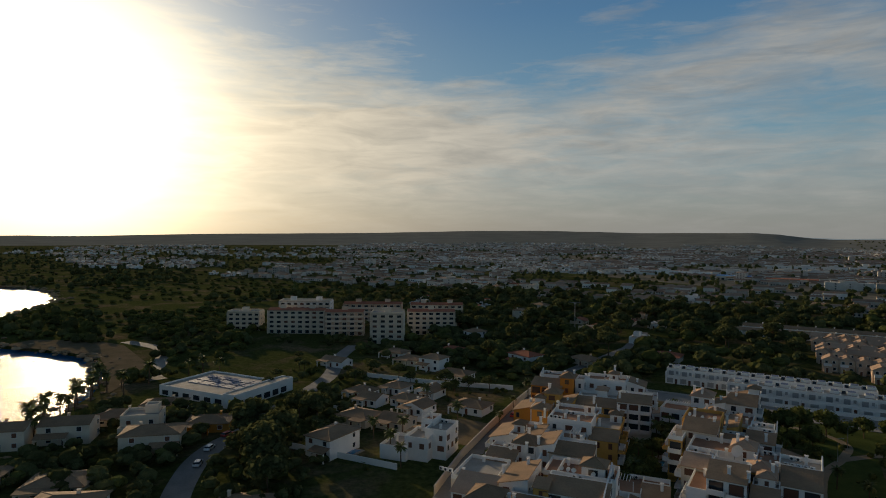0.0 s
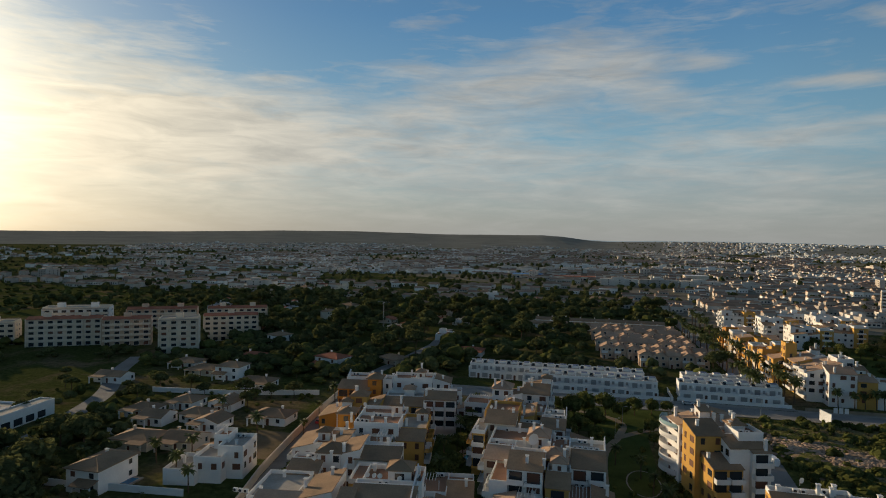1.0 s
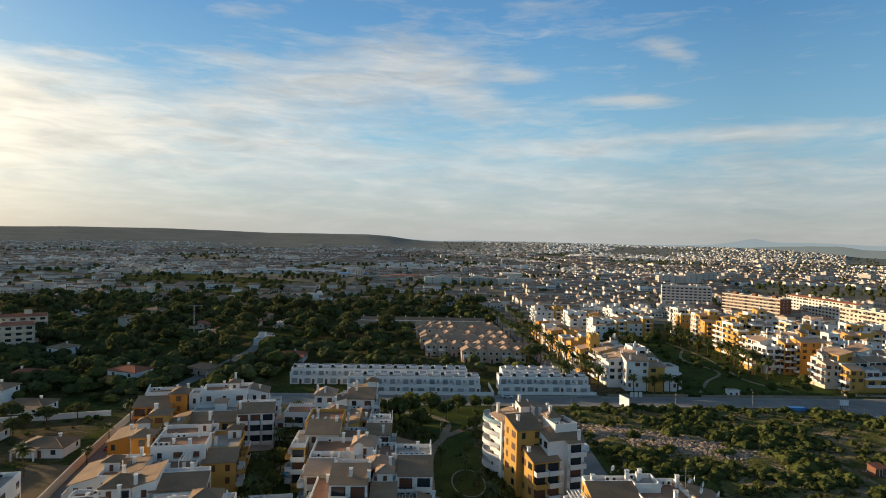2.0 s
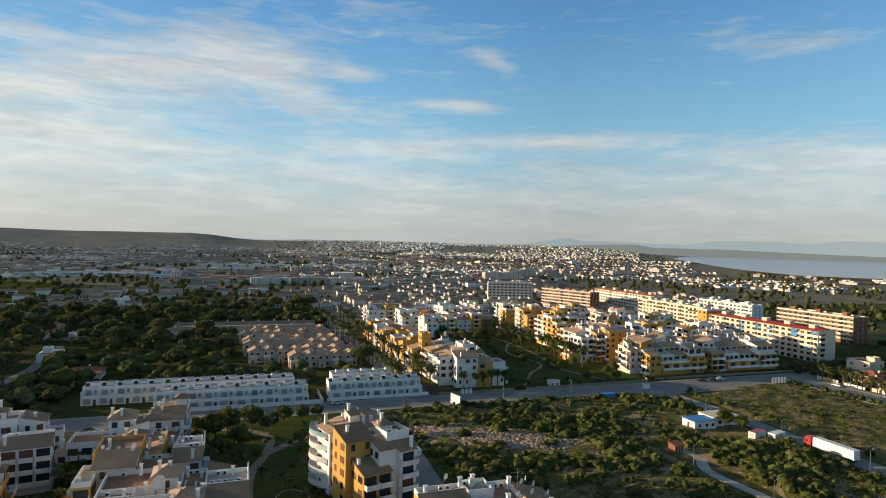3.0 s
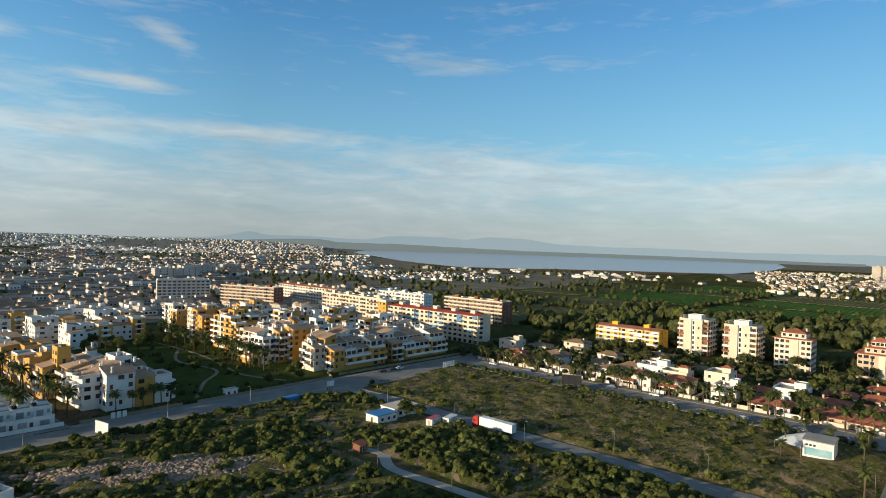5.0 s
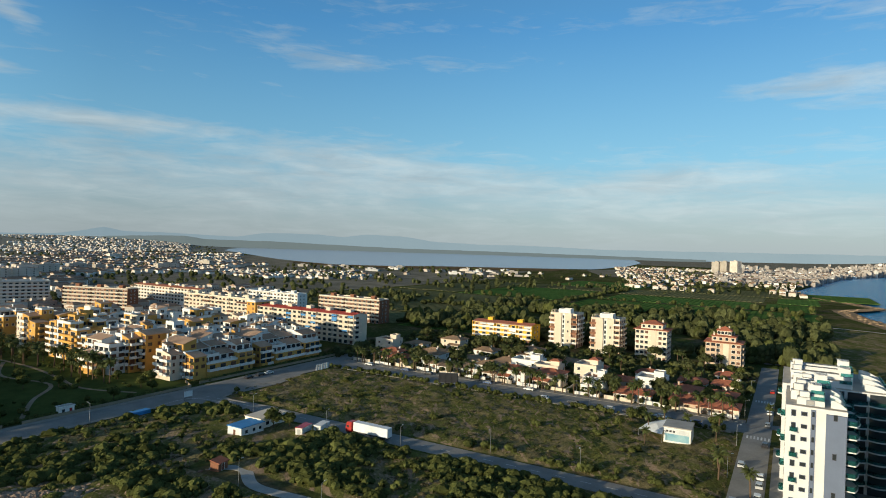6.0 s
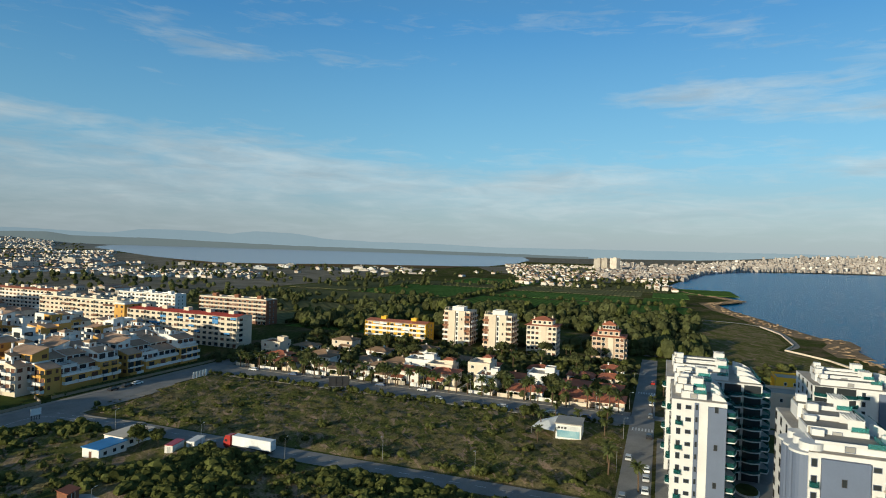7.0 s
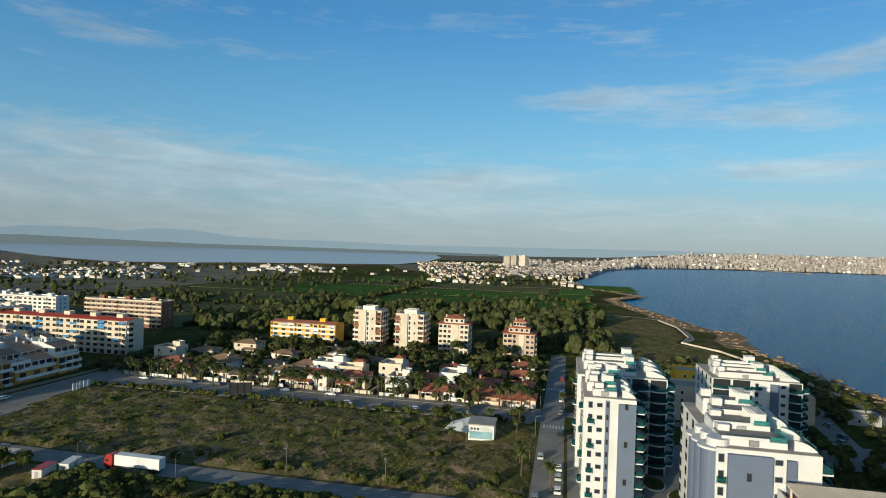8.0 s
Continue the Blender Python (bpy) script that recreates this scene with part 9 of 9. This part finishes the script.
# ---- walls and fences ----
garden_wall([(330, -70), (400, -56), (440, -46), (470, -28), (498, -38), (560, -40), (608, -32)], 1.0, "cream", "low pale wall along the coastal path")
garden_wall([(-75.2, 122), (-81.2, 146), (-85.6, 172), (-89.2, 197), (-91.4, 217), (-93, 237)], 2.4, "cream", "tall cream wall beside the lane")
garden_wall([(-163, 208), (-132, 212), (-100, 222)], 1.8, "white", "long white garden wall")
garden_wall([(-142, 162), (-106, 168)], 1.8, "white", "long white garden wall")
garden_wall([(-136, 126), (-92, 130)], 1.6, "white", "white garden wall below the villas")
garden_wall([(79, 252.2), (112, 252.2)], 1.2, "sand", "low stone wall round the corner apartments")
garden_wall([(118, 252.8), (180, 253.5), (184, 262)], 0.9, "sand", "low stone park wall")
garden_wall([(186, 256), (272, 254.6)], 0.9, "sand", "low stone wall before the apartments")
for u, v, h in ((-30, 172, 0.16), (-112, 134, 0.16), (-46, 238, 0)):
    if h:
        b = thing("swimming_pool", at(u, v), "small blue swimming pool with pale surround", "pool")
        bm = bmesh.new()
        prism(bm, [(-4, -2.6), (4, -2.6), (4, 2.6), (-4, 2.6)], 0, 0.2)
        part("surround", bm, M["paving"], b)
        bm = bmesh.new()
        prism(bm, [(-3.2, -1.8), (3.2, -1.8), (3.2, 1.8), (-3.2, 1.8)], 0.1, 0.204)
        part("water_surface", bm, M["pool"], b)
sheet("tennis_court", [P(-98, 156), P(-84.8, 156), P(-87.4, 178), P(-100, 178)], 0.1, M["soil"], "reddish tennis court inside cream walls", "court")

ribbon("road", arc([(262, 49), (262, 10), (258, -34), (240, -44)]), 6, 0.052, "asphalt", "asphalt seafront street behind the towers", "road")
ribbon("road", arc([(236, -40), (262, -42), (300, -48), (345, -60)]), 8, 0.056, "asphalt", "asphalt seafront car park lane", "road")
ribbon("promenade", arc([(150, -62), (230, -64), (300, -70), (335, -74)]), 5, 0.11, "paving", "pale seafront promenade with palms", "promenade")

# road markings
for v in range(60, 236, 7):
    ribbon("road_marking", [(174.5, v), (174.5, v + 3)], 0.14, 0.064, "paint", "white dashed road line", "marking")
for k in range(7):
    ribbon("road_marking", [(243 + 0.0, 49.6 + k * 1.05), (246.5, 49.6 + k * 1.05)], 0.5, 0.084, "paint", "white zebra crossing stripe", "marking")
    ribbon("road_marking", [(300 + 0.0, 49.6 + k * 1.05), (303.5, 49.6 + k * 1.05)], 0.5, 0.084, "paint", "white zebra crossing stripe", "marking")
ribbon("road_marking", arc([(150, 238), (166, 240), (171, 234), (172, 226)]), 0.2, 0.07, "paint", "curved white road line at the junction", "marking")

# ---- vehicles ----
CARS = {}
for nm, col in (("white", (0.75, 0.75, 0.75)), ("grey", (0.25, 0.26, 0.27)), ("black", (0.03, 0.03, 0.035)), ("red", (0.45, 0.03, 0.02)), ("blue", (0.05, 0.09, 0.2)), ("silver", (0.5, 0.51, 0.52))):
    M["car_" + nm] = material("car_paint_" + nm, col, rough=0.3, stain=0.05, spread=0.02, spec=0.6)


def wheel_bm(r=0.32, w=0.2):
    bm = bmesh.new()
    tube(bm, (0, -w / 2, 0), (0, w / 2, 0), r, r, 12)
    return bm


def car(m, colour):
    if colour in CARS:
        return copy_thing(CARS[colour], m)
    ob = thing("car", m, f"{colour} car parked at the roadside", "car", "parked cars")
    bm = bmesh.new()
    prof = [(-2.1, 0.35), (2.1, 0.35), (2.15, 0.65), (1.95, 0.82), (1.0, 0.95), (-1.9, 0.95), (-2.15, 0.75)]
    sides = [[bm.verts.new((x, y, z)) for x, z in prof] for y in (-0.88, 0.88)]
    bm.faces.new(sides[0]), bm.faces.new(sides[1][::-1])
    for i in range(len(prof)):
        k = (i + 1) % len(prof)
        bm.faces.new((sides[0][k], sides[0][i], sides[1][i], sides[1][k]))
    part("body", bm, M["car_" + colour], ob)
    for nm, mt, f, z0, z1, top in (("cabin_glass", "glass", 1.0, 0.951, 1.36, 0.78), ("roof", "car_" + colour, 0.8, 1.361, 1.44, 0.95)):
        bm = bmesh.new()
        lo = [bm.verts.new((x * f - 0.3, y * (0.84 if nm != "roof" else 0.72), z0)) for x, y in ((-1.55, -1), (1.35, -1), (1.35, 1), (-1.55, 1))]
        hi = [bm.verts.new((v.co.x * top - 0.04, v.co.y * 0.87, z1)) for v in lo]
        bm.faces.new(hi), bm.faces.new(lo[::-1])
        for i in range(4):
            bm.faces.new((lo[i], lo[(i + 1) % 4], hi[(i + 1) % 4], hi[i]))
        part(nm, bm, M[mt], ob)
    wm = mesh_from(wheel_bm(), "wheel", M["black"])
    for x in (-1.3, 1.3):
        for y in (-0.82, 0.82):
            part("wheel", wm, None, ob, "", pose(x, y, 0.32))
    for y in (-0.6, 0.6):
        bm = bmesh.new()
        box(bm, 2.08, y - 0.18, 0.62, 2.17, y + 0.18, 0.76)
        part("headlight", bm, M["frame"], ob)
    CARS[colour] = ob
    return ob


rcar = random.Random(5)
cols = ("white", "white", "grey", "black", "red", "silver", "blue")
for v in (72, 84, 97, 104, 118, 130, 141, 160, 170, 190, 204, 224):
    car(at(260.6 if rcar.random() < 0.6 else 250.4, v + rcar.uniform(-1, 1), 0.06, 90), rcar.choice(cols))
for u in (182, 188, 197, 204, 212, 236, 262, 281, 293, 322):
    car(at(u, 50.4 if rcar.random() < 0.7 else 55.6, 0.08, 0), rcar.choice(cols))
for u, v in ((205, 248.4), (211.6, 248.6), (216.6, 248.4)):
    car(at(u, v - 0.6, 0.07, 2), "white" if u > 215 else "black")
for u, v, tn in ((-85.0, 190, 97), (-146.4, 113.5, 118), (-151.6, 124, 98), (-139, 104, 128), (38, 252.4, 0), (-110, 262, 20), (56, 128, 90), (248, -36, 10), (255, -40, 10), (262, -43, 10), (276, -44, 20), (290, -50, 100)):
    car(at(u, v if v != 252.4 else 249, 0.07, tn), rcar.choice(cols))

# articulated lorry
b = thing("lorry", at(171.6, 149.6, 0.05, 90), "articulated lorry with red cab and white box trailer", "lorry")
bm = bmesh.new()
box(bm, 0, -1.25, 1.15, 13.2, 1.25, 3.95)
bmesh.ops.bevel(bm, geom=bm.edges[:], offset=0.06, segments=1, affect="EDGES")
part("trailer", bm, M["tarp"], b, "white box trailer")
bm = bmesh.new()
box(bm, 0.2, -1.1, 0.8, 13.0, 1.1, 1.14)
part("chassis", bm, M["dark"], b)
bm = bmesh.new()
prof = [(13.9, 0.6), (16.2, 0.6), (16.25, 1.8), (16.0, 2.9), (15.6, 3.7), (13.9, 3.85)]
sides = [[bm.verts.new((x, y, z)) for x, z in prof] for y in (-1.22, 1.22)]
bm.faces.new(sides[0]), bm.faces.new(sides[1][::-1])
for i in range(len(prof)):
    k = (i + 1) % len(prof)
    bm.faces.new((sides[0][k], sides[0][i], sides[1][i], sides[1][k]))
cab = part("cab", bm, M["red"], b, "glossy red cab")
bm = bmesh.new()
box(bm, 16.02, -1.05, 1.95, 16.22, 1.05, 2.75)
part("windscreen", bm, M["glass"], cab)
bm = bmesh.new()
box(bm, 14.9, -1.24, 1.95, 15.8, 1.24, 2.6)
part("side_window", bm, M["glass"], cab)
wm = mesh_from(wheel_bm(0.5, 0.35), "wheel", M["black"])
for x in (1.6, 2.9, 4.2, 13.2, 15.4):
    for y in (-1.0, 1.0):
        part("wheel", wm, None, b, "", pose(x, y, 0.5))

# caravan by the access road
b = thing("caravan", at(50.5, 190, 0.05, 100), "white touring caravan beside the access road", "caravan")
bm = bmesh.new()
box(bm, -2.6, -1.1, 0.5, 2.6, 1.1, 2.6)
bmesh.ops.bevel(bm, geom=bm.edges[:], offset=0.35, segments=3, affect="EDGES")
part("body", bm, M["tarp"], b)
for x in (-1.2, 1.0):
    put_window(b, x, -1.1, 1.4, "S", 0.9, 0.6)
for y in (-0.95, 0.95):
    part("wheel", mesh_from(wheel_bm(), "wheel", M["black"]), None, b, "", pose(0, y, 0.32))

# ---- small buildings and signs on the scrubland ----
b = thing("site_hut", at(148, 188), "low white site building with a blue flat annex", "hut")
put_wall(b, 0, 0, -0.2, 9, 6, 2.9, "white")
put_wall(b, -0.3, -0.3, 2.9, 9.3, 6.3, 3.1, "blue", "roof")
put_wall(b, 9.01, 1.5, -0.2, 20, 8.5, 3.3, "white", "annex")
put_wall(b, 8.9, 1.2, 3.3, 20.3, 8.8, 3.5, "cream", "annex_roof")
for x in (2, 5, 7.5):
    put_window(b, x, -0.002, 1.0, "S", 1.1, 1.0)
for x in (12, 16):
    put_window(b, x, 1.498, 1.0, "S", 1.3, 1.1)
put_door(b, -0.002, 3, 0, "W")
for u, v, mt, lab in ((160, 174.5, "red", "white container with a red roof"), (165, 171.5, "white", "plain white container with flat roof")):
    b = thing("container", at(u, v, 0, 12), lab, "container")
    bm = bmesh.new()
    box(bm, 0, 0, 0, 5.8, 2.4, 2.4)
    part("body", bm, M["white"], b)
    for i in range(12):
        part("rib", shared("rib|container", lambda bm: box(bm, 0.25, -0.06, 0.15, 0.45, -0.001, 2.25), M["white"]), None, b, "", pose(i * 0.46, 0, 0))
    put_wall(b, -0.1, -0.1, 2.401, 5.9, 2.5, 2.52, mt, "roof")
    put_door(b, -0.002, 1.2, 0, "W", 1.0, 2.0, "steel")
b = thing("shed", at(126, 171.5, 0, 10), "small rusty red shed beside the track", "shed")
put_wall(b, 0, 0, -0.1, 3.6, 2.6, 2.2, "brown")
put_shed(b, 0, 0, 3.6, 2.6, 2.2, "S", "brown", "redtile", 0.5)
put_door(b, 1.8, -0.002, 0, "S", 0.9, 1.9)
b = thing("skip", at(141, 231.5, 0.05), "blue metal waste skip by the road", "skip")
bm = bmesh.new()
prism(bm, [(0, 0), (6.5, 0), (6.5, 2.4), (0, 2.4)], 0, 1.9)
for i in range(7):
    box(bm, 0.3 + i * 0.95, -0.1, 0.1, 0.45 + i * 0.95, -0.001, 1.8)
part("body", bm, M["blue"], b)
b = thing("sales_office", at(222, 70.5, 0, 2), "flat white sales office with a sea mural and sail awning", "office")
put_wall(b, 0, 0, -0.2, 9, 8, 5.0, "white")
put_wall(b, -0.3, -0.3, 5.0, 9.3, 8.3, 5.35, "concrete", "roof")
bm = bmesh.new()
box(bm, -0.05, 0.4, 0.8, -0.002, 7.6, 4.6)
part("mural", bm, M["tarp"], b, "pale printed wall mural")
bm = bmesh.new()
box(bm, -0.09, 0.5, 0.9, -0.052, 7.5, 3.1)
part("sea_stripe", bm, M["mural"], b)
for i in range(3):
    bm = bmesh.new()
    box(bm, -0.1, 4.6 + i, 3.6, -0.055, 5.3 + i, 4.2)
    part("text_bar", bm, M["dark"], b)
bm = bmesh.new()
pts = [Vector((-2, 8.2, 3.0)), Vector((9, 8.2, 5.2)), Vector((9, 14.5, 3.0)), Vector((2, 16, 2.6))]
mid = Vector((4.5, 11, 4.6))
vs = [bm.verts.new(p) for p in pts]
c = bm.verts.new(mid)
for i in range(4):
    bm.faces.new((vs[i], vs[(i + 1) % 4], c))
ob = part("sail_awning", bm, M["tarp"], b)
for p in (pts[0], pts[3]):
    bm = bmesh.new()
    tube(bm, (p.x, p.y, -0.2), p, 0.07, 0.07, 6)
    part("post", bm, M["steel"], b)


def billboard(m, w, h, lift, label, back="tarp"):
    b = thing("billboard", m, label, "billboard")
    bm = bmesh.new()
    box(bm, -w / 2, -0.1, lift, w / 2, 0.1, lift + h)
    part("board", bm, M[back], b)
    n = 4
    for i in range(n):
        x = -w / 2 + 0.4 + (w - 0.8) * i / (n - 1)
        bm = bmesh.new()
        box(bm, x - 0.08, 0.101, -0.3, x + 0.08, 0.26, lift + h - 0.2)
        part("post", bm, M["dark"], b)
    for z in (lift - 0.12, lift + h + 0.001):
        bm = bmesh.new()
        box(bm, -w / 2 - 0.1, -0.13, z, w / 2 + 0.1, 0.13, z + 0.12)
        part("edge", bm, M["steel"], b)


billboard(at(246.5, 171.5, 0, 118), 8.5, 4.2, 1.4, "dark-backed billboard on posts at the field's edge", "dark")
billboard(at(79.5, 235.0, 0, -78), 6.5, 3.6, 1.0, "blank white billboard on posts beside the road")
billboard(at(166, 236.6, 0, -8), 3.2, 2.0, 1.7, "white road direction board on posts")
for u, w in ((234, 10), (88, 7)):
    b = thing("sign_frame", at(u, 251.7 if u < 100 else 235.4, 0, 0), "row of white upright sign panels", "sign")
    n = int(w / 1.8)
    for i in range(n):
        bm = bmesh.new()
        box(bm, i * 1.8, -0.06, 0.2, i * 1.8 + 1.3, 0.06, 3.0 if u > 100 else 2.2)
        part("panel", bm, M["white"], b)
b = thing("gatehouse", at(129.5, 253.2), "small white gatehouse with dark door at the park", "kiosk")
put_wall(b, 0, 0, -0.1, 4.6, 2.6, 2.7, "white")
put_flat(b, -0.2, -0.2, 4.8, 2.8, 2.7, "white", "slab", 0.2)
put_door(b, 1.0, -0.002, 0, "S", 0.9, 2.0, "dark")
put_door(b, 3.4, -0.002, 0, "S", 0.9, 2.0, "red")

# ---- lamps and masts ----
LAMP = []


def street_lamp(m):
    if LAMP:
        return copy_thing(LAMP[0], m)
    ob = thing("street_lamp", m, "tall grey street lamp with a single head", "street lamp", "street lamps")
    bm = bmesh.new()
    tube(bm, (0, 0, -0.1), (0, 0, 6.6), 0.08, 0.045, 8)
    part("post", bm, M["steel"], ob)
    bm = bmesh.new()
    tube(bm, (0, 0, 6.55), (1.0, 0, 6.8), 0.04, 0.035, 6)
    part("arm", bm, M["steel"], ob)
    bm = bmesh.new()
    box(bm, 0.85, -0.12, 6.74, 1.4, 0.12, 6.86)
    part("head", bm, M["steel"], ob)
    LAMP.append(ob)
    return ob


for u, v, tn in ((168.2, 143.4, 0), (168.2, 172, 0), (181, 93, 180), (181, 120, 180), (168.2, 205, 0), (0, 237, 90), (30, 237, 90), (60, 237, 90), (100, 237, 90), (130, 237, 90), (263, 70, 180), (263, 95, 180), (263, 120, 180), (263, 145, 180), (263, 170, 180), (263, 195, 180), (263, 220, 180),
                 (200, 58.2, -90), (232, 58.2, -90), (270, 58.2, -90), (310, 58.2, -90), (122.5, 160, 0), (123, 134, 0), (9, 200, 0), (12, 214, 0), (65, 290, 0), (65, 330, 0), (65, 370, 0), (247, 150, 0), (247, 110, 0)):
    street_lamp(at(u, v, 0.05, tn))
b = thing("radio_mast", at(-121, 360), "slim lattice mast with a crosswise head", "mast")
bm = bmesh.new()
for k in range(3):
    a = k * 2.094
    tube(bm, (0.5 * math.cos(a), 0.5 * math.sin(a), -0.2), (0.25 * math.cos(a), 0.25 * math.sin(a), 21), 0.07, 0.05, 5)
    for i in range(12):
        c = (k + 1 + i % 2 * 0) * 2.094
        r0, r1 = 0.5 - 0.25 * i / 12, 0.5 - 0.25 * (i + 1) / 12
        tube(bm, (r0 * math.cos(a), r0 * math.sin(a), i * 1.75), (r1 * math.cos(c), r1 * math.sin(c), (i + 1) * 1.75), 0.03, 0.03, 4)
part("lattice", bm, M["steel"], b)
bm = bmesh.new()
tube(bm, (-4, 0, 21), (4, 0, 21), 0.12, 0.12, 6)
tube(bm, (0, -2, 20.4), (0, 2, 20.4), 0.1, 0.1, 6)
part("crossbar", bm, M["steel"], b)
